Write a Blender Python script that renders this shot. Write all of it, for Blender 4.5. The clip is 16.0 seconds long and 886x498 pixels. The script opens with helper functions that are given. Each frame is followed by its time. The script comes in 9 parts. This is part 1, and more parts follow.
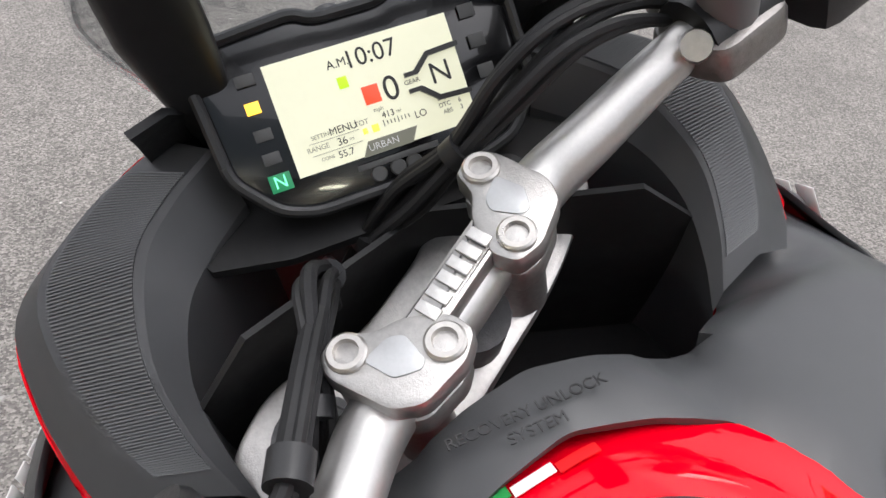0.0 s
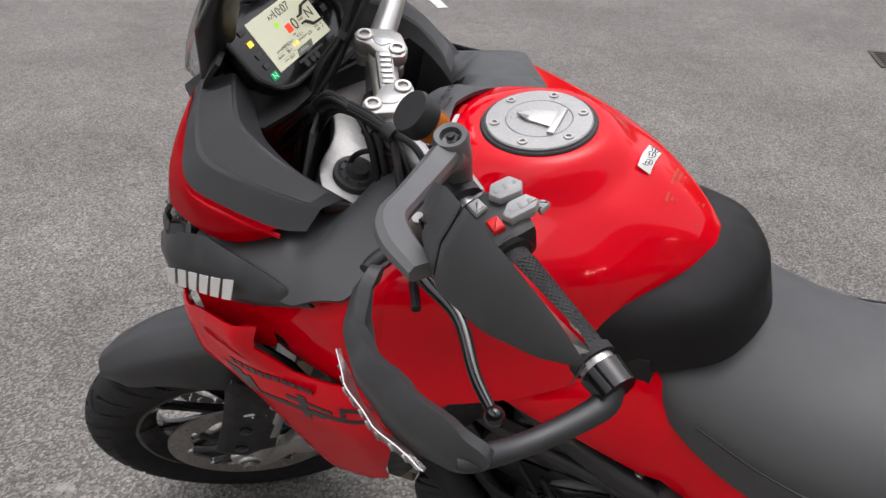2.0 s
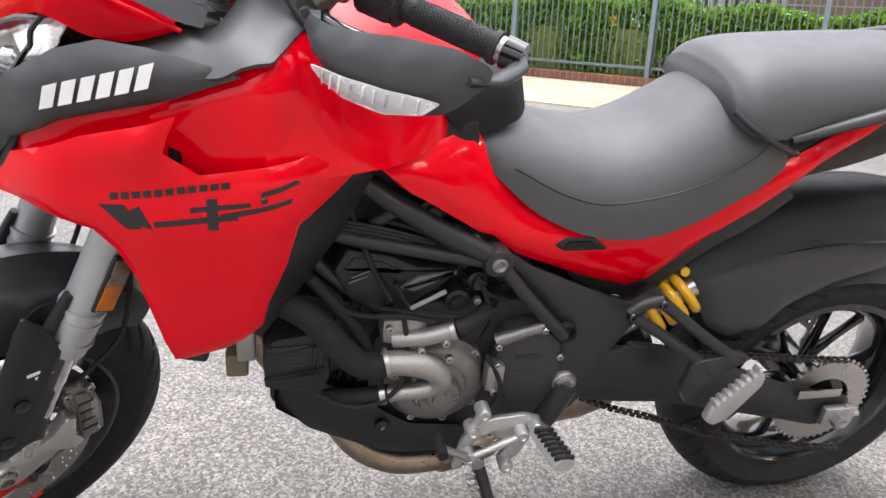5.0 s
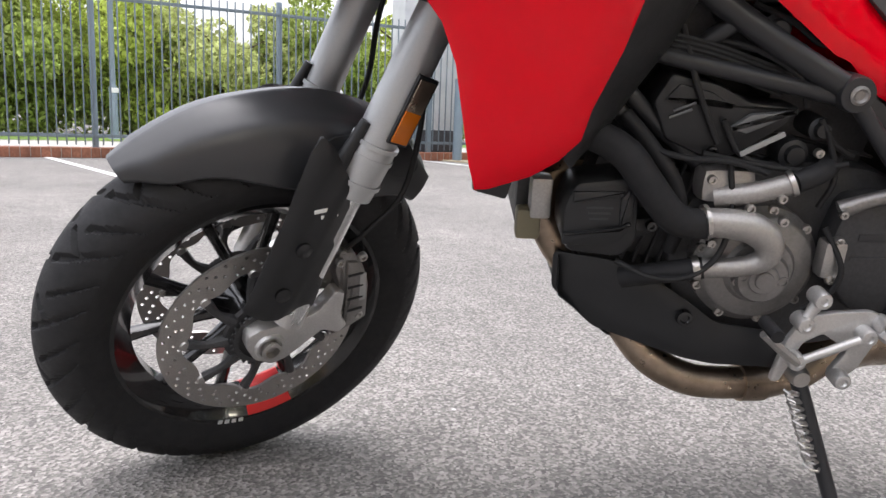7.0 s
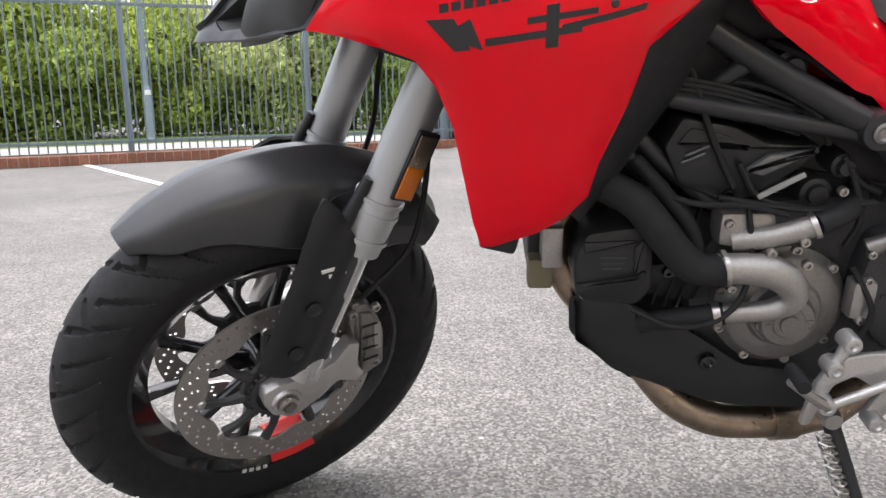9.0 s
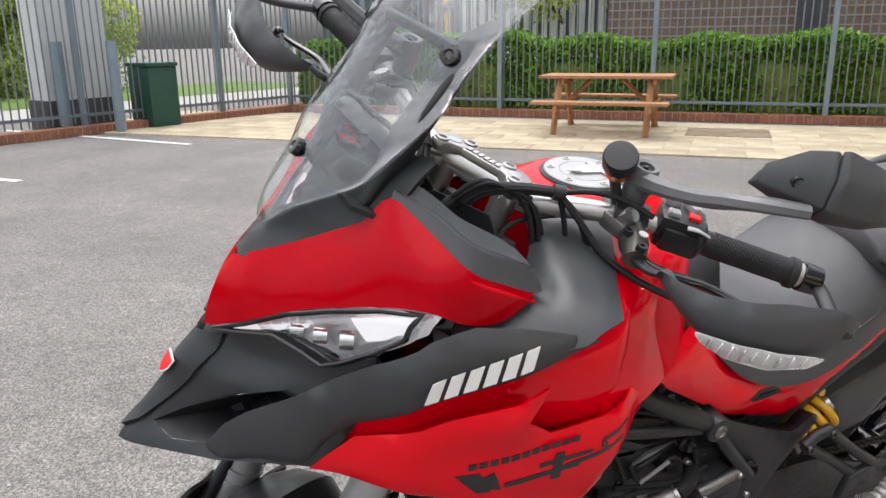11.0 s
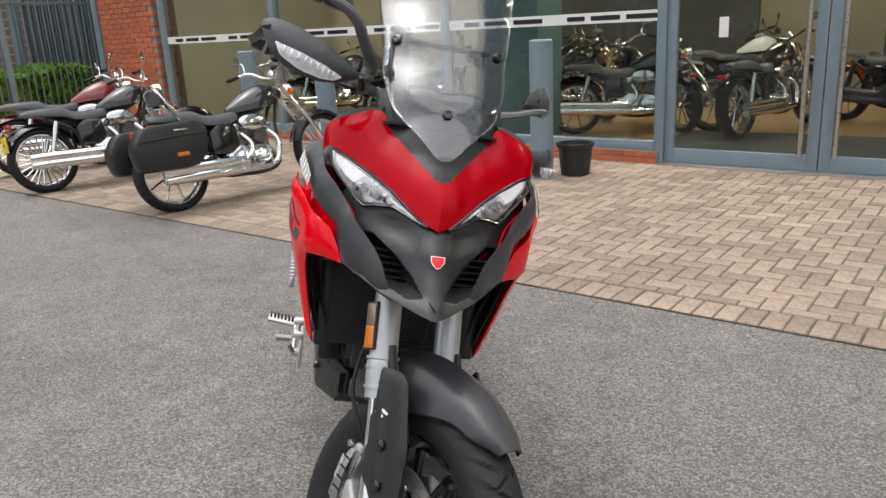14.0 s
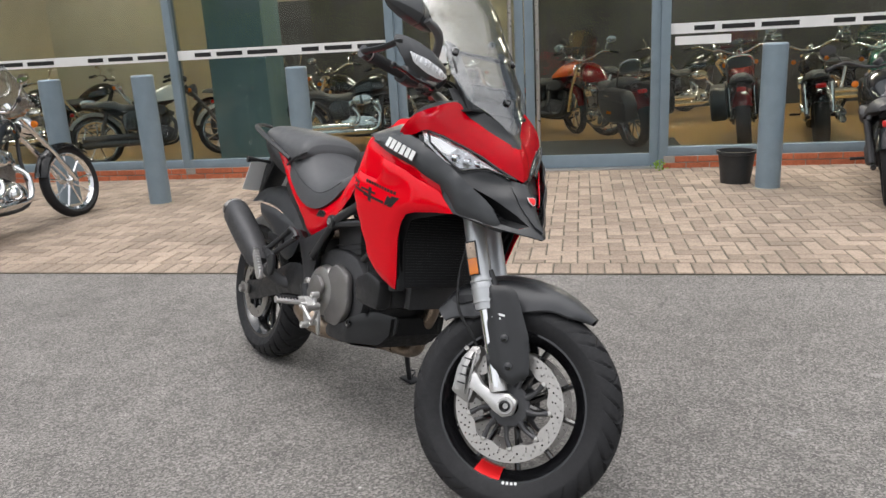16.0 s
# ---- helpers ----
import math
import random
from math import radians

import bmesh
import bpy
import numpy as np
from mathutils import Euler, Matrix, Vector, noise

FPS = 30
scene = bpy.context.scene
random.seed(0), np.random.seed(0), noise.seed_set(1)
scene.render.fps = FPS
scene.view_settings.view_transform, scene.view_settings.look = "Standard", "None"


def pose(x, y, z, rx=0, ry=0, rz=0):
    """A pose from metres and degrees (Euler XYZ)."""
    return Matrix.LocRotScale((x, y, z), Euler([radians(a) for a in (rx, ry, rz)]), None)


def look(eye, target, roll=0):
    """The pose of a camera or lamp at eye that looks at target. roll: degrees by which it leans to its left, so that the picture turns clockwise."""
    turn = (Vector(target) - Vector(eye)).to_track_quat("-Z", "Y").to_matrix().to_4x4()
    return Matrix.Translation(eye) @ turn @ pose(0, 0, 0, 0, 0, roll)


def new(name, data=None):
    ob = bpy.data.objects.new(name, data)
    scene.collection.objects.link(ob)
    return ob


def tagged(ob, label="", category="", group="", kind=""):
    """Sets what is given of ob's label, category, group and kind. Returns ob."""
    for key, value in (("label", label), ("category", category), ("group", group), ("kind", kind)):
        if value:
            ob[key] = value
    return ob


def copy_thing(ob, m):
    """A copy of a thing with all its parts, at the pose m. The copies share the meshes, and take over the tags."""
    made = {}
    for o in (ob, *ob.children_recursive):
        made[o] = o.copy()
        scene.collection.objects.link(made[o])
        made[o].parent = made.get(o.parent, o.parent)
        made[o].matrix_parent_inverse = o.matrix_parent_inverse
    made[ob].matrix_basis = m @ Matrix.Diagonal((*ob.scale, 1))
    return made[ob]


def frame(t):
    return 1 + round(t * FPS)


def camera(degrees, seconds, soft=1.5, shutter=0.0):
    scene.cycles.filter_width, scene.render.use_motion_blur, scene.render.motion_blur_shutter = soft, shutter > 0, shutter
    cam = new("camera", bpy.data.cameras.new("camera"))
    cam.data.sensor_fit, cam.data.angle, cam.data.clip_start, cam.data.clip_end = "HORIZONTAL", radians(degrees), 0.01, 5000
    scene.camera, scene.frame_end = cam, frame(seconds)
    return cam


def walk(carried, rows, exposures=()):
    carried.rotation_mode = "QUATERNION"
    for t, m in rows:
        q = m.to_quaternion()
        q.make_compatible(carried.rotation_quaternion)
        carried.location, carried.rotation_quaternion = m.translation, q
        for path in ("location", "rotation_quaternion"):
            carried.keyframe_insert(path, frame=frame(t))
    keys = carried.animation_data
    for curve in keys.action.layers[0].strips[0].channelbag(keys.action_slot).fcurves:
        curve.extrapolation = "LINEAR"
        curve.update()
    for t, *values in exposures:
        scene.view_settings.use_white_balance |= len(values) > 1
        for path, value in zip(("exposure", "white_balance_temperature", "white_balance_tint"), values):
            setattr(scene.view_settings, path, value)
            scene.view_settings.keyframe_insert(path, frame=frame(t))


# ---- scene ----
from mathutils.bvhtree import BVHTree
cam = camera(60.59, 16.0)

# seconds, eye, turn in degrees
PATH = [
    (0, 0.9427, 0.3915, 1.3662, 53.647, -4.934, -112.815),
    (0.5, 0.8759, 0.5127, 1.3957, 53.330, -3.815, -121.637),
    (1, 0.7939, 0.6265, 1.4112, 55.279, -1.827, -130.226),
    (1.5, 0.7373, 0.8195, 1.4035, 57.981, -1.645, -143.718),
    (2, 0.7757, 1.0100, 1.4013, 60.110, -0.780, -155.110),
    (2.5, 0.8735, 1.2001, 1.3781, 62.834, -0.277, -167.223),
    (3, 0.9095, 1.3907, 1.3475, 67.124, -0.244, -177.288),
    (3.2, 0.9260, 1.4484, 1.3306, 68.497, -0.136, -179.945),
    (5.3, 1.1594, 1.3405, 0.9570, 74.184, -2.805, 166.758),
    (5.5, 1.1743, 1.3157, 0.8915, 75.935, -3.134, 167.034),
    (6, 1.2238, 1.2837, 0.7507, 79.519, -3.577, 168.322),
    (6.5, 1.2880, 1.3158, 0.6617, 81.683, -3.280, 172.639),
    (7, 1.3210, 1.3044, 0.6290, 80.453, -2.064, 179.728),
    (7.5, 1.3388, 1.2716, 0.6114, 79.616, -0.403, -176.554),
    (8, 1.3387, 1.2548, 0.6156, 79.339, 0.887, -175.428),
    (8.5, 1.3189, 1.2549, 0.6354, 79.367, 1.265, -175.944),
    (9, 1.2825, 1.2628, 0.7252, 78.999, 0.980, -177.889),
    (9.5, 1.3020, 1.2580, 0.9110, 78.010, 0.556, 178.859),
    (10, 1.3299, 1.2306, 1.1317, 76.130, 0.037, 174.288),
    (10.2, 1.3677, 1.2174, 1.1955, 75.419, -0.091, 171.394),
    (12.3, 2.3833, 0.8368, 1.3356, 73.773, 2.957, 118.418),
    (12.5, 2.4804, 0.7674, 1.3335, 73.695, 2.968, 113.423),
    (13, 2.7174, 0.5760, 1.3543, 73.582, 3.100, 101.466),
    (13.5, 2.8587, 0.2808, 1.3466, 73.520, 3.082, 90.634),
    (14, 3.0179, -0.0102, 1.3555, 73.693, 2.867, 80.632),
    (14.5, 3.1124, -0.2906, 1.3766, 74.153, 3.002, 71.813),
    (15, 3.1108, -0.6285, 1.3718, 74.653, 3.249, 64.451),
    (15.5, 3.1665, -0.9386, 1.3642, 74.724, 3.207, 58.435),
    (16, 3.1848, -1.2474, 1.3664, 74.687, 3.025, 53.874),
]
walk(cam, [(t, pose(*row)) for t, *row in PATH], [(0, 0.58, 6420, 13), (0.5, 0.08, 6420, 13), (1, -0.05, 6420, 13), (2, 0.1, 6420, 14), (2.5, 0.35, 6420, 14), (3, 0.55, 6400, 14), (5.5, 1.25, 6300, 15), (7, 1.05, 6300, 15), (8, 0.95, 6300, 14), (9, 1.05, 6300, 14), (10, 0.95, 6300, 14), (12.5, 0.3, 6500, 11), (14, 0.32, 6450, 11), (16, 0.36, 6400, 11)])

# ---- light ----
world = bpy.data.worlds.new("sky")
scene.world = world
world.use_nodes = True
wn = world.node_tree
sky = wn.nodes.new("ShaderNodeTexSky")
sky.sky_type = "NISHITA"
sky.sun_disc = False
sky.sun_elevation, sky.sun_rotation = radians(75), radians(200)
sky.air_density, sky.dust_density = 1.4, 5.0
pale = wn.nodes.new("ShaderNodeHueSaturation")
pale.inputs["Saturation"].default_value = 0.18
wn.links.new(sky.outputs["Color"], pale.inputs["Color"])
wn.links.new(pale.outputs["Color"], wn.nodes["Background"].inputs["Color"])
wn.nodes["Background"].inputs["Strength"].default_value = 0.195

sun = new("sun", bpy.data.lights.new("sun", "SUN"))
sun.data.energy, sun.data.angle, sun.data.color = 0.8, radians(75), (1.0, 0.97, 0.93)
sun.matrix_world = look((3.2, 3.0, 10), (0, 0, 0))

# ---- building helpers ----
UP = Vector((0, 0, 1))
TH = radians(43.9)
ALONG = Vector((math.cos(TH), math.sin(TH), 0))   # along the showroom front
INTO = Vector((-math.sin(TH), math.cos(TH), 0))   # towards the showroom


def front(s, d, z=0.0):
    """A point given along the showroom front, towards it and up."""
    return ALONG * s + INTO * d + UP * z


FRONT_M = Matrix((ALONG.to_4d(), INTO.to_4d(), UP.to_4d(), (0, 0, 0, 1))).transposed()
for i in range(3):
    FRONT_M[3][i] = 0.0


def smooth(bm, angle=40):
    for fc in bm.faces:
        fc.smooth = True
    lim = radians(angle)
    for e in bm.edges:
        if len(e.link_faces) == 2:
            e.smooth = e.calc_face_angle(0.0) < lim
    return bm


def mesh_of(name, bm, mat, angle=40):
    smooth(bm, angle)
    me = bpy.data.meshes.new(name)
    bm.to_mesh(me)
    bm.free()
    for m in (mat if isinstance(mat, (list, tuple)) else [mat]):
        me.materials.append(m)
    return me


def thing(name, label, category, m=None, group="", kind=""):
    ob = new(name)
    ob.empty_display_size = 0.1
    if m is not None:
        ob.matrix_world = m
    return tagged(ob, label, category, group, kind)


def part(name, bm, mat, parent=None, label="", angle=40):
    ob = new(name, mesh_of(name, bm, mat, angle))
    ob.parent = parent
    return tagged(ob, label)


def solid(name, bm, mat, label, category="", m=None, group="", kind="", angle=40):
    """A thing that is one mesh."""
    ob = new(name, mesh_of(name, bm, mat, angle))
    if m is not None:
        ob.matrix_world = m
    return tagged(ob, label, category, group, kind)


def shared(name, me, parent, m):
    ob = new(name, me)
    ob.parent = parent
    ob.matrix_basis = m
    return ob


def spline(points, n, closed=False):
    """Catmull-Rom through the points, n steps to a span."""
    p = [Vector(q) for q in points]
    out = []
    spans = len(p) if closed else len(p) - 1
    for i in range(spans):
        if closed:
            a, b, c, d = p[i - 1], p[i], p[(i + 1) % len(p)], p[(i + 2) % len(p)]
        else:
            b, c = p[i], p[i + 1]
            a = p[i - 1] if i else b * 2 - c
            d = p[i + 2] if i + 2 < len(p) else c * 2 - b
        for k in range(n):
            t = k / n
            out.append(0.5 * ((2 * b) + (c - a) * t + (2 * a - 5 * b + 4 * c - d) * t * t + (3 * b - a - 3 * c + d) * t ** 3))
    if not closed:
        out.append(p[-1].copy())
    return out


def skin(bm, rings, closed_ring=True, caps=True, loop=False):
    """Faces between rings of equally many points."""
    vs = [[bm.verts.new(p) for p in r] for r in rings]
    n = len(vs[0])
    pairs = list(zip(vs, vs[1:])) + ([(vs[-1], vs[0])] if loop else [])
    for a, b in pairs:
        for i in range(n if closed_ring else n - 1):
            j = (i + 1) % n
            bm.faces.new((a[i], a[j], b[j], b[i]))
    if caps and not loop and closed_ring:
        bm.faces.new(list(reversed(vs[0])))
        bm.faces.new(vs[-1])
    return bm


def fix(bm):
    bmesh.ops.recalc_face_normals(bm, faces=bm.faces)
    return bm


def tube(points, radius, sides=12, steps=6, bm=None, flat=1.0, up=None, caps=True):
    """A round bar along a smooth line; radius one number or one for each point; flat squeezes it along its second axis."""
    bm = bm or bmesh.new()
    line = spline(points, steps) if len(points) > 2 and steps > 1 else [Vector(p) for p in points]
    if isinstance(radius, (int, float)):
        radii = [radius] * len(line)
    else:
        radii = [v.x for v in spline([(r, 0, 0) for r in radius], steps)] if len(points) > 2 and steps > 1 else list(radius)
    rings = []
    side = None
    for i, p in enumerate(line):
        way = (line[min(i + 1, len(line) - 1)] - line[max(i - 1, 0)]).normalized()
        if side is None:
            ref = Vector(up) if up else (UP if abs(way.z) < 0.9 else Vector((1, 0, 0)))
            side = way.cross(ref).normalized()
        side = (side - way * side.dot(way)).normalized()
        other = way.cross(side)
        r = radii[i]
        rings.append([p + side * (r * math.cos(k * math.tau / sides)) + other * (r * flat * math.sin(k * math.tau / sides)) for k in range(sides)])
    skin(bm, rings, caps=caps)
    return fix(bm) if len(bm.faces) < 20000 else bm


def turned(profile, sides=48, m=None, bm=None, loop=False):
    """A body turned about the y axis from (radius, y) pairs."""
    bm = bm or bmesh.new()
    rings = []
    for k in range(sides):
        c, s = math.cos(k * math.tau / sides), math.sin(k * math.tau / sides)
        rings.append([Vector((r * c, y, r * s)) for r, y in profile])
    vs = [[bm.verts.new(m @ p if m else p) for p in r] for r in rings]
    n = len(profile)
    for k in range(sides):
        a, b = vs[k], vs[(k + 1) % sides]
        for i in range(n if loop else n - 1):
            j = (i + 1) % n
            bm.faces.new((a[i], b[i], b[j], a[j]))
    bmesh.ops.remove_doubles(bm, verts=bm.verts, dist=1e-6)
    return fix(bm)


def block(size, centre=(0, 0, 0), bevel=0.0, m=None, bm=None, segments=2):
    """A box with rounded edges."""
    one = bmesh.new()
    bmesh.ops.create_cube(one, size=1.0)
    for v in one.verts:
        v.co = Vector((v.co.x * size[0], v.co.y * size[1], v.co.z * size[2]))
    if bevel:
        bmesh.ops.bevel(one, geom=one.edges[:], offset=min(bevel, 0.45 * min(size)), segments=segments, affect="EDGES", profile=0.6)
    t = Matrix.Translation(centre)
    bmesh.ops.transform(one, matrix=(m @ t if m else t), verts=one.verts)
    return join(bm, one)


def join(bm, one):
    if bm is None:
        return one
    tmp = bpy.data.meshes.new("tmp")
    one.to_mesh(tmp)
    one.free()
    bm.from_mesh(tmp)
    bpy.data.meshes.remove(tmp)
    return bm


def prism(outline, depth, m=None, bevel=0.0, bm=None, segments=2):
    """An outline in x, z pushed out along y from 0 to depth, with rounded rims."""
    one = bmesh.new()
    a = [one.verts.new((x, 0, z)) for x, z in outline]
    b = [one.verts.new((x, depth, z)) for x, z in outline]
    n = len(outline)
    f1, f2 = one.faces.new(a), one.faces.new(list(reversed(b)))
    for i in range(n):
        j = (i + 1) % n
        one.faces.new((a[j], a[i], b[i], b[j]))
    fix(one)
    if bevel:
        rim = [e for e in one.edges if any(f in (f1, f2) for f in e.link_faces)]
        bmesh.ops.bevel(one, geom=rim, offset=bevel, segments=segments, affect="EDGES", profile=0.5)
    if m:
        bmesh.ops.transform(one, matrix=m, verts=one.verts)
    return join(bm, one)


def rounded(outline, r, n=4):
    """The outline with its corners rounded."""
    out = []
    k = len(outline)
    for i in range(k):
        p, a, b = (Vector(outline[j % k]).to_2d() for j in (i, i - 1, i + 1))
        ra = min(r, 0.45 * (a - p).length)
        rb = min(r, 0.45 * (b - p).length)
        s, e = p + (a - p).normalized() * ra, p + (b - p).normalized() * rb
        for q in range(n + 1):
            t = q / n
            out.append(tuple(s * (1 - t) ** 2 + p * 2 * t * (1 - t) + e * t * t))
    return out


def shell(outline, depth_of, thick=0.004, cell=0.02, flip=1, holes=(), bulge=0.0):
    """A curved panel: its outline in x, z, its y by depth_of(x, z), with a thickness towards y = 0. flip -1 mirrors it.
    bulge rolls the rim inwards over about one and a half cells."""
    from mathutils.geometry import delaunay_2d_cdt
    loops = [list(outline)] + [list(h) for h in holes]
    pts, edges = [], []
    for lp in loops:
        fine = []
        for i, p in enumerate(lp):
            q = lp[(i + 1) % len(lp)]
            a, b = Vector(p), Vector(q)
            k = max(1, round((b - a).length / cell))
            fine += [tuple(a + (b - a) * (j / k)) for j in range(k)]
        base = len(pts)
        pts += [Vector(p) for p in fine]
        edges += [(base + i, base + (i + 1) % len(fine)) for i in range(len(fine))]
    border = list(pts)
    segs = [(pts[a], pts[b]) for a, b in edges]

    def gap(p):
        best = 1e9
        for a, b in segs:
            ab = b - a
            t = max(0.0, min(1.0, (p - a).dot(ab) / max(ab.length_squared, 1e-12)))
            best = min(best, (a + ab * t - p).length)
        return best
    xs, zs = [p.x for p in border], [p.y for p in border]
    h = cell * 0.866
    j = 0
    z = min(zs) + h * 0.5
    while z < max(zs):
        x = min(xs) + (cell * 0.5 if j % 2 else 0.0)
        while x < max(xs):
            p = Vector((x, z))
            if inside(p, loops[0]) and not any(inside(p, q) for q in loops[1:]) and gap(p) > cell * 0.45:
                pts.append(p)
            x += cell
        z += h
        j += 1
    vs, _, faces, *_ = delaunay_2d_cdt(pts, edges, [], 0, 1e-7)
    keep = []
    for fc in faces:
        c = sum((vs[i] for i in fc), Vector((0, 0))) / len(fc)
        if inside(c, loops[0]) and not any(inside(c, q) for q in loops[1:]):
            keep.append(fc)
    bm = bmesh.new()
    co = []
    for v in vs:
        y = depth_of(v.x, v.y)
        if bulge:
            g = gap(v) / (1.6 * cell)
            if g < 1:
                y -= bulge * (1 - math.sqrt(max(0.0, 1 - (1 - g) ** 2)))
        co.append(Vector((v.x, y * flip, v.y)))
    outer = [bm.verts.new(p) for p in co]
    for fc in keep:
        try:
            bm.faces.new([outer[i] for i in fc])
        except ValueError:
            pass
    loose = [v for v in bm.verts if not v.link_faces]
    bmesh.ops.delete(bm, geom=loose, context="VERTS")
    bmesh.ops.recalc_face_normals(bm, faces=bm.faces)
    bm.normal_update()
    if sum(fc.normal.y * fc.calc_area() for fc in bm.faces) * flip < 0:
        bmesh.ops.reverse_faces(bm, faces=bm.faces)
    bm.normal_update()
    if thick:
        rim = [e for e in bm.edges if len(e.link_faces) == 1]
        vmap = {v: bm.verts.new(v.co - v.normal * thick) for v in list(bm.verts)}
        for fc in list(bm.faces):
            bm.faces.new([vmap[v] for v in reversed(fc.verts)])
        for e in rim:
            lp = e.link_loops[0]
            a, b = lp.vert, lp.link_loop_next.vert
            bm.faces.new((b, a, vmap[a], vmap[b]))
    return bm


def inside(p, poly):
    n, res = len(poly), False
    x, y = p[0], p[1]
    for i in range(n):
        x1, y1 = poly[i][0], poly[i][1]
        x2, y2 = poly[i - 1][0], poly[i - 1][1]
        if (y1 > y) != (y2 > y) and x < (x2 - x1) * (y - y1) / (y2 - y1) + x1:
            res = not res
    return res


def lettering(text, size, m, mat, parent=None, name="lettering", depth=0.0004, align="CENTER"):
    cu = bpy.data.curves.new(name, "FONT")
    cu.body, cu.size, cu.align_x, cu.align_y, cu.extrude = text, size, align, "CENTER", depth
    cu.materials.append(mat)
    ob = new(name, cu)
    ob.parent = parent
    ob.matrix_basis = m
    return ob

# ---- materials ----


def material(name, color, rough=0.5, metal=0.0, grain=0.0, grain_scale=200.0, bump=0.0, bump_scale=400.0, stain=0.0, stain_scale=6.0,
             rough_var=0.0, coat=0.0, spec=0.5, trans=0.0, ior=1.45, emit=None, emit_strength=0.0, per_island=0.0, per_piece=0.0, bump_dist=0.002):
    m = bpy.data.materials.new(name)
    m.use_nodes = True
    nt = m.node_tree
    b = nt.nodes["Principled BSDF"]
    N, K = nt.nodes.new, nt.links.new
    b.inputs["Roughness"].default_value = rough
    b.inputs["Metallic"].default_value = metal
    b.inputs["Coat Weight"].default_value = coat
    b.inputs["Coat Roughness"].default_value = 0.03
    b.inputs["Specular IOR Level"].default_value = spec
    b.inputs["Transmission Weight"].default_value = trans
    b.inputs["IOR"].default_value = ior
    if emit:
        b.inputs["Emission Color"].default_value = (*emit, 1)
        b.inputs["Emission Strength"].default_value = emit_strength
    col = N("ShaderNodeRGB")
    col.outputs[0].default_value = (*color, 1)
    out = col.outputs[0]
    co = N("ShaderNodeTexCoord")

    def tex(scale, detail=4.0, rough_=0.6):
        t = N("ShaderNodeTexNoise")
        t.inputs["Scale"].default_value = scale
        t.inputs["Detail"].default_value = detail
        t.inputs["Roughness"].default_value = rough_
        K(co.outputs["Object"], t.inputs["Vector"])
        return t.outputs["Fac"]

    def times(c, fac, amount):
        rng = N("ShaderNodeMapRange")
        rng.inputs["From Min"].default_value, rng.inputs["From Max"].default_value = 0.25, 0.75
        rng.inputs["To Min"].default_value, rng.inputs["To Max"].default_value = 1 - amount, 1 + amount
        K(fac, rng.inputs["Value"])
        mul = N("ShaderNodeVectorMath")
        mul.operation = "SCALE"
        K(c, mul.inputs[0])
        K(rng.outputs[0], mul.inputs["Scale"])
        return mul.outputs[0]
    if grain:
        out = times(out, tex(grain_scale), grain)
    if stain:
        out = times(out, tex(stain_scale, 6.0), stain)
    if per_piece:
        oi = N("ShaderNodeObjectInfo")
        out = times(out, oi.outputs["Random"], per_piece)
    if per_island:
        gi = N("ShaderNodeNewGeometry")
        out = times(out, gi.outputs["Random Per Island"], per_island)
    K(out, b.inputs["Base Color"])
    if rough_var:
        r = N("ShaderNodeMapRange")
        r.inputs["From Min"].default_value, r.inputs["From Max"].default_value = 0.3, 0.7
        r.inputs["To Min"].default_value, r.inputs["To Max"].default_value = max(0.02, rough - rough_var), min(1, rough + rough_var)
        K(tex(stain_scale * 4 + 9, 6.0), r.inputs["Value"])
        K(r.outputs[0], b.inputs["Roughness"])
    if bump:
        bp = N("ShaderNodeBump")
        bp.inputs["Strength"].default_value = bump
        bp.inputs["Distance"].default_value = bump_dist
        K(tex(bump_scale, 3.0), bp.inputs["Height"])
        K(bp.outputs[0], b.inputs["Normal"])
    return m


red_paint = material("red_paint", (0.73, 0.0, 0.009), 0.35, coat=0.65, spec=0.0, rough_var=0.04, stain=0.04, stain_scale=3)
# paler copy of trim_grey: sky light on upward faces put into the colour
trim_grey_lit = material("trim_grey_lit", (0.105, 0.108, 0.114), 0.38, spec=0.6, bump=0.2, bump_scale=1800, bump_dist=0.0005, rough_var=0.05, stain=0.07)
dark_panel = material("dark_panel", (0.020, 0.021, 0.023), 0.36, coat=0.10, bump=0.15, bump_scale=1800, bump_dist=0.0005, rough_var=0.06, stain=0.08)
mudguard_grey = material("mudguard_grey", (0.030, 0.031, 0.034), 0.34, spec=0.7, bump=0.2, bump_scale=1800, bump_dist=0.0004, rough_var=0.05, stain=0.07)
trim_grey = material("trim_grey", (0.036, 0.038, 0.041), 0.38, spec=0.6, bump=0.2, bump_scale=1800, bump_dist=0.0005, rough_var=0.05, stain=0.07)
black_plastic = material("black_plastic", (0.016, 0.0165, 0.018), 0.40, spec=0.5, bump=0.2, bump_scale=1500, bump_dist=0.0006, rough_var=0.1, stain=0.15, stain_scale=12)
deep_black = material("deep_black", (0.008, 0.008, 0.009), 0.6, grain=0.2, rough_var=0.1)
running_white = material("running_white", (0.8, 0.8, 0.8), 0.4, emit=(1.0, 0.98, 0.96), emit_strength=0.45, stain=0.05)
guard_grey = material("guard_grey", (0.050, 0.052, 0.055), 0.40, spec=0.5, bump=0.2, bump_scale=1800, bump_dist=0.0005, rough_var=0.05, stain=0.07)
pad_black = material("pad_black", (0.011, 0.011, 0.012), 0.5, spec=0.22, bump=0.25, bump_scale=1500, bump_dist=0.0006, rough_var=0.08, stain=0.1)
cap_alu = material("cap_alu", (0.40, 0.40, 0.395), 0.36, 0.8, grain=0.12, grain_scale=300, bump=0.12, bump_scale=900, rough_var=0.1)
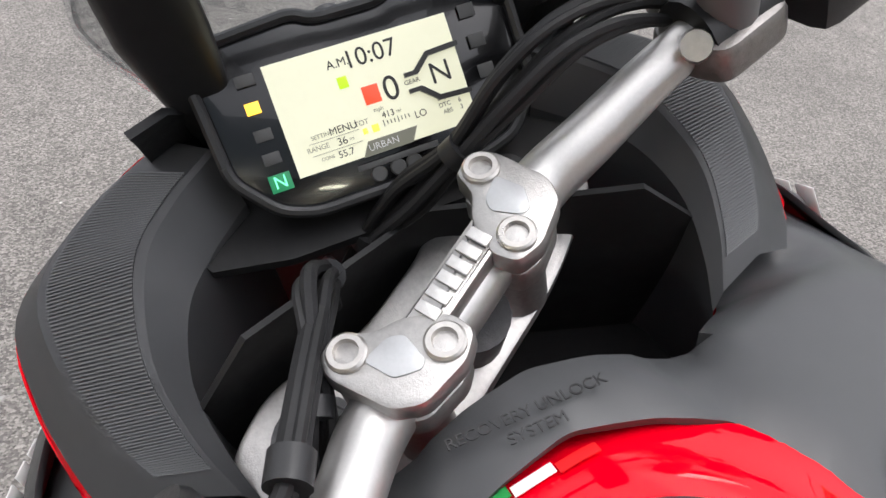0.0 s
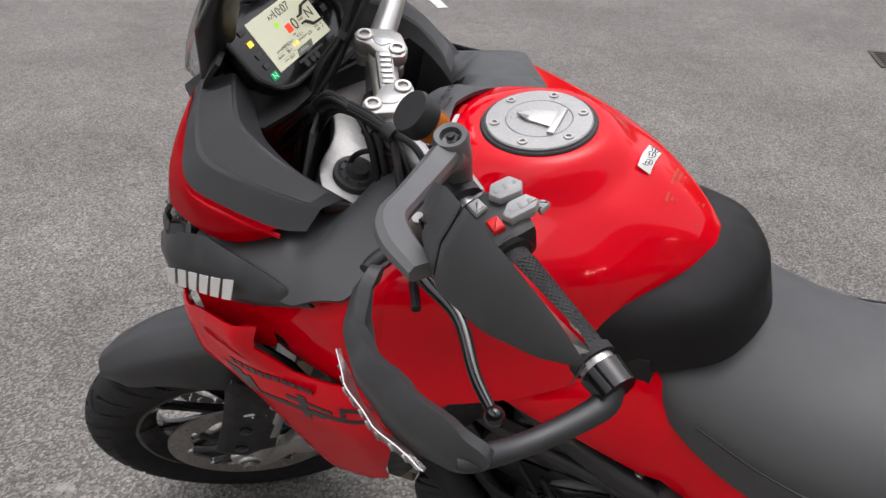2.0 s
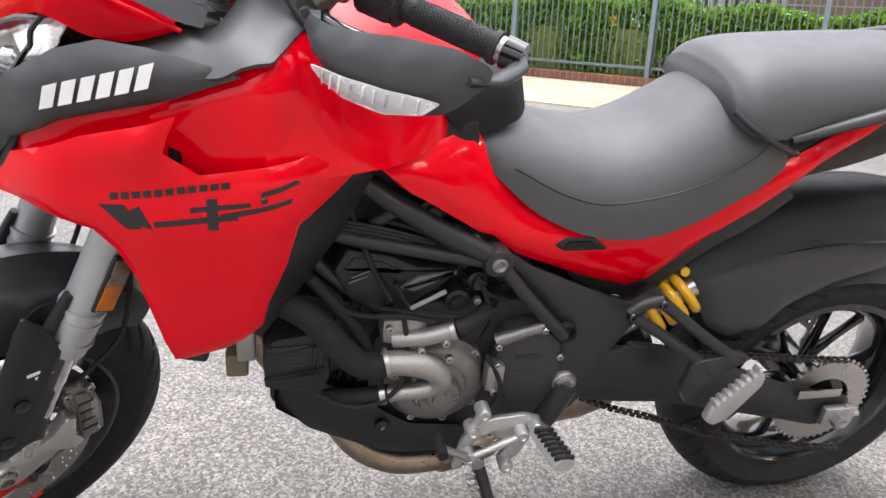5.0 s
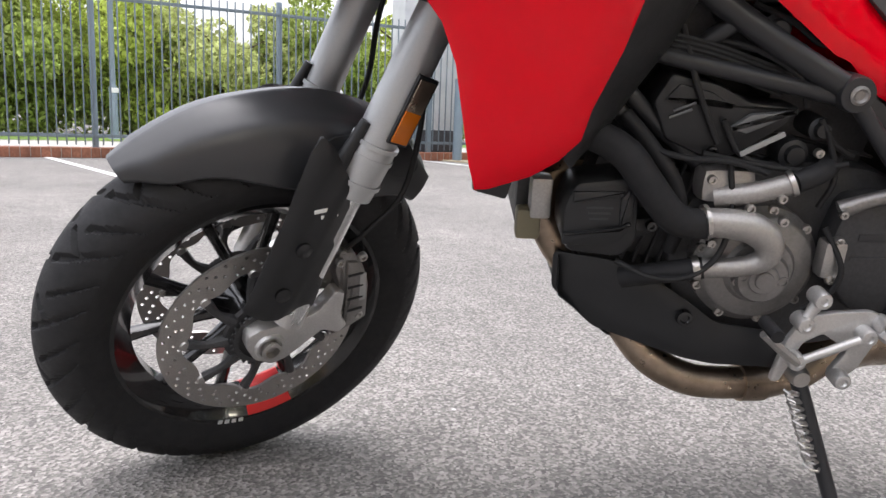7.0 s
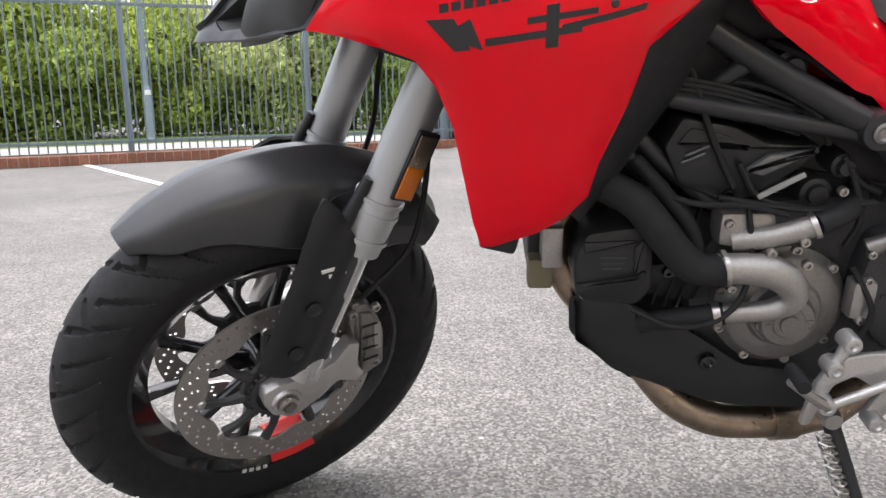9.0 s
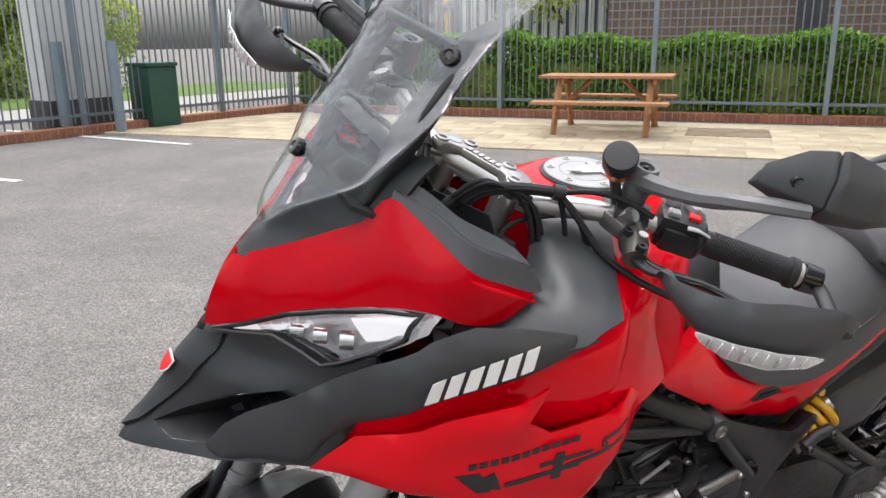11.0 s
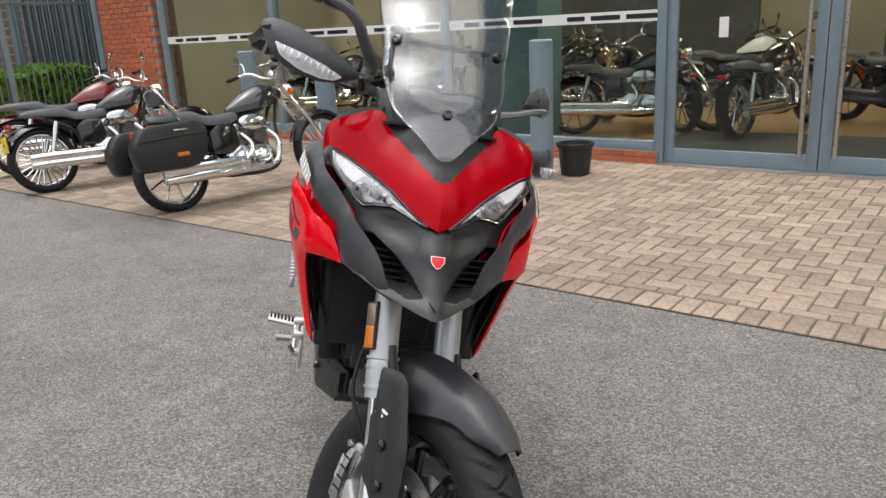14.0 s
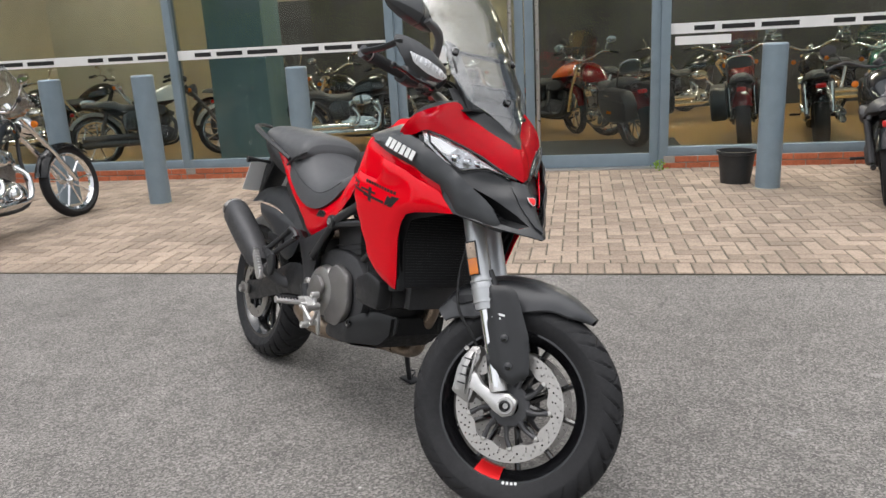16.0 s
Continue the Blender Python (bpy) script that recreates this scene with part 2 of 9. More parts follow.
gloss_black = material("gloss_black", (0.006, 0.006, 0.007), 0.18, coat=0.6, rough_var=0.05)
frame_paint = material("frame_paint", (0.024, 0.0245, 0.027), 0.36, rough_var=0.08, stain=0.1)
rubber = material("rubber", (0.016, 0.016, 0.0175), 0.66, spec=0.35, grain=0.2, grain_scale=90, bump=0.2, bump_scale=700, rough_var=0.1)
seat_vinyl = material("seat_vinyl", (0.066, 0.068, 0.072), 0.50, spec=0.5, bump=0.3, bump_scale=1400, bump_dist=0.0006, rough_var=0.06, stain=0.08)
bright_alu = material("bright_alu", (0.58, 0.57, 0.56), 0.40, 0.8, grain=0.1, grain_scale=300, bump=0.12, bump_scale=900, rough_var=0.1)
lamp_silver = material("lamp_silver", (0.86, 0.86, 0.87), 0.25, 0.45, grain=0.06, grain_scale=120, rough_var=0.06)
master_bronze = material("master_bronze", (0.085, 0.078, 0.068), 0.38, 0.5, grain=0.1, grain_scale=300, bump=0.1, bump_scale=900, rough_var=0.08)
satin_grey = material("satin_grey", (0.13, 0.132, 0.135), 0.42, 0.2, bump=0.12, bump_scale=1500, bump_dist=0.0005, rough_var=0.06)
cast_alu = material("cast_alu", (0.42, 0.41, 0.4), 0.42, 0.9, grain=0.12, grain_scale=300, bump=0.15, bump_scale=900, rough_var=0.1)
bar_alu = material("bar_alu", (0.55, 0.54, 0.53), 0.38, 0.85, grain=0.05, grain_scale=500, bump=0.1, bump_scale=2500, bump_dist=0.0003, stain=0.05)
fork_grey = material("fork_grey", (0.46, 0.47, 0.48), 0.36, 0.55, grain=0.05, grain_scale=500, rough_var=0.05)
engine_grey = material("engine_grey", (0.24, 0.23, 0.225), 0.42, 0.75, grain=0.15, grain_scale=220, bump=0.2, bump_scale=900, rough_var=0.08, stain=0.1)
engine_dark = material("engine_dark", (0.060, 0.060, 0.063), 0.5, 0.4, grain=0.2, grain_scale=220, bump=0.25, bump_scale=700, rough_var=0.1)
disc_steel = material("disc_steel", (0.42, 0.40, 0.38), 0.40, 0.85, grain=0.12, grain_scale=400, rough_var=0.08, stain=0.1)
steel = material("steel", (0.5, 0.48, 0.46), 0.33, 0.95, grain=0.1, grain_scale=300, rough_var=0.1)
chrome = material("chrome", (0.8, 0.8, 0.8), 0.08, 1.0, rough_var=0.04)
exhaust_steel = material("exhaust_steel", (0.33, 0.26, 0.2), 0.34, 0.95, grain=0.15, grain_scale=60, stain=0.3, stain_scale=14, rough_var=0.1)
yellow_paint = material("yellow_paint", (0.75, 0.4, 0.01), 0.35, coat=0.5, stain=0.08)
amber = material("amber", (0.75, 0.2, 0.01), 0.2, coat=0.5, trans=0.25)
white_print = material("white_print", (0.75, 0.75, 0.74), 0.5, stain=0.05)
grey_print = material("grey_print", (0.3, 0.3, 0.3), 0.5, stain=0.05)
black_print = material("black_print", (0.012, 0.012, 0.013), 0.35, coat=0.4, stain=0.05)
red_tape = material("red_tape", (0.75, 0.01, 0.012), 0.4, stain=0.05)


def glass_mat(name, tint, rough=0.0, alpha=0.22):
    m = bpy.data.materials.new(name)
    m.use_nodes = True
    nt = m.node_tree
    nt.nodes.clear()
    o = nt.nodes.new("ShaderNodeOutputMaterial")
    t = nt.nodes.new("ShaderNodeBsdfTransparent")
    t.inputs["Color"].default_value = (*tint, 1)
    g = nt.nodes.new("ShaderNodeBsdfGlossy")
    g.inputs["Roughness"].default_value = rough
    mix = nt.nodes.new("ShaderNodeMixShader")
    fr = nt.nodes.new("ShaderNodeLayerWeight")
    fr.inputs["Blend"].default_value = 0.5
    pw = nt.nodes.new("ShaderNodeMath")
    pw.operation = "POWER"
    pw.inputs[1].default_value = 4.0
    mul = nt.nodes.new("ShaderNodeMath")
    mul.operation = "MULTIPLY_ADD"
    mul.inputs[1].default_value, mul.inputs[2].default_value = 0.6, alpha
    nt.links.new(fr.outputs["Facing"], pw.inputs[0])
    nt.links.new(pw.outputs[0], mul.inputs[0])
    nt.links.new(mul.outputs[0], mix.inputs[0])
    nt.links.new(t.outputs[0], mix.inputs[1])
    nt.links.new(g.outputs[0], mix.inputs[2])
    nt.links.new(mix.outputs[0], o.inputs["Surface"])
    return m


def lens_mat():
    return glass_mat("clear_lens", (0.95, 0.96, 0.97), 0.02, 0.10)


clear_lens = lens_mat()
screen_glass = glass_mat("screen_glass", (0.80, 0.82, 0.83), 0.10, 0.20)
pane_glass = glass_mat("pane_glass", (0.80, 0.84, 0.83), 0.0, 0.03)



# ---- ground ----


def asphalt_material():
    m = bpy.data.materials.new("asphalt")
    m.use_nodes = True
    nt = m.node_tree
    N, K = nt.nodes.new, nt.links.new
    b = nt.nodes["Principled BSDF"]
    co = N("ShaderNodeTexCoord")

    def noise_(scale, detail=4.0, r=0.6):
        t = N("ShaderNodeTexNoise")
        t.inputs["Scale"].default_value, t.inputs["Detail"].default_value, t.inputs["Roughness"].default_value = scale, detail, r
        K(co.outputs["Object"], t.inputs["Vector"])
        return t.outputs["Fac"]
    v = N("ShaderNodeTexVoronoi")
    v.inputs["Scale"].default_value = 165
    K(co.outputs["Object"], v.inputs["Vector"])
    ramp = N("ShaderNodeValToRGB")
    ramp.color_ramp.elements[0].position, ramp.color_ramp.elements[0].color = 0.0, (0.056, 0.0525, 0.048, 1)
    ramp.color_ramp.elements[1].position, ramp.color_ramp.elements[1].color = 1.0, (0.305, 0.288, 0.266, 1)
    e = ramp.color_ramp.elements.new(0.45)
    e.color = (0.128, 0.120, 0.111, 1)
    bw = N("ShaderNodeRGBToBW")
    K(v.outputs["Color"], bw.inputs[0])
    K(bw.outputs[0], ramp.inputs["Fac"])

    def scaled(c, fac, lo, hi, a=0.3, z=0.7):
        r = N("ShaderNodeMapRange")
        r.inputs["From Min"].default_value, r.inputs["From Max"].default_value = a, z
        r.inputs["To Min"].default_value, r.inputs["To Max"].default_value = lo, hi
        K(fac, r.inputs["Value"])
        s = N("ShaderNodeVectorMath")
        s.operation = "SCALE"
        K(c, s.inputs[0])
        K(r.outputs[0], s.inputs["Scale"])
        return s.outputs[0]
    c = scaled(ramp.outputs["Color"], noise_(0.9, 6.0), 0.82, 1.2)
    c = scaled(c, noise_(7.0, 5.0), 0.88, 1.12)
    # pale scuffs and spots
    spot = N("ShaderNodeValToRGB")
    spot.color_ramp.elements[0].position, spot.color_ramp.elements[1].position = 0.70, 0.74
    K(noise_(6.0, 5.0, 0.55), spot.inputs["Fac"])
    mix = N("ShaderNodeMix")
    mix.data_type = "RGBA"
    K(spot.outputs["Color"], mix.inputs["Factor"])
    K(c, mix.inputs["A"])
    mix.inputs["B"].default_value = (0.28, 0.275, 0.26, 1)
    # small pale flecks trodden into the surface
    dots = N("ShaderNodeTexVoronoi")
    dots.inputs["Scale"].default_value = 4.5
    K(co.outputs["Object"], dots.inputs["Vector"])
    near_ = N("ShaderNodeMapRange")
    near_.inputs["From Min"].default_value, near_.inputs["From Max"].default_value = 0.030, 0.018
    K(dots.outputs["Distance"], near_.inputs["Value"])
    flecks = N("ShaderNodeMix")
    flecks.data_type = "RGBA"
    K(near_.outputs[0], flecks.inputs["Factor"])
    K(mix.outputs["Result"], flecks.inputs["A"])
    flecks.inputs["B"].default_value = (0.5, 0.49, 0.46, 1)
    K(flecks.outputs["Result"], b.inputs["Base Color"])
    b.inputs["Roughness"].default_value = 0.85
    bp = N("ShaderNodeBump")
    bp.inputs["Strength"].default_value, bp.inputs["Distance"].default_value = 0.6, 0.004
    K(v.outputs["Distance"], bp.inputs["Height"])
    K(bp.outputs[0], b.inputs["Normal"])
    return m



asphalt = asphalt_material()
bm = bmesh.new()
steps_out = [-120, -80, -50, -30, -20, -14, -10, -7, -5, -3.5, -2.4]
fine = [-1.5 + 0.15 * k for k in range(32)]
line_ = steps_out + fine + [4.2, 6, 9, 14, 20, 30, 50, 80, 120]
skin(bm, [[Vector((x, y, 0.024 * math.exp(-((x - 1.70) ** 2 + (y - 0.0) ** 2) / 0.40))) for y in line_] for x in line_], closed_ring=False, caps=False)
fix(bm)
if sum(fc.normal.z for fc in bm.faces) < 0:
    bmesh.ops.reverse_faces(bm, faces=bm.faces)
ground = solid("ground", bm, asphalt, "grey worn tarmac of the car park", "ground", kind="structure")

line_white = material("line_white", (0.62, 0.62, 0.6), 0.7, grain=0.25, grain_scale=30, stain=0.3, stain_scale=8)
for a, b in (((3.47, -4.84), (6.25, -8.35)), ((2.2, -7.2), (4.35, -9.7)), ((0.33, -9.1), (2.6, -12.3)), ((5.93, -5.0), (8.7, -8.3))):
    a, b = Vector((*a, 0.004)), Vector((*b, 0.004))
    m = Matrix.Translation((a + b) / 2) @ Matrix.Rotation(math.atan2(b.y - a.y, b.x - a.x), 4, "Z")
    solid("parking_line", block(((b - a).length, 0.09, 0.004), (0, 0, 0), 0, m), line_white, "worn white painted parking line on tarmac", "road marking", kind="structure")

# -- block paving before the showroom --
GLASS_D = 4.85
EDGE_D = 1.22
paver = material("paver", (0.275, 0.216, 0.168), 0.82, grain=0.3, grain_scale=60, stain=0.3, stain_scale=1.2, bump=0.4, bump_scale=250, per_piece=0.17)
paver_rest = material("paver_rest", (0.275, 0.216, 0.168), 0.82, per_island=0.17, grain=0.3, grain_scale=60, stain=0.32, stain_scale=1.2, bump=0.4, bump_scale=250)
joint = material("joint", (0.10, 0.088, 0.066), 0.95, grain=0.3, grain_scale=80, stain=0.3, stain_scale=3)
bm = block((26.0, GLASS_D - EDGE_D, 0.05), (-3.5, (GLASS_D + EDGE_D) / 2, -0.017), m=FRONT_M)
paving = solid("paving", bm, joint, "brown block paving in a herringbone bond", "paving", kind="structure")

# -- showroom --
steel_blue = material("steel_blue", (0.19, 0.245, 0.285), 0.42, 0.1, grain=0.05, stain=0.1, rough_var=0.08)
brick_red = material("brick_red", (0.42, 0.12, 0.055), 0.85, grain=0.25, grain_scale=50, stain=0.2, stain_scale=9, bump=0.5, bump_scale=180, per_piece=0.112)
mortar = material("mortar", (0.28, 0.25, 0.22), 0.9, grain=0.2, grain_scale=90, stain=0.15)
brick_brown = material("brick_brown", (0.16, 0.115, 0.085), 0.85, grain=0.3, grain_scale=30, stain=0.25, stain_scale=3, bump=0.4, bump_scale=100)
floor_tan = material("floor_tan", (0.42, 0.255, 0.095), 0.3, grain=0.15, grain_scale=25, stain=0.2, stain_scale=2, coat=0.3)
cream = material("cream_wall", (0.5, 0.46, 0.36), 0.7, grain=0.06, stain=0.12, stain_scale=1.5)
dark_wall = material("dark_wall", (0.06, 0.06, 0.065), 0.6, grain=0.2, grain_scale=20, stain=0.4, stain_scale=1.2)
mat_grey = material("mat_grey", (0.05, 0.055, 0.055), 0.9, grain=0.3, grain_scale=120, stain=0.1)


def slab(name, s0, s1, d0, d1, z0, z1, mat, label, bevel=0.0):
    bm = block((s1 - s0, d1 - d0, z1 - z0), ((s0 + s1) / 2, (d0 + d1) / 2, (z0 + z1) / 2), bevel, FRONT_M)
    return solid(name, bm, mat, label, name.split("_")[0], kind="structure")


slab("floor", -8.3, 9.5, GLASS_D + 0.05, 12.0, -0.05, 0.06, floor_tan, "tan wooden showroom floor")
slab("wall_back", -8.3, 9.5, 12.0, 12.2, 0, 3.4, cream, "cream back wall of the showroom")
slab("wall_left", -8.5, -8.3, GLASS_D + 0.3, 12.2, 0, 3.4, cream, "cream end wall of the showroom")
slab("wall_right", 9.5, 9.7, GLASS_D, 12.2, 0, 3.4, cream, "plain end wall of the showroom")
slab("ceiling", -8.5, 9.7, GLASS_D - 0.1, 12.2, 3.4, 3.6, cream, "pale showroom ceiling")
slab("wall_fascia", -9.8, 9.7, GLASS_D - 0.15, GLASS_D + 0.15, 3.1, 5.6, steel_blue, "grey-blue fascia above the glass")
slab("wall_partition", -7.2, -5.0, 8.6, 8.75, 0.06, 3.4, cream, "cream partition inside the showroom")
slab("wall_display", 0.5, 7.5, 10.6, 10.75, 0.06, 2.4, dark_wall, "dark display wall inside the showroom")
slab("wall_display_2", -4.6, -1.2, 10.4, 10.55, 0.06, 2.2, dark_wall, "dark display wall inside the showroom")
slab("trim_pillar", -2.85, -2.15, GLASS_D + 0.55, GLASS_D + 1.1, 0.06, 3.4, material("pillar_green", (0.12, 0.19, 0.2), 0.5, grain=0.08, stain=0.1), "grey-green pillar inside the glass")
solid("door_mat", block((3.4, 1.6, 0.012), (0.85, GLASS_D + 1.0, 0.066), 0.003, FRONT_M), mat_grey, "dark grey entrance mat on the showroom floor", "mat")
for s in (-5.5, -1.0, 3.5, 7.0):
    for d in (6.5, 9.0):
        lamp = solid("ceiling_light", block((1.2, 0.25, 0.04), (s, d, 3.375), 0.01, FRONT_M), material("tube_glow", (0.9, 0.9, 0.85), 0.4, emit=(1.0, 0.9, 0.72), emit_strength=42.0), "long white ceiling light in the showroom", "lamp", group="showroom ceiling lights")

# frames and panes
posts = (-8.2, -5.75, -2.98, -0.52, 2.24, 4.75, 7.2)
win = thing("window_1", "tall glazed showroom front in grey-blue metal frames", "window", kind="structure")


def bar(name, s0, s1, z0, z1, d0=GLASS_D - 0.05, d1=GLASS_D + 0.06, mat=steel_blue, parent=win, label="", bevel=0.006):
    return part(name, block((s1 - s0, d1 - d0, z1 - z0), ((s0 + s1) / 2, (d0 + d1) / 2, (z0 + z1) / 2), bevel, FRONT_M), mat, parent, label)


for s in posts:
    bar("mullion", s - 0.045, s + 0.045, 0.0, 3.12)
dark_bar = black_print
for a, b in zip(posts, posts[1:]):
    if abs(a + 0.52) < 0.01:
        continue
    bar("sill_rail", a + 0.045, b - 0.045, 0.13, 0.22)
    bar("head_rail", a + 0.045, b - 0.045, 2.6, 2.68)
    pane = bar("pane", a + 0.045, b - 0.045, 0.22, 3.1, GLASS_D + 0.004, GLASS_D + 0.012, pane_glass, win, "clear plate glass", 0)
    pane.visible_shadow = False
    strip = bar("film_strip", a + 0.05, b - 0.05, 1.315, 1.415, GLASS_D - 0.001, GLASS_D + 0.001, white_print, win, "pale strip across the glass with dark marks", 0)
    n = 2 if b - a > 2 else 1
    for k in range(n):
        c = a + (b - a) * (k + 0.55) / n
        for q, (o, w) in enumerate(((-0.33, 0.19), (-0.02, 0.30), (0.36, 0.34))):
            bar("film_mark", c + o - w / 2, c + o + w / 2, 1.342, 1.386, GLASS_D - 0.0035, GLASS_D - 0.0015, dark_bar, win, "", 0)
    # brick plinth in two courses
    plinth = thing("plinth", "low red brick plinth under the showroom glass", "plinth", kind="structure")
    part("mortar_bed", block((b - a, 0.14, 0.13), ((a + b) / 2, GLASS_D + 0.0, 0.065), 0, FRONT_M), mortar, plinth)
    L = 0.225
    for row in range(2):
        x = a + (0.11 if row else 0.0)
        while x < b - 0.02:
            w = min(L, b - x) - 0.01
            if w > 0.04:
                part("brick", block((w, 0.15, 0.056), (x + w / 2, GLASS_D - 0.004, 0.034 + row * 0.066), 0.003, FRONT_M, None, 1), brick_red, plinth)
            x += L

# glazed double door
door = thing("door_1", "glazed double door in grey-blue metal with long steel handles", "door", kind="structure")
for a, b in ((-0.475, 0.855), (0.865, 2.195)):
    for nm, s0, s1, z0, z1 in (("stile", a, a + 0.09, 0.03, 2.6), ("stile", b - 0.09, b, 0.03, 2.6), ("bottom_rail", a + 0.09, b - 0.09, 0.03, 0.16), ("top_rail", a + 0.09, b - 0.09, 2.5, 2.6)):
        bar(nm, s0, s1, z0, z1, GLASS_D - 0.02, GLASS_D + 0.03, steel_blue, door)
    pane = bar("pane", a + 0.09, b - 0.09, 0.16, 2.5, GLASS_D + 0.0, GLASS_D + 0.008, pane_glass, door, "", 0)
    pane.visible_shadow = False
    hs = b - 0.13 if a < 0 else a + 0.13
    part("handle", tube([front(hs, GLASS_D - 0.085, 0.16), front(hs, GLASS_D - 0.085, 1.95)], 0.019, 16, 1), steel, door, "long brushed steel pull handle")
    for z in (0.3, 1.8):
        part("handle_stud", tube([front(hs, GLASS_D - 0.085, z), front(hs, GLASS_D - 0.01, z)], 0.010, 10, 1), steel, door)
bar("threshold", -0.5, 2.22, 0.0, 0.03, GLASS_D - 0.12, GLASS_D + 0.1, cast_alu, door, "pale metal threshold", 0.004)
bar("transom", -0.475, 2.195, 2.6, 2.68, parent=door)
bar("top_pane", -0.475, 2.195, 2.68, 3.1, GLASS_D, GLASS_D + 0.008, pane_glass, door, "", 0)
bar("door_notice", -0.02, 0.06, 1.15, 1.32, GLASS_D - 0.002, GLASS_D, white_print, door, "small white notice", 0)
bar("door_sticker", 2.33, 2.85, 1.21, 1.29, GLASS_D - 0.004, GLASS_D - 0.002, white_print, win, "small white sticker", 0)

# brick pier at the end of the glass
pier = thing("brick_pier", "orange-red brick pier beside the showroom glass", "wall", kind="structure")
part("mortar_core", block((1.43, 0.28, 5.6), (-9.03, GLASS_D + 0.05, 2.8), 0, FRONT_M), mortar, pier)
brick_me = mesh_of("brick", block((0.215, 0.30, 0.065), (0, 0, 0), 0.004, None, None, 1), brick_red)
half_me = mesh_of("brick", block((0.1, 0.30, 0.065), (0, 0, 0), 0.004, None, None, 1), brick_red)
for row in range(40):
    z = 0.04 + row * 0.075
    x = -9.75
    if row % 2:
        shared("brick", half_me, pier, FRONT_M @ Matrix.Translation((x + 0.055, GLASS_D + 0.045, z)))
        x += 0.11
    while x < -8.42:
        shared("brick", brick_me, pier, FRONT_M @ Matrix.Translation((x + 0.1125, GLASS_D + 0.045, z)))
        x += 0.225
# ribbed shutter wall beside it
shutter_paint = material("shutter_paint", (0.10, 0.12, 0.13), 0.5, 0.2, stain=0.15, grain=0.08)
sh = thing("shutter", "dark grey ribbed metal shutter", "shutter", kind="structure")
part("panel", block((2.9, 0.05, 4.6), (-11.25, GLASS_D + 0.15, 2.3), 0, FRONT_M), shutter_paint, sh)
for k in range(24):
    part("rib", block((0.05, 0.05, 4.6), (-12.6 + k * 0.118, GLASS_D + 0.11, 2.3), 0.01, FRONT_M, None, 1), shutter_paint, sh)
part("post", block((0.14, 0.14, 4.6), (-9.86, GLASS_D - 0.05, 2.3), 0.01, FRONT_M), steel_blue, sh)
part("post", block((0.14, 0.14, 4.6), (-12.7, GLASS_D - 0.05, 2.3), 0.01, FRONT_M), steel_blue, sh)

# bollards and planters
for s, d in ((-4.72, 3.5), (-3.55, 3.5), (-2.55, 3.45), (-1.17, 3.75), (2.99, 3.67)):
    p = front(s, d)
    rot = Matrix.Translation(p) @ Matrix.Rotation(radians(90), 4, "X")
    th = thing("bollard", "grey-blue round steel bollard on the block paving", "bollard", group="bollards before the showroom")
    part("post", turned([(0.1, 1.196), (0.1, 0.012)], 32, rot), steel_blue, th)
    part("cap", turned([(0, 1.215), (0.085, 1.215), (0.098, 1.206), (0.1015, 1.196), (0.1, 1.19), (0, 1.19)], 32, rot), steel_blue, th, angle=50)
    part("foot_ring", turned([(0.1, 0.022), (0.108, 0.018), (0.125, 0.012), (0.125, -0.02), (0.1, -0.02)], 32, rot), material("mortar_ring", (0.25, 0.22, 0.17), 0.9, grain=0.3, grain_scale=50) if not bpy.data.materials.get("mortar_ring") else bpy.data.materials["mortar_ring"], th)
planter_black = material("planter_black", (0.02, 0.021, 0.022), 0.5, rough_var=0.1, stain=0.2)
soil = material("soil", (0.05, 0.035, 0.02), 0.95, grain=0.4, grain_scale=60)
for s, d in ((-1.0, 4.05), (2.78, 3.95)):
    p = front(s, d)
    th = thing("planter", "black plastic planter tub beside a bollard", "planter", Matrix.Translation(p), "planters by the door")
    part("tub", turned([(0, 0.01), (0.12, 0.005), (0.125, 0.0), (0.155, 0.27), (0.17, 0.275), (0.17, 0.30), (0.15, 0.30), (0.145, 0.26), (0, 0.255)], 28, Matrix.Rotation(radians(90), 4, "X")), planter_black, th)
    part("soil_fill", turned([(0, 0.265), (0.07, 0.268), (0.148, 0.262)], 20, Matrix.Rotation(radians(90), 4, "X")), soil, th)

# ---- motorcycle ----
LEAN = 13.0
BIKE_M = Matrix.Translation((0, -0.021, 0)) @ pose(0, 0, 0, -LEAN)
bike = thing("motorcycle", "glossy red and black adventure motorcycle leaning on its side stand", "motorcycle", BIKE_M)
RAXLE = Vector((0, 0, 0.318))
RAKE = radians(25)
AXIS = Vector((-math.sin(RAKE), 0, math.cos(RAKE)))
HEAD = Vector((1.225, 0, 1.05))
STEER = Matrix.Translation(HEAD) @ Matrix.Rotation(radians(34), 4, AXIS) @ Matrix.Translation(-HEAD)
FAXLE = Vector((1.632, 0, 0.328))
SIDES = (1, -1)


def mirror(sd):
    return Matrix.Diagonal((1, sd, 1, 1))


def moved(bm, m):
    bmesh.ops.transform(bm, matrix=m, verts=bm.verts)
    if m.to_3x3().determinant() < 0:
        bmesh.ops.reverse_faces(bm, faces=bm.faces)
    return bm


def steered(name, bm, mat, parent=bike, label="", angle=40):
    return part(name, moved(bm, STEER), mat, parent, label, angle)


LOW = STEER @ Matrix.Translation((0.001, -0.010, 0.009))   # the wheel and the lower fork ride a little high on the stand


def lowered(name, bm, mat, parent=bike, label="", angle=40):
    return part(name, moved(bm, LOW), mat, parent, label, angle)


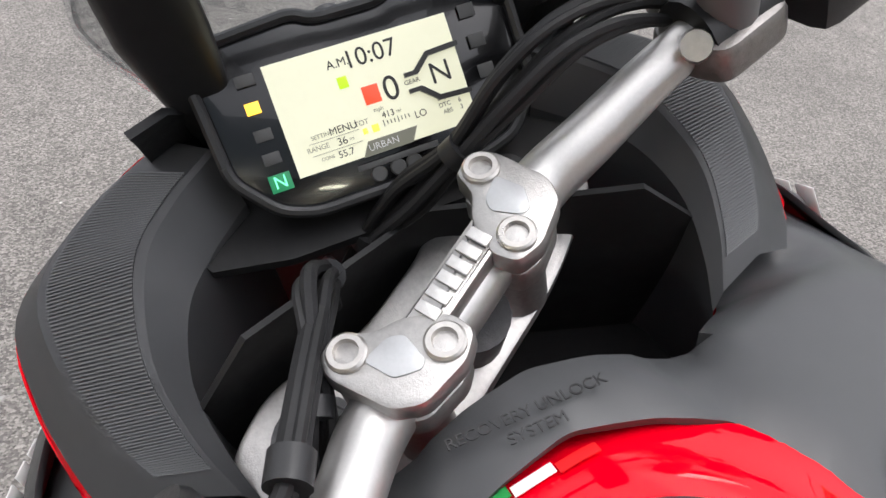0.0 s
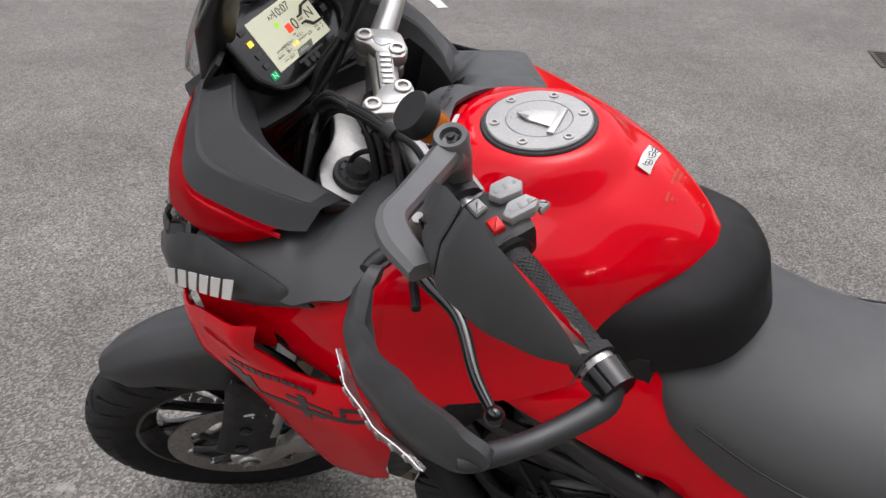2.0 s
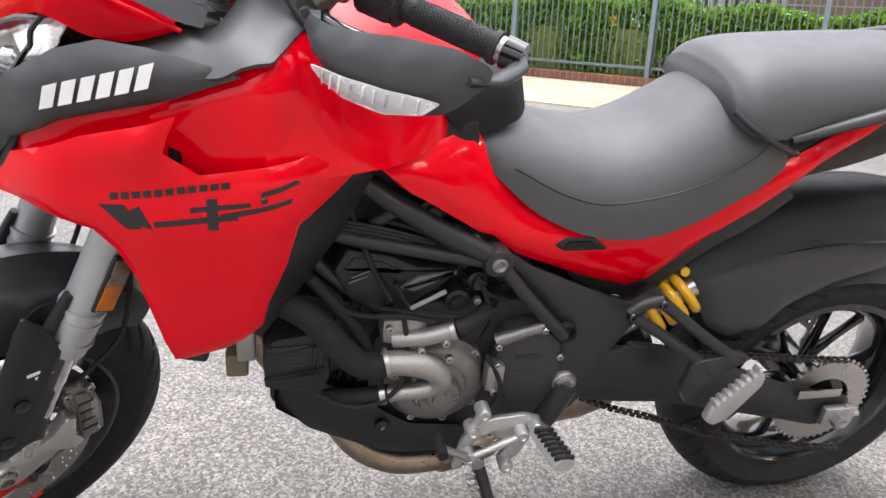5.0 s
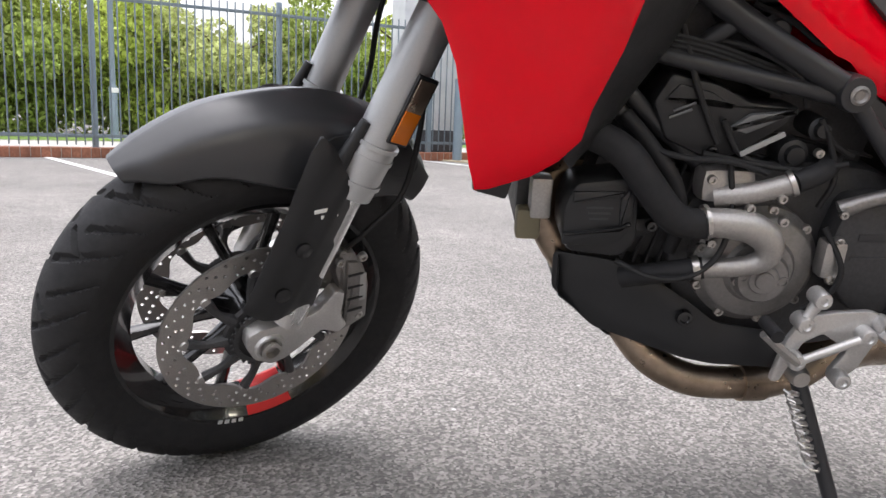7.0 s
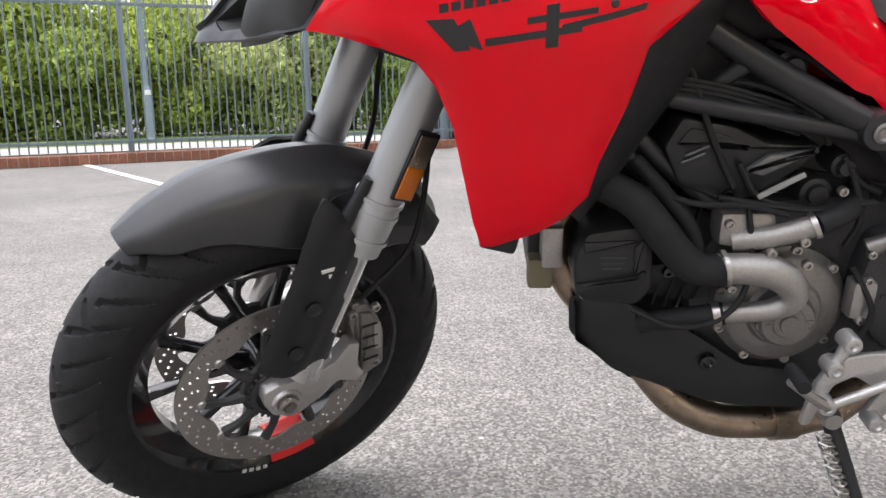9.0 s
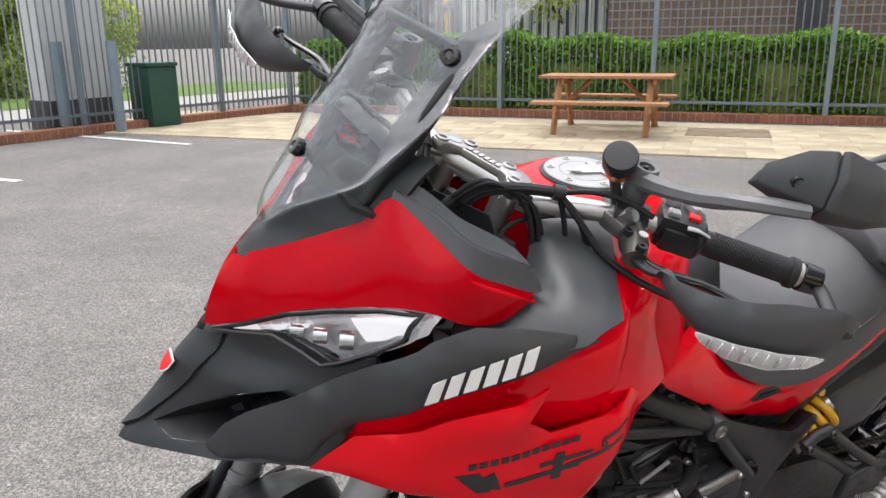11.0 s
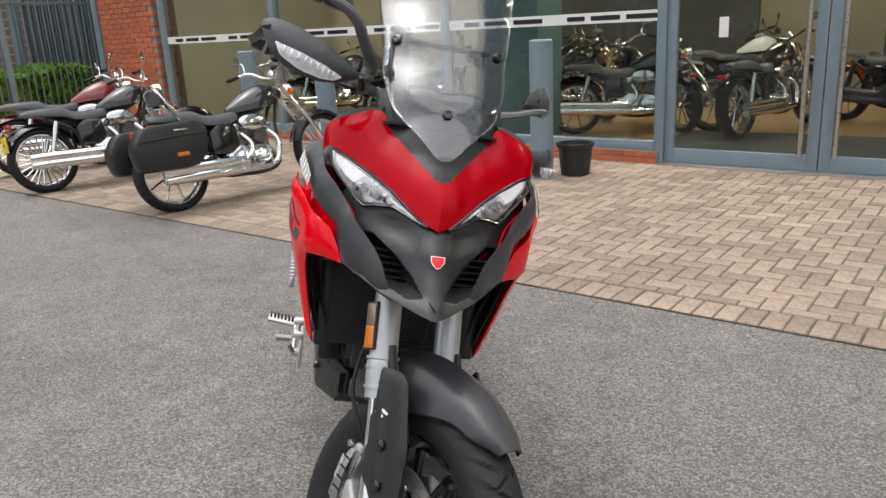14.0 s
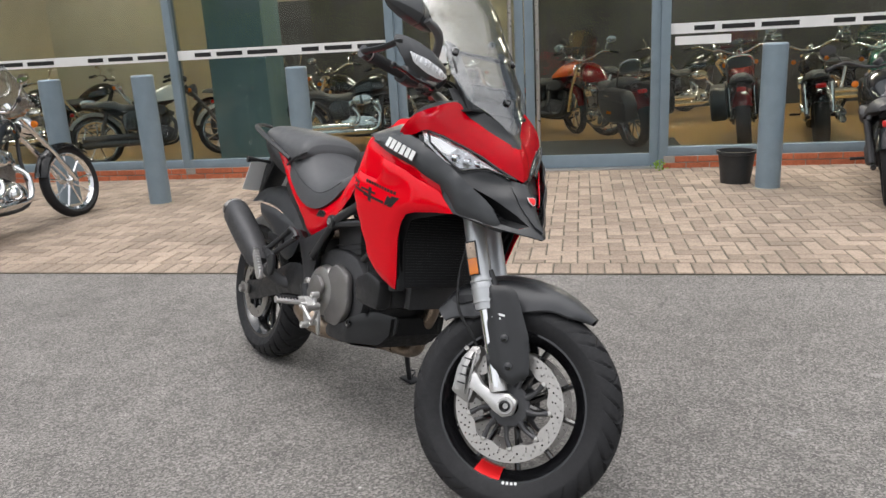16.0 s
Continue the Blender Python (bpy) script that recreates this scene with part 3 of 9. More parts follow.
def lerp(x, xs, ys):
    if x <= xs[0]:
        return ys[0]
    for i in range(1, len(xs)):
        if x <= xs[i]:
            t = (x - xs[i - 1]) / (xs[i] - xs[i - 1])
            t = t * t * (3 - 2 * t) * 0.5 + t * 0.5
            return ys[i - 1] + (ys[i] - ys[i - 1]) * t
    return ys[-1]


def side_y(x, z):
    """Half width of the bodywork at a place of its side."""
    p = lerp(x, (-0.3, 0.2, 0.6, 0.75, 0.9, 1.0, 1.14, 1.25, 1.37, 1.47, 1.55, 1.65), (0.15, 0.16, 0.17, 0.19, 0.235, 0.268, 0.287, 0.275, 0.25, 0.18, 0.115, 0.02))
    if z < 0.87:
        p *= 1 - 0.94 * (0.87 - z)
    p -= lerp(x, (0.3, 0.6, 0.83, 0.95, 1.05, 1.12), (0.2, 0.3, 0.45, 0.34, 0.15, 0.0)) * max(0.0, z - 0.76)
    if z > 1.02:
        p -= 0.5 * (z - 1.02) ** 1.3
    return p


def nose_x(y, z):
    """How far forward the nose reaches at a place of its front."""
    xc = lerp(z, (0.78, 0.80, 0.84, 0.935, 0.987, 1.03, 1.077, 1.13, 1.19, 1.3), (1.66, 1.665, 1.652, 1.588, 1.549, 1.532, 1.513, 1.462, 1.418, 1.32))
    k = lerp(z, (0.8, 0.87, 0.95, 1.0, 1.095, 1.14, 1.19), (1.0, 1.0, 0.86, 0.82, 0.69, 0.65, 0.55))
    return xc - k * (math.sqrt(y * y + 0.0006) - 0.0245)


FRONTAL = Matrix(((0, 1, 0, 0), (1, 0, 0, 0), (0, 0, 1, 0), (0, 0, 0, 1)))   # (y, depth, z) to (depth, y, z)
PLAN = Matrix(((1, 0, 0, 0), (0, 0, 1, 0), (0, 1, 0, 0), (0, 0, 0, 1)))      # (x, depth, y) to (x, y, depth)


def both(half):
    """A symmetric outline from its half, which begins and ends on the middle line."""
    return list(half) + [(-y, z) for y, z in reversed(half) if abs(y) > 1e-6]


def front_shell(outline, off=0.0, thick=0.004, cell=0.016, holes=(), bulge=0.0):
    bm = shell(outline, lambda y, z: nose_x(y, z) + off, thick, cell, 1, holes, bulge)
    return fix(moved(bm, FRONTAL))


def plan_shell(outline, height, thick=0.004, cell=0.016, bulge=0.0):
    return fix(moved(shell(outline, height, thick, cell, 1, (), bulge), PLAN))


def side_shell(name, outline, mat, sd, off=0.0, parent=bike, label="", thick=0.004, cell=0.018, depth=None, bulge=0.004, angle=50):
    f = depth or side_y
    return part(name, shell(outline, lambda x, z: f(x, z) + off, thick, cell, sd, (), bulge), mat, parent, label, angle)


def bolt(at, way, r=0.008, mat=None, parent=bike, name="bolt", m=None, h=0.005):
    """A socket bolt whose head looks along way."""
    way = Vector(way).normalized()
    rot = Vector((0, 1, 0)).rotation_difference(way).to_matrix().to_4x4()
    bm = turned([(0, -0.004), (r, -0.004), (r, h * 0.7), (r * 0.85, h), (r * 0.5, h), (r * 0.42, h * 0.1), (0, h * 0.1)], 14, Matrix.Translation(at) @ rot)
    if m:
        moved(bm, m)
    return part(name, bm, mat or steel, parent)


# -- wheels --


def tread(theta, u, period):
    """1 in the grooves of the tread, u from -1 to 1 across it."""
    a = abs(u)
    k = (theta / period + (0.5 if u > 0 else 0.0)) % 1.0
    g = 0.0
    if 0.06 < a < 0.93 and abs((k - 0.10 - 0.75 * a ** 1.3 + 0.5) % 1.0 - 0.5) < 0.050:
        g = 1.0
    if 0.30 < a < 0.93 and abs((k - 0.55 - 0.75 * a ** 1.3 + 0.5) % 1.0 - 0.5) < 0.042:
        g = 1.0
    if 0.06 < a < 0.42 and abs((k - 0.62 + 0.55 * a + 0.5) % 1.0 - 0.5) < 0.040:
        g = 1.0
    return g


def tyre(radius, width, rim, segments, pitches):
    bm = bmesh.new()
    period = math.tau / pitches
    prof = []
    n = 44
    h = radius - rim
    for i in range(n + 1):
        u = -1 + 2 * i / n
        ang = u * radians(88)
        prof.append((u, width / 2 * math.sin(ang), radius - h * 0.62 * (1 - math.cos(ang))))
    rings = []
    for k in range(segments):
        th = k * math.tau / segments
        c, s = math.cos(th), math.sin(th)
        ring = [(rim - 0.004, -width * 0.36), (rim + 0.006, -width * 0.41)]
        ring += [(r - 0.0070 * tread(th, u, period) * (abs(u) < 0.95), y) for u, y, r in prof]
        ring += [(rim + 0.006, width * 0.41), (rim - 0.004, width * 0.36)]
        rings.append([Vector((r * c, y, r * s)) for r, y in ring])
    skin(bm, rings, closed_ring=False, caps=False, loop=True)
    return fix(bm)


def rim_mesh(r, width):
    w = width / 2
    return turned([(r - 0.008, -w), (r + 0.006, -w), (r + 0.007, -w + 0.004), (r - 0.006, -w + 0.010), (r - 0.022, -w * 0.35), (r - 0.024, w * 0.35), (r - 0.006, w - 0.010),
                   (r + 0.007, w - 0.004), (r + 0.006, w), (r - 0.008, w), (r - 0.02, w - 0.012), (r - 0.037, w * 0.3), (r - 0.037, -w * 0.3), (r - 0.02, -w + 0.012)], 96, loop=True)


def spoke(r0, r1, a0, a1):
    p0 = Vector((r0 * math.cos(a0), 0, r0 * math.sin(a0)))
    p1 = Vector((r1 * math.cos(a1), 0, r1 * math.sin(a1)))
    return tube([p0, p0.lerp(p1, 0.5), p1], [0.013, 0.0085, 0.0105], 8, 3, flat=1.25, up=(0, 1, 0))


def drilled_disc(ro, ri, thick, rows, hole):
    """A brake disc in x, z, drilled through."""
    out = [(ro * math.cos(k * math.tau / 72), ro * math.sin(k * math.tau / 72)) for k in range(72)]
    # scalloped inner rim
    inn = [((ri + 0.006 * math.cos(9 * k * math.tau / 108)) * math.cos(k * math.tau / 108), (ri + 0.006 * math.cos(9 * k * math.tau / 108)) * math.sin(k * math.tau / 108)) for k in range(108)]
    holes = [inn]
    for rad, count, ph in rows:
        for q in range(count):
            a = (q + ph) * math.tau / count
            cx, cz = rad * math.cos(a), rad * math.sin(a)
            holes.append([(cx + hole * math.cos(j * math.tau / 7), cz + hole * math.sin(j * math.tau / 7)) for j in range(7)])
    return shell(out, lambda x, z: thick / 2, thick, 0.03, 1, holes)


FW = Matrix.Translation(FAXLE)
front_wheel = lowered("front_wheel", moved(rim_mesh(0.222, 0.088), FW), gloss_black, label="gloss black cast rim with thin spokes")
lowered("tyre", moved(tyre(0.316, 0.120, 0.223, 640, 17), FW), rubber, front_wheel, "black road tyre with zigzag tread", angle=28)
lowered("hub", moved(turned([(0.018, -0.06), (0.032, -0.06), (0.036, -0.03), (0.03, 0), (0.036, 0.03), (0.032, 0.06), (0.018, 0.06)], 32), FW), gloss_black, front_wheel)
for k in range(5):
    for side in (-1, 1):
        a = (k + 0.25) * math.tau / 5
        lowered("spoke", moved(spoke(0.03, 0.202, a + side * 0.06, a + side * 0.30), FW), gloss_black, front_wheel)
disc_rows = ((0.152, 30, 0.0), (0.144, 30, 0.35), (0.136, 30, 0.7), (0.128, 20, 0.2))
disc_me = None
for sd in SIDES:
    m = FW @ Matrix.Translation((0, 0.068 * sd, 0))
    if disc_me is None:
        disc = lowered("brake_disc", moved(drilled_disc(0.16, 0.118, 0.005, disc_rows, 0.0030), m), disc_steel, front_wheel, "drilled steel brake disc")
        disc_me = disc.data
    else:
        bm = bmesh.new()
        bm.from_mesh(disc_me)
        moved(bm, LOW @ FW @ Matrix.Translation((0, 0.068 * sd, 0)) @ Matrix.Translation((0, -0.068, 0)) @ FW.inverted() @ LOW.inverted())
        disc = part("brake_disc", bm, disc_steel, front_wheel, "drilled steel brake disc")
    carrier = bmesh.new()
    turned([(0.03, -0.006), (0.058, -0.004), (0.062, 0.0), (0.058, 0.005), (0.03, 0.008)], 36, m, carrier, loop=True)
    lowered("disc_carrier", carrier, engine_dark, front_wheel)
    for k in range(9):
        a = k * math.tau / 9
        lowered("carrier_arm", tube([m @ Vector((0.055 * math.cos(a), 0, 0.055 * math.sin(a))), m @ Vector((0.085 * math.cos(a + 0.02), 0, 0.085 * math.sin(a + 0.02))), m @ Vector((0.116 * math.cos(a + 0.12), 0, 0.116 * math.sin(a + 0.12)))], [0.011, 0.0065, 0.0085], 8, 3), engine_dark, front_wheel)
    for k in range(9):
        a = k * math.tau / 9 + 0.12
        lowered("bobbin", moved(turned([(0, 0.007), (0.007, 0.006), (0.0085, 0.004), (0.0085, -0.004), (0.007, -0.006), (0, -0.007)], 12), m @ Matrix.Translation((0.119 * math.cos(a), 0, 0.119 * math.sin(a)))), steel, front_wheel)
# tone ring on the left
bm = bmesh.new()
for k in range(30):
    a = k * math.tau / 30
    block((0.006, 0.004, 0.004), (0.052, 0.083, 0), 0, FW @ Matrix.Rotation(a, 4, "Y"), bm)
turned([(0.042, 0.081), (0.050, 0.081), (0.050, 0.085), (0.042, 0.085)], 36, FW, bm, loop=True)
lowered("tone_ring", bm, engine_dark, front_wheel)
# red band on the rim lip, both sides
for sd in SIDES:
    bm = bmesh.new()
    rings = []
    for k in range(9):
        a = radians(-105 + k * 2.7)
        rings.append([Vector((r * math.cos(a), y * sd, r * math.sin(a))) for r, y in ((0.2145, 0.0446), (0.2010, 0.0325), (0.1842, 0.0132), (0.1842, -0.004))])
    skin(bm, rings, closed_ring=False, caps=False)
    lowered("rim_band", moved(fix(bm), FW), red_tape, front_wheel, "red band round part of the rim")
    for k in range(4):
        a = radians(-80 + k * 3.2)
        lowered("rim_mark", block((0.010, 0.0016, 0.008), (0.2205, 0.0452 * sd, 0), 0.001, FW @ Matrix.Rotation(-a, 4, "Y")), white_print, front_wheel)

RW = Matrix.Translation(RAXLE)
rear_wheel = part("rear_wheel", moved(rim_mesh(0.219, 0.14), RW), gloss_black, bike, "gloss black cast rim")
part("tyre", moved(tyre(0.318, 0.172, 0.220, 480, 16), RW), rubber, rear_wheel, "wide black road tyre", angle=28)
part("hub", moved(turned([(0.02, -0.09), (0.05, -0.085), (0.045, -0.04), (0.04, 0), (0.05, 0.05), (0.075, 0.075), (0.075, 0.095), (0.02, 0.095)], 32), RW), gloss_black, rear_wheel)
for k in range(5):
    for side in (-1, 1):
        a = (k + 0.6) * math.tau / 5
        part("spoke", moved(spoke(0.045, 0.2, a + side * 0.06, a + side * 0.28), RW), gloss_black, rear_wheel)
part("brake_disc", moved(drilled_disc(0.132, 0.09, 0.005, ((0.124, 24, 0), (0.115, 24, 0.4), (0.106, 20, 0.1)), 0.0034), RW @ Matrix.Translation((0, -0.095, 0))), steel, rear_wheel)
bm = bmesh.new()
turned([(0.06, 0.099), (0.104, 0.099), (0.104, 0.105), (0.06, 0.105)], 60, RW, bm, loop=True)
for k in range(42):
    block((0.009, 0.005, 0.006), (0.107, 0.102, 0), 0.001, RW @ Matrix.Rotation(k * math.tau / 42, 4, "Y"), bm, 1)
part("sprocket", bm, steel, rear_wheel)

# -- fork, front mudguard, brakes --


def along_fork(y, z, fwd=0.0):
    """A point on the fork leg's middle at a height."""
    return Vector((1.259 - (z - 1.088) * math.tan(RAKE) + fwd, y, z))


for sd in SIDES:
    y = 0.098 * sd
    leg = lowered("fork_leg", tube([along_fork(y, 1.10), along_fork(y, 0.82), along_fork(y, 0.665), along_fork(y, 0.645), along_fork(y, 0.62), along_fork(y, 0.575)],
                                   [0.0270, 0.0300, 0.0305, 0.0335, 0.0340, 0.0315], 28, 4), fork_grey, label="grey anodised upside-down fork leg")
    for z in (0.655, 0.637, 0.6):
        lowered("collar", tube([along_fork(y, z), along_fork(y, z - 0.006)], 0.0360, 28, 1), fork_grey, leg)
    lowered("slider", tube([along_fork(y, 0.58), along_fork(y, 0.36)], 0.0215, 20, 1), chrome, leg)
    # cap with adjuster
    cap = bmesh.new()
    rot = Matrix.Translation(along_fork(y, 1.105)) @ UP.rotation_difference(AXIS).to_matrix().to_4x4() @ Matrix.Rotation(radians(90), 4, "X")
    turned([(0, 0.014), (0.012, 0.014), (0.014, 0.006), (0.020, 0.006), (0.022, 0.003), (0.0265, 0.003), (0.0265, -0.01), (0, -0.01)], 28, rot, cap)
    for k in range(8):
        a = k * math.tau / 8
        tube([rot @ Vector((0.018 * math.cos(a), 0.004, 0.018 * math.sin(a))), rot @ Vector((0.018 * math.cos(a), 0.0085, 0.018 * math.sin(a)))], 0.0016, 6, 1, cap)
    lowered("fork_cap", cap, engine_dark, leg)
    # stone guard over the slider
    if sd > 0:
        outline = rounded([(1.548, 0.684), (1.529, 0.662), (1.511, 0.615), (1.495, 0.590), (1.503, 0.555), (1.563, 0.393), (1.641, 0.388), (1.672, 0.417), (1.641, 0.483), (1.608, 0.554), (1.566, 0.660)], 0.007)
    else:
        outline = rounded([(1.545, 0.660), (1.490, 0.645), (1.487, 0.60), (1.550, 0.420), (1.637, 0.386), (1.676, 0.430), (1.645, 0.534), (1.575, 0.650)], 0.009)
    bm = shell(outline, lambda x, z: 0.121 + 0.35 * max(0.0, 0.02 - abs((x - 1.259) + (z - 1.088) * math.tan(RAKE) - 0.035)), 0.006, 0.014, sd, (), 0.007)
    guard = lowered("fork_guard", bm, black_plastic, leg, "matt black plastic fork guard")
    # wrap round the front of the leg
    wrap = tube([along_fork(y * 1.05, 0.69, 0.035), along_fork(y * 1.05, 0.55, 0.055), along_fork(y * 1.05, 0.41, 0.06)], [0.008, 0.015, 0.013], 14, 6)
    lowered("guard_edge", wrap, black_plastic, leg)
    for bx, bz in ((1.58, 0.511), (1.613, 0.438)):
        lowered("guard_bolt", moved(turned([(0, 0.003), (0.007, 0.003), (0.010, 0.001), (0.0125, 0.001), (0.0125, -0.004), (0, -0.004)], 16), Matrix.Translation((bx, 0.126 * sd, bz)) @ (Matrix.Rotation(math.pi, 4, "X") if sd < 0 else Matrix())), gloss_black, leg)
    for k in range(2):
        lowered("guard_mark", block((0.034 - 0.008 * k, 0.0015, 0.006), (1.547 - 0.006 * k, 0.1235 * sd, 0.572 - 0.011 * k), 0.0004), white_print, leg)
    # amber reflector
    m = Matrix.Translation((1.425, 0.131 * sd, 0.708)) @ Matrix.Rotation(-RAKE, 4, "Y")
    refl = lowered("reflector", block((0.034, 0.006, 0.104), (0, 0, 0), 0.002, m), black_plastic, leg)
    lowered("reflector_lens", block((0.027, 0.004, 0.048), (0, 0.003 * sd, -0.024), 0.0015, m), amber, leg, "amber reflector lens")
    lowered("reflector_lens", block((0.027, 0.004, 0.047), (0, 0.003 * sd, 0.0235), 0.0015, m), exhaust_steel, leg)
    # axle lug and caliper
    lug = prism(rounded([(1.664, 0.360), (1.642, 0.366), (1.590, 0.362), (1.550, 0.372), (1.522, 0.402), (1.505, 0.396), (1.512, 0.350), (1.500, 0.326), (1.516, 0.314), (1.545, 0.330), (1.582, 0.306), (1.607, 0.292), (1.630, 0.288), (1.656, 0.306), (1.668, 0.335)], 0.006), 0.028, Matrix.Translation((0, 0.080 if sd > 0 else -0.108, 0)), 0.004)
    if sd < 0:
        lug.free()
        lug = prism(rounded([(1.660, 0.350), (1.632, 0.364), (1.588, 0.354), (1.548, 0.368), (1.522, 0.394), (1.508, 0.384), (1.514, 0.346), (1.558, 0.328), (1.600, 0.304), (1.630, 0.294), (1.656, 0.308)], 0.006), 0.026, Matrix.Translation((0, -0.106, 0)), 0.005)
    tube([along_fork(0.094 * sd, 0.43), along_fork(0.094 * sd, 0.36)], [0.0235, 0.026], 16, 1, lug)
    turned([(0.0125, 0.072), (0.024, 0.072), (0.025, 0.08), (0.025, 0.108), (0.022, 0.113), (0.0185, 0.113), (0.0175, 0.104), (0.0125, 0.104)], 28, FW @ (Matrix.Rotation(math.pi, 4, "X") if sd < 0 else Matrix()), lug)
    lowered("axle_lug", lug, bright_alu, leg, "cast aluminium axle clamp")
    lowered("axle_nut", moved(turned([(0.008, 0.110), (0.015, 0.112), (0.016, 0.121), (0.011, 0.123), (0.010, 0.112)], 20), FW @ (Matrix.Rotation(math.pi, 4, "X") if sd < 0 else Matrix())), steel if sd > 0 else deep_black, leg)
    off_ = 0.044 if sd > 0 else -0.098
    cal = prism(rounded([(1.512, 0.466), (1.488, 0.464), (1.469, 0.430), (1.459, 0.391), (1.461, 0.322), (1.489, 0.310), (1.522, 0.300), (1.528, 0.339), (1.514, 0.362), (1.520, 0.385), (1.512, 0.400), (1.520, 0.435)], 0.005), 0.054, Matrix.Translation((0, off_, 0)), 0.007)
    prism(rounded([(1.502, 0.452), (1.482, 0.446), (1.469, 0.41), (1.468, 0.345), (1.490, 0.325), (1.508, 0.322), (1.503, 0.36), (1.494, 0.39), (1.502, 0.425)], 0.004), 0.010, Matrix.Translation((0, 0.094 if sd > 0 else -0.104, 0)), 0.004, cal)
    caliper = lowered("brake_caliper", cal, engine_grey if sd > 0 else cast_alu, bike, "grey radial brake caliper")
    for bx, bz in ((1.512, 0.452), (1.514, 0.350), (1.478, 0.335), (1.474, 0.452)):
        bolt((bx, 0.099 * sd, bz), (0, sd, 0), 0.0075, steel, caliper, "caliper_pin", LOW)
    lowered("caliper_mark", block((0.011, 0.0016, 0.055), (1.474, 0.1045 * sd, 0.396), 0.0004), grey_print, caliper)
    lowered("caliper_bolt", moved(turned([(0, 0.01), (0.006, 0.01), (0.008, 0.006), (0.008, 0)], 12), Matrix.Translation((1.505, 0.085 * sd, 0.462)) @ Matrix.Rotation(radians(60), 4, "Y")), steel, caliper)
    for q in range(4):
        lowered("caliper_slot", block((0.026, 0.0016, 0.004), (1.487, 0.1046 * sd, 0.352 + 0.024 * q), 0.0003), deep_black, caliper)
    # brake hose
    lowered("brake_hose", tube([(1.50, 0.085 * sd, 0.462), (1.47, 0.10 * sd, 0.50), (1.415, 0.105 * sd, 0.56), (1.385, 0.09 * sd, 0.66), (1.375, 0.075 * sd, 0.78), (1.33, 0.06 * sd, 0.92)], 0.0045, 8, 6), deep_black, caliper)
for z in (0.90, 1.075):
    bm = bmesh.new()
    prism(rounded([(-0.14, -0.045), (-0.14, 0.035), (-0.09, 0.045), (-0.035, 0.02), (0.035, 0.02), (0.09, 0.045), (0.14, 0.035), (0.14, -0.045), (0.06, -0.06), (-0.06, -0.06)], 0.02), 0.028,
          Matrix.Translation(along_fork(0, z)) @ Matrix.Rotation(-RAKE, 4, "Y") @ Matrix(((0, 0, 1, 0), (1, 0, 0, 0), (0, 1, 0, 0), (0, 0, 0, 1))), 0.004, bm)
    lowered("fork_yoke", bm, cast_alu if z > 1 else engine_dark, bike, "cast aluminium fork yoke")
lowered("steering_stem", tube([along_fork(0, 1.115, -0.035), along_fork(0, 0.9, -0.035)], 0.022, 20, 1), engine_dark)

# mudguard: an arched channel
bm = bmesh.new()
rings = []
steps = 26
for k in range(steps + 1):
    t = k / steps
    a = radians(61 + t * 84)
    r = lerp(t, (0, 0.3, 0.6, 0.85, 1), (0.352, 0.368, 0.383, 0.388, 0.370))
    w = lerp(t, (0, 0.1, 0.35, 0.7, 1), (0.030, 0.058, 0.077, 0.085, 0.062))
    drop = lerp(t, (0, 0.15, 0.5, 0.8, 1), (0.02, 0.055, 0.112, 0.112, 0.05))
    ring = []
    for j in range(33):
        u = -1 + 2 * j / 32
        y = w * (math.sin(u * radians(80)) / math.sin(radians(80)))
        rr = r - drop * (0.15 * abs(u) + 0.85 * abs(u) ** 3.0) + 0.007 * max(0.0, 1 - abs(u) * 3) * min(1.0, 0.3 + t) + 0.006 * max(0.0, 1 - abs(abs(u) - 0.55) / 0.16) * max(0.0, min(1.0, (t - 0.25) / 0.3))
        ring.append(Vector((FAXLE.x + rr * math.cos(a), y, FAXLE.z + rr * math.sin(a))))
    inner = [Vector((p.x, p.y * 0.95, p.z)) - Vector((math.cos(a), 0, math.sin(a))) * 0.005 for p in reversed(ring)]
    rings.append(ring + inner)
skin(bm, rings)
fender = lowered("front_mudguard", fix(bm), mudguard_grey, bike, "matt dark grey front mudguard", angle=32)
for sd in SIDES:
    outline = rounded([(1.53, 0.66 if sd > 0 else 0.625), (1.41, 0.655 if sd > 0 else 0.60), (1.37, 0.58), (1.40, 0.565), (1.46, 0.60), (1.55, 0.61)], 0.03)
    lowered("mudguard_stay", shell(outline, lambda x, z: 0.083, 0.006, 0.02, sd, (), 0.004), black_plastic, fender)

# -- bars and controls --
bar_pts = [(1.053, 0.415, 1.182), (1.106, 0.285, 1.183), (1.15, 0.19, 1.185), (1.185, 0.11, 1.168), (1.20, 0.07, 1.160), (1.20, 0, 1.160)]
full = [Vector(p) for p in bar_pts] + [Vector((x, -y, z)) for x, y, z in reversed(bar_pts[:-1])]
handlebar = steered("handlebar", tube(full, [0.011, 0.011, 0.0125, 0.0155, 0.0165, 0.0165, 0.0165, 0.0155, 0.0125, 0.011, 0.011], 20, 6), bar_alu, bike, "satin aluminium tapered handlebar")
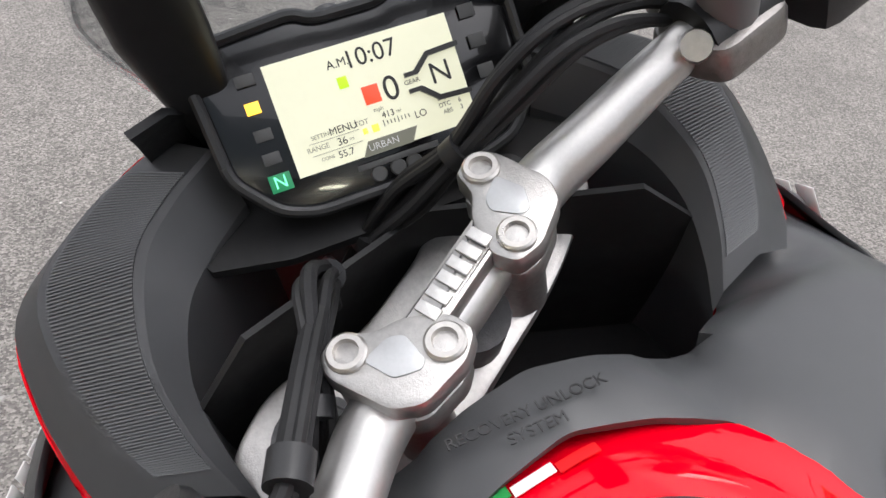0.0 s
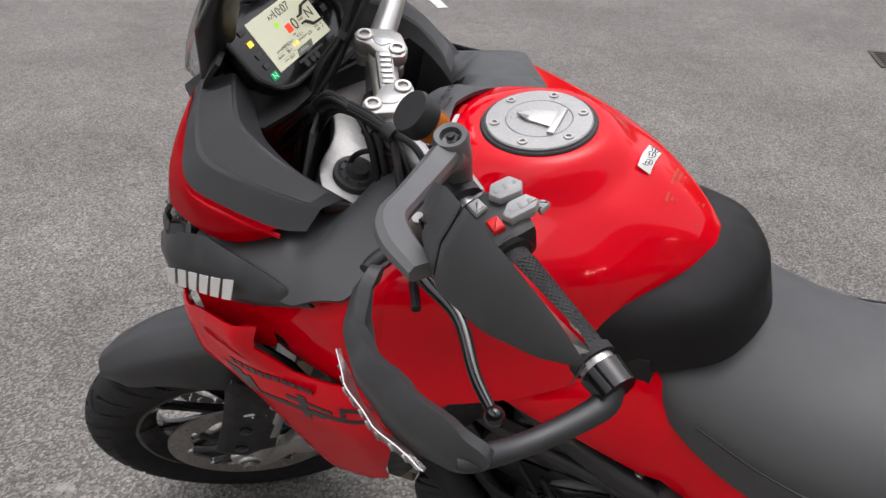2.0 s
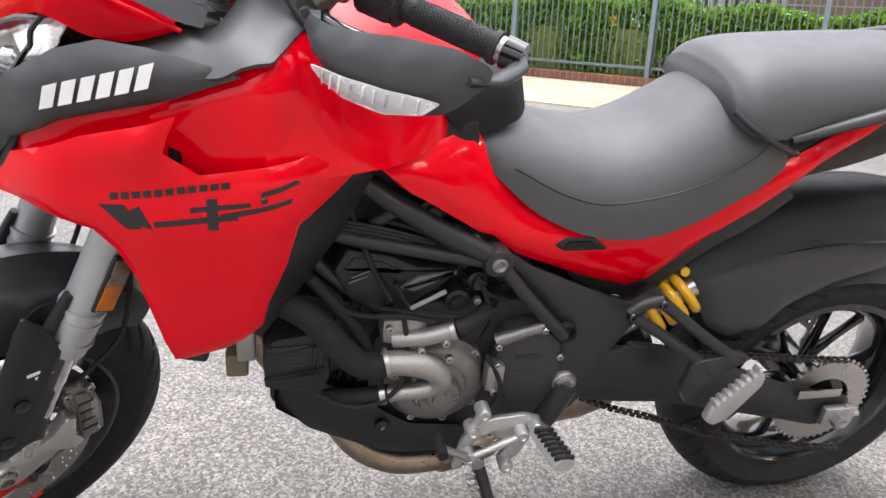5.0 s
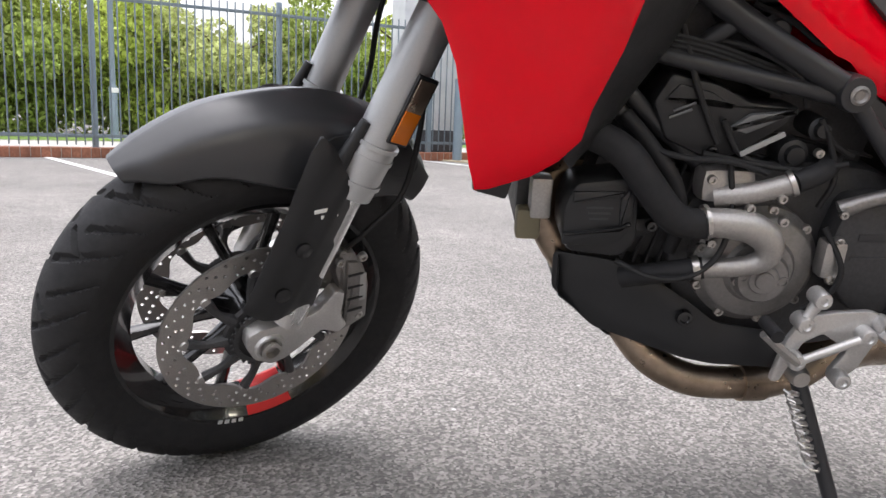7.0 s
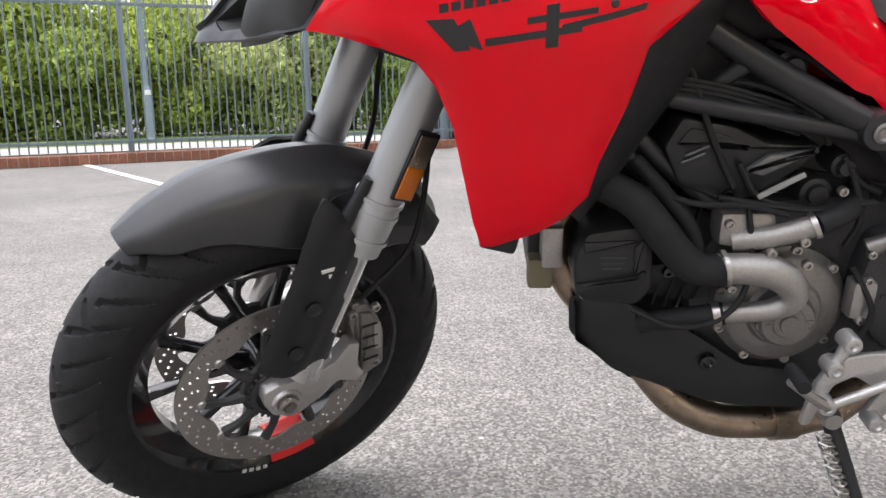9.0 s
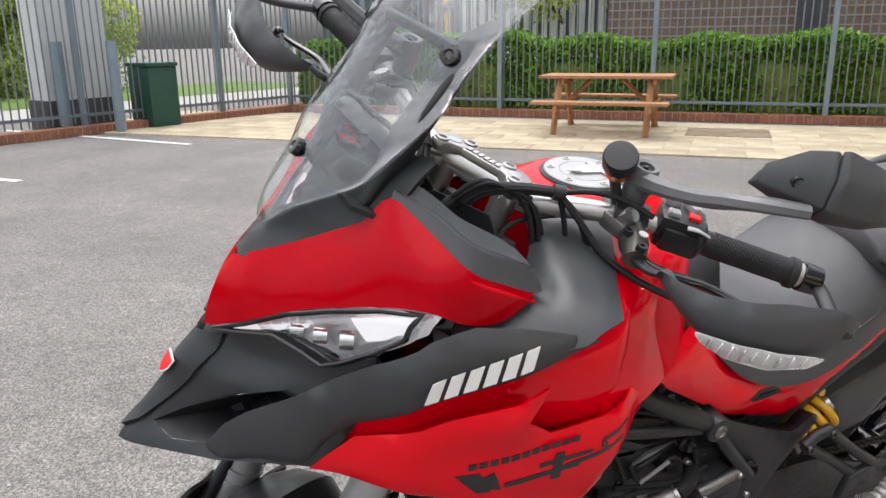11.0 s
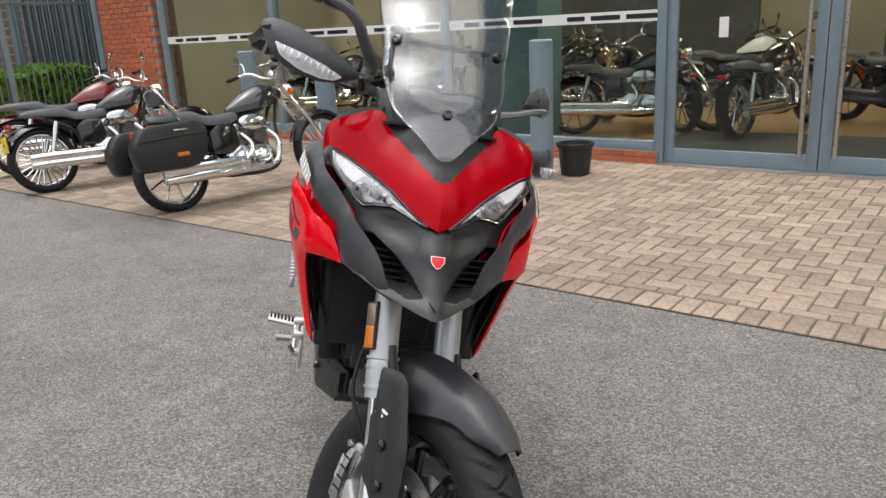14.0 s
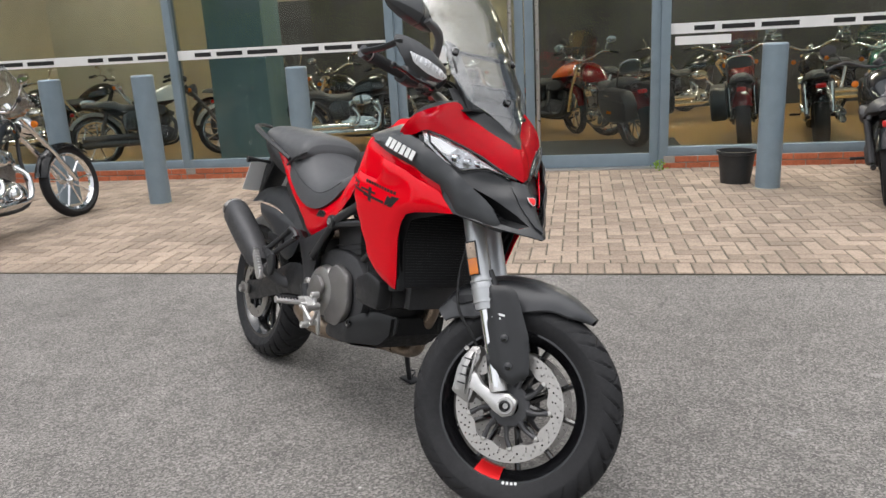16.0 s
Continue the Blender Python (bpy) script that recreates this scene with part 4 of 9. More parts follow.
# bar clamp: two lobes and a bridge
clamp = bmesh.new()
lobe = rounded([(0.004, 0.030), (0.012, 0.044), (0.026, 0.050), (0.027, 0.067), (0.016, 0.073), (-0.018, 0.071), (-0.030, 0.061), (-0.035, 0.034), (-0.030, 0.019), (-0.0155, 0.017)], 0.005)
TOP = Matrix.Translation((1.203, 0, 1.176)) @ Matrix.Rotation(radians(-12), 4, "Y")
FLAT = Matrix(((1, 0, 0, 0), (0, 0, 1, 0), (0, 1, 0, 0), (0, 0, 0, 1)))
for sd in SIDES:
    prism(lobe, 0.016, TOP @ mirror(sd) @ FLAT @ Matrix.Translation((0, -0.006, 0)), 0.004, clamp)
    prism([(x * 0.92, z * 0.9 + 0.006) for x, z in lobe], 0.018, TOP @ mirror(sd) @ FLAT @ Matrix.Translation((0, -0.030, 0)), 0.003, clamp)
prism(rounded([(-0.0158, -0.034), (-0.0158, 0.034), (0.0042, 0.034), (0.0042, -0.034)], 0.002), 0.0145, TOP @ FLAT @ Matrix.Translation((0, -0.006, 0)), 0.003, clamp)
fix(clamp)
bar_clamp = steered("bar_clamp", clamp, cast_alu, bike, "cast aluminium handlebar clamp", angle=35)
for sd in SIDES:
    for x, yy in ((0.0145, 0.0585), (-0.0215, 0.032)):
        m = TOP @ Matrix.Translation((x, yy * sd, 0.0095))
        ring = turned([(0.0062, -0.004), (0.010, -0.004), (0.010, 0.0025), (0.0088, 0.0035), (0.0062, 0.0035), (0.0052, -0.002), (0, -0.002)], 20, m @ Matrix.Rotation(radians(90), 4, "X"))
        steered("clamp_bolt", ring, steel, bar_clamp)
    pocket = rounded([(0.006, 0.058), (-0.011, 0.058), (-0.020, 0.048), (-0.018, 0.043), (-0.003, 0.038), (0.003, 0.043)], 0.003)
    bm = prism([(x, z) for x, z in pocket], 0.0012, TOP @ mirror(sd) @ FLAT @ Matrix.Translation((0, 0.0097, 0)), 0.0005)
    steered("pocket", fix(bm), fork_grey, bar_clamp)
for k in range(6):
    m = TOP @ Matrix.Translation((-0.0058, -0.0225 + k * 0.0090, 0.0085))
    bm = prism([(-0.0062, -0.003), (-0.0062, 0.0032), (0.0062, 0.0024), (0.0062, -0.0038)], 0.0022, m @ FLAT, 0.0004)
    steered("raised_mark", fix(bm), bright_alu, bar_clamp)
bm = bmesh.new()
for sd in SIDES:
    tube([(1.203, 0.05 * sd, 1.160), (1.216, 0.05 * sd, 1.09)], 0.018, 18, 1, bm)
steered("riser", bm, cast_alu, bar_clamp)
rib = material("grip_rubber", (0.022, 0.022, 0.023), 0.65, bump=0.6, bump_scale=420, bump_dist=0.002, rough_var=0.08, grain=0.2)
for sd in SIDES:
    M = mirror(sd)
    a, b = Vector((1.106, 0.280, 1.183)), Vector((1.056, 0.402, 1.182))
    w = (b - a)
    bm = tube([a, a + w * 0.04, a + w * 0.05, a + w * 0.93, a + w * 0.94, b], [0.021, 0.021, 0.0165, 0.0170, 0.0205, 0.0205], 24, 1)
    grip = steered("grip", moved(bm, M), rib, handlebar, "ribbed black rubber grip", angle=30)
    bm = bmesh.new()
    axis = w.normalized()
    e1 = axis.cross(UP).normalized()
    e2 = axis.cross(e1)
    for way in (1, -1):
        for q in range(18):
            line = []
            for k in range(17):
                ang = q * math.tau / 18 + way * k * radians(24)
                line.append(a + w * (0.15 + 0.76 * k / 16) + (e1 * math.cos(ang) + e2 * math.sin(ang)) * 0.0168)
            tube(line, 0.00085, 5, 1, bm)
    steered("grip_pattern", moved(bm, M), rib, grip)
    flange = tube([a - w * 0.04, a - w * 0.01, a + w * 0.01, a + w * 0.04], [0.0245, 0.0265, 0.0265, 0.0225], 24, 1)
    steered("grip_flange", moved(flange, M), black_plastic, grip)
    bm = tube([b, b + w * 0.05, b + w * 0.06, b + w * 0.24], [0.014, 0.014, 0.020, 0.0185], 20, 1)
    steered("bar_end", moved(bm, M), gloss_black, handlebar)
    steered("bar_end_ring", moved(tube([b + w * 0.005, b + w * 0.05], 0.0165, 20, 1), M), steel, handlebar)
    # switch block
    c = Vector((1.128, 0.247, 1.186))
    rot = Matrix.Translation(c) @ Matrix.Rotation(radians(22), 4, "Z")
    sw = block((0.054, 0.060, 0.050), (-0.014, 0.010, 0.001), 0.013)
    join(sw, block((0.050, 0.020, 0.046), (-0.014, 0.033, 0.001), 0.012))
    join(sw, block((0.018, 0.050, 0.034), (0.010, 0.014, -0.004), 0.008))
    sw = moved(sw, M @ rot)
    switch = steered("switch_block", fix(sw), black_plastic, bike, "black handlebar switch block")
    if sd > 0:
        key_grey = material("key_grey", (0.36, 0.365, 0.37), 0.42, stain=0.06, stain_scale=40)
        keys = (("rocker", [(-0.016, -0.006), (-0.024, -0.016), (-0.044, -0.015), (-0.051, -0.002), (-0.044, 0.008), (-0.022, 0.005)], 0.020, 0.015, key_grey),
                ("rocker", [(-0.014, 0.021), (-0.026, 0.011), (-0.045, 0.012), (-0.052, 0.025), (-0.044, 0.031), (-0.018, 0.030)], 0.020, 0.015, key_grey),
                ("horn_button", [(0.001, 0.015), (-0.012, 0.015), (-0.012, 0.031), (0.001, 0.031)], 0.021, 0.010, red_tape),
                ("flash_key", [(0.005, -0.011), (-0.008, -0.012), (-0.010, 0.003), (0.004, 0.005)], 0.020, 0.011, key_grey),
                ("cancel_tab", [(-0.050, 0.016), (-0.060, 0.018), (-0.064, 0.026), (-0.050, 0.030)], 0.012, 0.010, key_grey))
        for nm, poly, z0, dz, mt in keys:
            key = steered(nm, fix(prism(rounded(poly, 0.002), dz, rot @ FLAT @ Matrix.Translation((0, z0, 0)), 0.003)), mt, switch, "red button" if mt is red_tape else "")
            if nm == "rocker":
                cx, cy = sum(p[0] for p in poly) / 6, sum(p[1] for p in poly) / 6
                for q in (-1, 0, 1):
                    steered("key_mark", block((0.0035, 0.004 if q else 0.007, 0.0006), (cx + q * 0.010, cy, z0 + dz + 0.0002), 0.0001, rot), grey_print, key)
        steered("passing_lever", tube([rot @ Vector(p) for p in ((0.012, 0.016, 0.020), (0.014, 0.030, 0.022), (0.013, 0.046, 0.018))], [0.005, 0.004, 0.0025], 10, 4, flat=0.5), key_grey, switch)
    # lever
    lev = [(1.150, 0.20, 1.172), (1.192, 0.240, 1.168), (1.190, 0.275, 1.167), (1.163, 0.325, 1.165), (1.157, 0.385, 1.163), (1.147, 0.424, 1.160)]
    bm = tube(lev, [0.0075, 0.0095, 0.0085, 0.0068, 0.0058, 0.005], 10, 6, flat=0.75)
    bm2 = bmesh.new()
    bmesh.ops.create_uvsphere(bm2, u_segments=14, v_segments=10, radius=0.0095)
    bm = join(bm, moved(bm2, Matrix.Translation(lev[-1])))
    steered("lever", moved(bm, M), gloss_black, bike, "black lever with ball end")
    # lever perch and reservoir
    bm = prism(rounded([(-0.022, -0.025), (-0.022, 0.025), (0.03, 0.03), (0.045, 0.0), (0.02, -0.035)], 0.01), 0.024, rotm := Matrix.Translation((1.142, 0.193, 1.168)) @ Matrix.Rotation(radians(20), 4, "Z") @ FLAT, 0.005)
    perch = steered("lever_perch", fix(moved(bm, M)), engine_grey, bike, "dark cast lever perch")
    steered("master_cylinder", moved(tube([(1.132, 0.188, 1.178), (1.150, 0.202, 1.180), (1.154, 0.204, 1.180), (1.188, 0.226, 1.178), (1.192, 0.228, 1.178), (1.212, 0.238, 1.176)], [0.013, 0.0165, 0.0185, 0.0185, 0.0160, 0.0145], 20, 1), M), master_bronze, perch, "dark bronze master cylinder")
    for bx, by in ((1.192, 0.212), (1.209, 0.238)):
        steered("perch_bolt", moved(turned([(0, 0.004), (0.0032, 0.004), (0.0034, 0.008), (0.0065, 0.008), (0.0068, 0.0), (0, 0.0)], 16, Matrix.Translation((bx, by, 1.190)) @ Matrix.Rotation(radians(90), 4, "X")), M), black_plastic, perch)
    steered("union_ring", moved(tube([(1.167, 0.196, 1.190), (1.171, 0.204, 1.206)], [0.0105, 0.0105], 20, 1), M), steel, perch)
    steered("bar_saddle", moved(tube([(1.156, 0.176, 1.184), (1.138, 0.216, 1.184)], 0.0235, 18, 1), M), black_plastic, perch)
    steered("banjo_bolt", moved(tube([(1.150, 0.172, 1.185), (1.144, 0.160, 1.196)], [0.010, 0.008], 12, 1), M), steel, perch)
    steered("perch_badge", moved(turned([(0, 0.001), (0.006, 0.001), (0.006, -0.001)], 20, Matrix.Translation((1.184, 0.229, 1.1968)) @ Matrix.Rotation(radians(90), 4, "X")), M), white_print, perch)
    if sd > 0:
        res = Vector((1.161, 0.160, 1.252))
        rr = Matrix.Translation(res) @ Matrix.Rotation(radians(90), 4, "X") @ Matrix.Rotation(radians(-34), 4, "Z") @ Matrix.Scale(0.84, 4)
        rs = steered("fluid_reservoir", moved(turned([(0, -0.024), (0.018, -0.024), (0.021, -0.018), (0.021, 0.006), (0, 0.006)], 28, rr), M), amber, bike, "amber clutch fluid reservoir with black lid")
        steered("reservoir_lid", moved(turned([(0.021, 0.0), (0.0255, 0.002), (0.0262, 0.022), (0.0245, 0.0262), (0.018, 0.0268), (0, 0.0268)], 32, rr), M), black_plastic, rs)
        steered("reservoir_arm", moved(tube([(1.161, 0.160, 1.235), (1.152, 0.170, 1.210), (1.147, 0.185, 1.18)], 0.007, 10, 4), M), engine_dark, rs)
        steered("reservoir_bolt", moved(turned([(0, 0.012), (0.007, 0.012), (0.010, 0.009), (0.010, -0.006), (0, -0.006)], 16, Matrix.Translation((1.142, 0.166, 1.207))), M), steel, rs)
    # mirror
    arm = tube([(1.140, 0.191, 1.190), (1.140, 0.190, 1.226), (1.146, 0.202, 1.243)], [0.015, 0.0165, 0.0150], 16, 5)
    mir = steered("mirror", moved(arm, M), satin_grey, bike, "dark grey folding rear-view mirror")
    # flat angular arm: out to an elbow, then back into the housing
    line = spline([(1.140, 0.186, 1.238), (1.162, 0.222, 1.252), (1.186, 0.268, 1.276), (1.199, 0.302, 1.298), (1.196, 0.334, 1.312), (1.180, 0.372, 1.320)], 5)
    wide = spline([(0.0145, 0.0130, 0), (0.0135, 0.0105, 0), (0.0120, 0.0090, 0), (0.0125, 0.0085, 0), (0.0135, 0.0080, 0), (0.0110, 0.0070, 0)], 5)
    bm = bmesh.new()
    rings = []
    for q, p in enumerate(line):
        way = (line[min(q + 1, len(line) - 1)] - line[max(q - 1, 0)]).normalized()
        top_ = Vector((-0.35, 0.0, 1.0))
        top_ = (top_ - way * top_.dot(way)).normalized()
        out_ = way.cross(top_)
        a_, b_ = wide[q].x, wide[q].y
        rings.append([p + out_ * (a_ * u) + top_ * (b_ * v) for u, v in ((-1, -0.55), (-1, 0.45), (-0.72, 1), (0.60, 1), (1, 0.35), (1, -0.6), (0.7, -1), (-0.7, -1))])
    skin(bm, rings)
    steered("mirror_arm", moved(fix(bm), M), satin_grey, mir, angle=28)
    turned([(0, 0.002), (0.0095, 0.002), (0.0105, 0.009), (0.0155, 0.010), (0.0175, 0.006), (0.0175, -0.028), (0, -0.028)], 24, Matrix.Translation((1.140, 0.188, 1.248)) @ Matrix.Rotation(radians(90), 4, "X"), hs := bmesh.new())
    steered("mirror_hinge", moved(hs, M), satin_grey, mir)
    steered("hinge_bolt", moved(turned([(0, 0.007), (0.003, 0.007), (0.004, 0.004), (0.0075, 0.004), (0.009, 0.001)], 6, Matrix.Translation((1.140, 0.188, 1.250)) @ Matrix.Rotation(radians(90), 4, "X")), M), black_plastic, mir)
    # housing: a faceted wedge in two pieces, pointed outwards
    fwd = Vector((0.80, 0.50, 0.05)).normalized()
    low_l = [(1.170, 0.302, 1.312), (1.168, 0.340, 1.306), (1.160, 0.388, 1.304), (1.136, 0.426, 1.308), (1.108, 0.455, 1.318), (1.088, 0.472, 1.331)]
    top_l = [(1.160, 0.306, 1.338), (1.152, 0.340, 1.372), (1.140, 0.376, 1.386), (1.120, 0.414, 1.377), (1.100, 0.446, 1.357), (1.086, 0.472, 1.337)]
    deep = (0.004, 0.014, 0.018, 0.016, 0.010, 0.001)
    back = (0.004, 0.030, 0.041, 0.037, 0.024, 0.003)

    def ring_at(t_):
        k_ = min(int(t_ * 5), 4)
        f_ = t_ * 5 - k_
        l_, u_ = Vector(low_l[k_]).lerp(Vector(low_l[k_ + 1]), f_), Vector(top_l[k_]).lerp(Vector(top_l[k_ + 1]), f_)
        d_, b_ = deep[k_] + (deep[k_ + 1] - deep[k_]) * f_, back[k_] + (back[k_ + 1] - back[k_]) * f_
        return [u_, u_.lerp(l_, 0.30) + fwd * d_, u_.lerp(l_, 0.72) + fwd * d_ * 1.15, l_, l_ - fwd * b_, u_ + fwd * 0.002 - UP * 0.003]
    for nm, ta, tb in (("mirror_housing", 0.0, 0.345), ("mirror_housing", 0.352, 1.0)):
        bm = bmesh.new()
        skin(bm, [ring_at(ta + (tb - ta) * q / 14) for q in range(15)])
        fix(bm)
        bmesh.ops.bevel(bm, geom=[e for e in bm.edges if len(e.link_faces) == 2 and e.calc_face_angle(0.0) > radians(28)], offset=0.0022, segments=2, affect="EDGES", profile=0.5)
        steered(nm, moved(bm, M), guard_grey, mir, angle=34)
    c_ = (Vector(low_l[1]).lerp(Vector(top_l[1]), 0.5)) + fwd * 0.013
    steered("housing_screw", moved(turned([(0, -0.001), (0.004, -0.001), (0.0048, 0.0018), (0.007, 0.0018), (0.0075, -0.004)], 14, Matrix.Translation(c_) @ Vector((0, 1, 0)).rotation_difference(fwd).to_matrix().to_4x4()), M), deep_black, mir)
    bm = bmesh.new()
    rim_ = [(ring_at(q / 20)[5], ring_at(q / 20)[4]) for q in range(1, 20)]
    bm.faces.new([bm.verts.new(a_.lerp(b_, 0.06) - fwd * 0.0012) for a_, b_ in rim_] + [bm.verts.new(b_.lerp(a_, 0.06) - fwd * 0.0070) for a_, b_ in reversed(rim_)])
    bmesh.ops.solidify(bm, geom=bm.faces[:], thickness=0.001)
    steered("mirror_glass", moved(fix(bm), M), chrome, mir, "plain mirror glass")
    # hand guard with lamp
    outline = [(0.262, 1.194), (0.30, 1.204), (0.355, 1.218), (0.41, 1.233), (0.462, 1.236), (0.487, 1.222), (0.482, 1.195), (0.463, 1.163), (0.42, 1.148), (0.37, 1.148), (0.335, 1.160), (0.295, 1.178)]

    def gx(yy, zz):
        base = lerp(yy, (0.26, 0.30, 0.335, 0.38, 0.42, 0.463, 0.49), (1.242, 1.258, 1.266, 1.259, 1.240, 1.207, 1.176))
        lean_ = 0.5 * max(0.0, min(1.0, (yy - 0.30) / 0.12))
        return base - lean_ * max(0.0, zz - 1.195) - 0.45 * max(0.0, 1.172 - zz)
    bm = fix(moved(shell(rounded(outline, 0.02), lambda a_, b_: gx(a_, b_), 0.012, 0.014, 1, (), 0.012), FRONTAL))
    hg = steered("hand_guard", moved(bm, M), guard_grey, bike, "dark grey plastic hand guard with built-in indicator", angle=60)
    lamp = rounded([(0.340, 1.176), (0.38, 1.184), (0.43, 1.189), (0.472, 1.190), (0.459, 1.170), (0.425, 1.157), (0.38, 1.156), (0.352, 1.163)], 0.004)
    bm = fix(moved(shell(lamp, lambda a_, b_: gx(a_, b_) + 0.0135, 0.004, 0.010, 1, (), 0.004), FRONTAL))
    steered("indicator_lens", moved(bm, M), bpy.data.materials.get("clear_lens") or lens_mat(), hg, "clear ribbed indicator lens")
    bm = fix(moved(shell([(y_, z_) for y_, z_ in lamp], lambda a_, b_: gx(a_, b_) + 0.0105, 0.001, 0.010, 1), FRONTAL))
    steered("indicator_reflector", moved(bm, M), lamp_silver, hg)
    for q in range(9):
        yy = 0.360 + q * 0.0118
        zz = 1.1705 + q * 0.0012
        steered("indicator_rib", moved(block((0.0030, 0.0022, 0.017), (gx(yy, zz) + 0.0122, yy, zz), 0.001, None, None, 1), M), lamp_silver if q % 3 else chrome, hg)
    arm = tube([(1.050, 0.425, 1.182), (1.062, 0.441, 1.180), (1.120, 0.462, 1.190), (1.168, 0.474, 1.208), (1.182, 0.474, 1.212)], [0.013, 0.012, 0.0105, 0.0110, 0.008], 10, 6, flat=0.6)
    steered("guard_arm", moved(arm, M), dark_panel, hg)
    arm = tube([(1.150, 0.20, 1.165), (1.19, 0.225, 1.168), (1.228, 0.258, 1.184), (1.240, 0.275, 1.194)], [0.009, 0.009, 0.008, 0.006], 10, 6, flat=0.7)
    steered("guard_arm", moved(arm, M), dark_panel, hg)

# -- nose, cowl, screen --
cowl_low = [(0, 0.985), (0.03, 0.997), (0.058, 1.012), (0.10, 1.046), (0.14, 1.068), (0.19, 1.090)]
cowl_top = [(0, 1.077), (0.03, 1.094), (0.06, 1.117), (0.085, 1.137), (0.109, 1.157)]
trim_out = [(1.372, 0.132, 1.192), (1.347, 0.19, 1.172), (1.320, 0.234, 1.146), (1.272, 0.234, 1.121), (1.226, 0.221, 1.096)]
low_line = [(nose_x(y, z) + 0.010, y, z) for y, z in cowl_low] + [(1.364, 0.228, 1.100), (1.32, 0.239, 1.082), (1.275, 0.238, 1.077), (1.226, 0.223, 1.088)]
top_line = [(nose_x(y, z) + 0.006, y, z) for y, z in cowl_top] + trim_out
half_a, half_b = spline(low_line, 4), spline(top_line, 4)
bm = bmesh.new()
rings = []
for sg, order in ((-1, range(len(half_a) - 1, 0, -1)), (1, range(len(half_a)))):
    for i in order:
        a, b = half_a[i], half_b[i]
        out = Vector((0.6, 0.5 if a.y > 0.02 else 0.0, 0.4)).normalized() * 0.008
        row = []
        for q in range(9):
            p = a.lerp(b, q / 8) + out * math.sin(math.pi * q / 8)
            row.append(Vector((p.x, p.y * sg, p.z)))
        rings.append(row)
skin(bm, rings, closed_ring=False, caps=False)
bmesh.ops.solidify(bm, geom=bm.faces[:], thickness=0.004)
cowl = part("headlight_cowl", fix(bm), red_paint, bike, "glossy red headlight cowl", 38)
vee = [(0, 1.072), (0.03, 1.089), (0.06, 1.112), (0.085, 1.132), (0.109, 1.152), (0.138, 1.194), (0.140, 1.232), (0.118, 1.235), (0.095, 1.205), (0.05, 1.165), (0, 1.135)]
part("screen_base", front_shell(both(vee), 0.005, 0.005, 0.014), black_plastic, bike, "matt black panel under the screen", 55)
intake = [(0.020, 0.866), (0.042, 0.893), (0.080, 0.926), (0.122, 0.951), (0.150, 0.948), (0.151, 0.890), (0.105, 0.869), (0.05, 0.856)]
beak_half = [(0, 0.982), (0.03, 0.988), (0.048, 0.996), (0.09, 1.011), (0.15, 1.002), (0.185, 1.02), (0.200, 0.985), (0.195, 0.93), (0.18, 0.875), (0.10, 0.852), (0.04, 0.842), (0, 0.836)]


def beak_off(y, z):
    ridge = 0.006 * max(0.0, 1 - abs(y) / 0.05)
    dish = -0.012 * max(0.0, 1 - ((abs(y) - 0.075) / 0.045) ** 2) * max(0.0, 1 - ((z - 0.965) / 0.03) ** 2)
    lip = 0.020 * max(0.0, 1 - (z - 0.836) / 0.035)
    return ridge + dish + lip


bm = shell(both(beak_half), lambda y, z: nose_x(y, z) + beak_off(y, z), 0.006, 0.013, 1, [intake, [(-y, z) for y, z in reversed(intake)]], 0.004)
beak = part("beak", fix(moved(bm, FRONTAL)), dark_panel, bike, "matt anthracite beak with two air intakes", 50)
wedge = [(0, 0.980), (0.034, 0.986), (0.037, 0.965), (0.033, 0.93), (0.023, 0.897), (0.013, 0.868), (0, 0.856)]
bm = shell(both(wedge), lambda y, z: nose_x(y, z) + beak_off(y, z) + 0.0105 - 0.10 * max(0.0, abs(y) - 0.012), 0.010, 0.008, 1, (), 0.0)
part("beak_ridge", fix(moved(bm, FRONTAL)), dark_panel, beak, "raised middle of the beak", 35)
for sd in SIDES:
    seam = [(nose_x(y, z) + beak_off(y, z) + 0.005, y * sd, z) for y, z in ((0.196, 0.99), (0.186, 0.965), (0.172, 0.94), (0.160, 0.915), (0.155, 0.890))]
    part("beak_seam", tube(seam, 0.0022, 6, 4), deep_black, beak)
for sd in SIDES:
    bm = bmesh.new()
    rings = []
    for off in (0.002, -0.05, -0.09):
        k = 1.0 if off > -0.01 else 0.8
        cy, cz = 0.088, 0.9
        rings.append([Vector((nose_x(y, z) + off, (cy + (y - cy) * k) * sd, cz + (z - cz) * k)) for y, z in intake])
    skin(bm, rings, caps=False)
    bm.faces.new([v for v in bm.verts][-len(intake):])
    part("intake_duct", fix(bm), deep_black, beak)
    for q in range(5):
        z = 0.872 + q * 0.012
        part("intake_slat", block((0.012, 0.085, 0.003), (nose_x(0.085, z) - 0.04, 0.088 * sd, z), 0.001, None), black_plastic, beak)
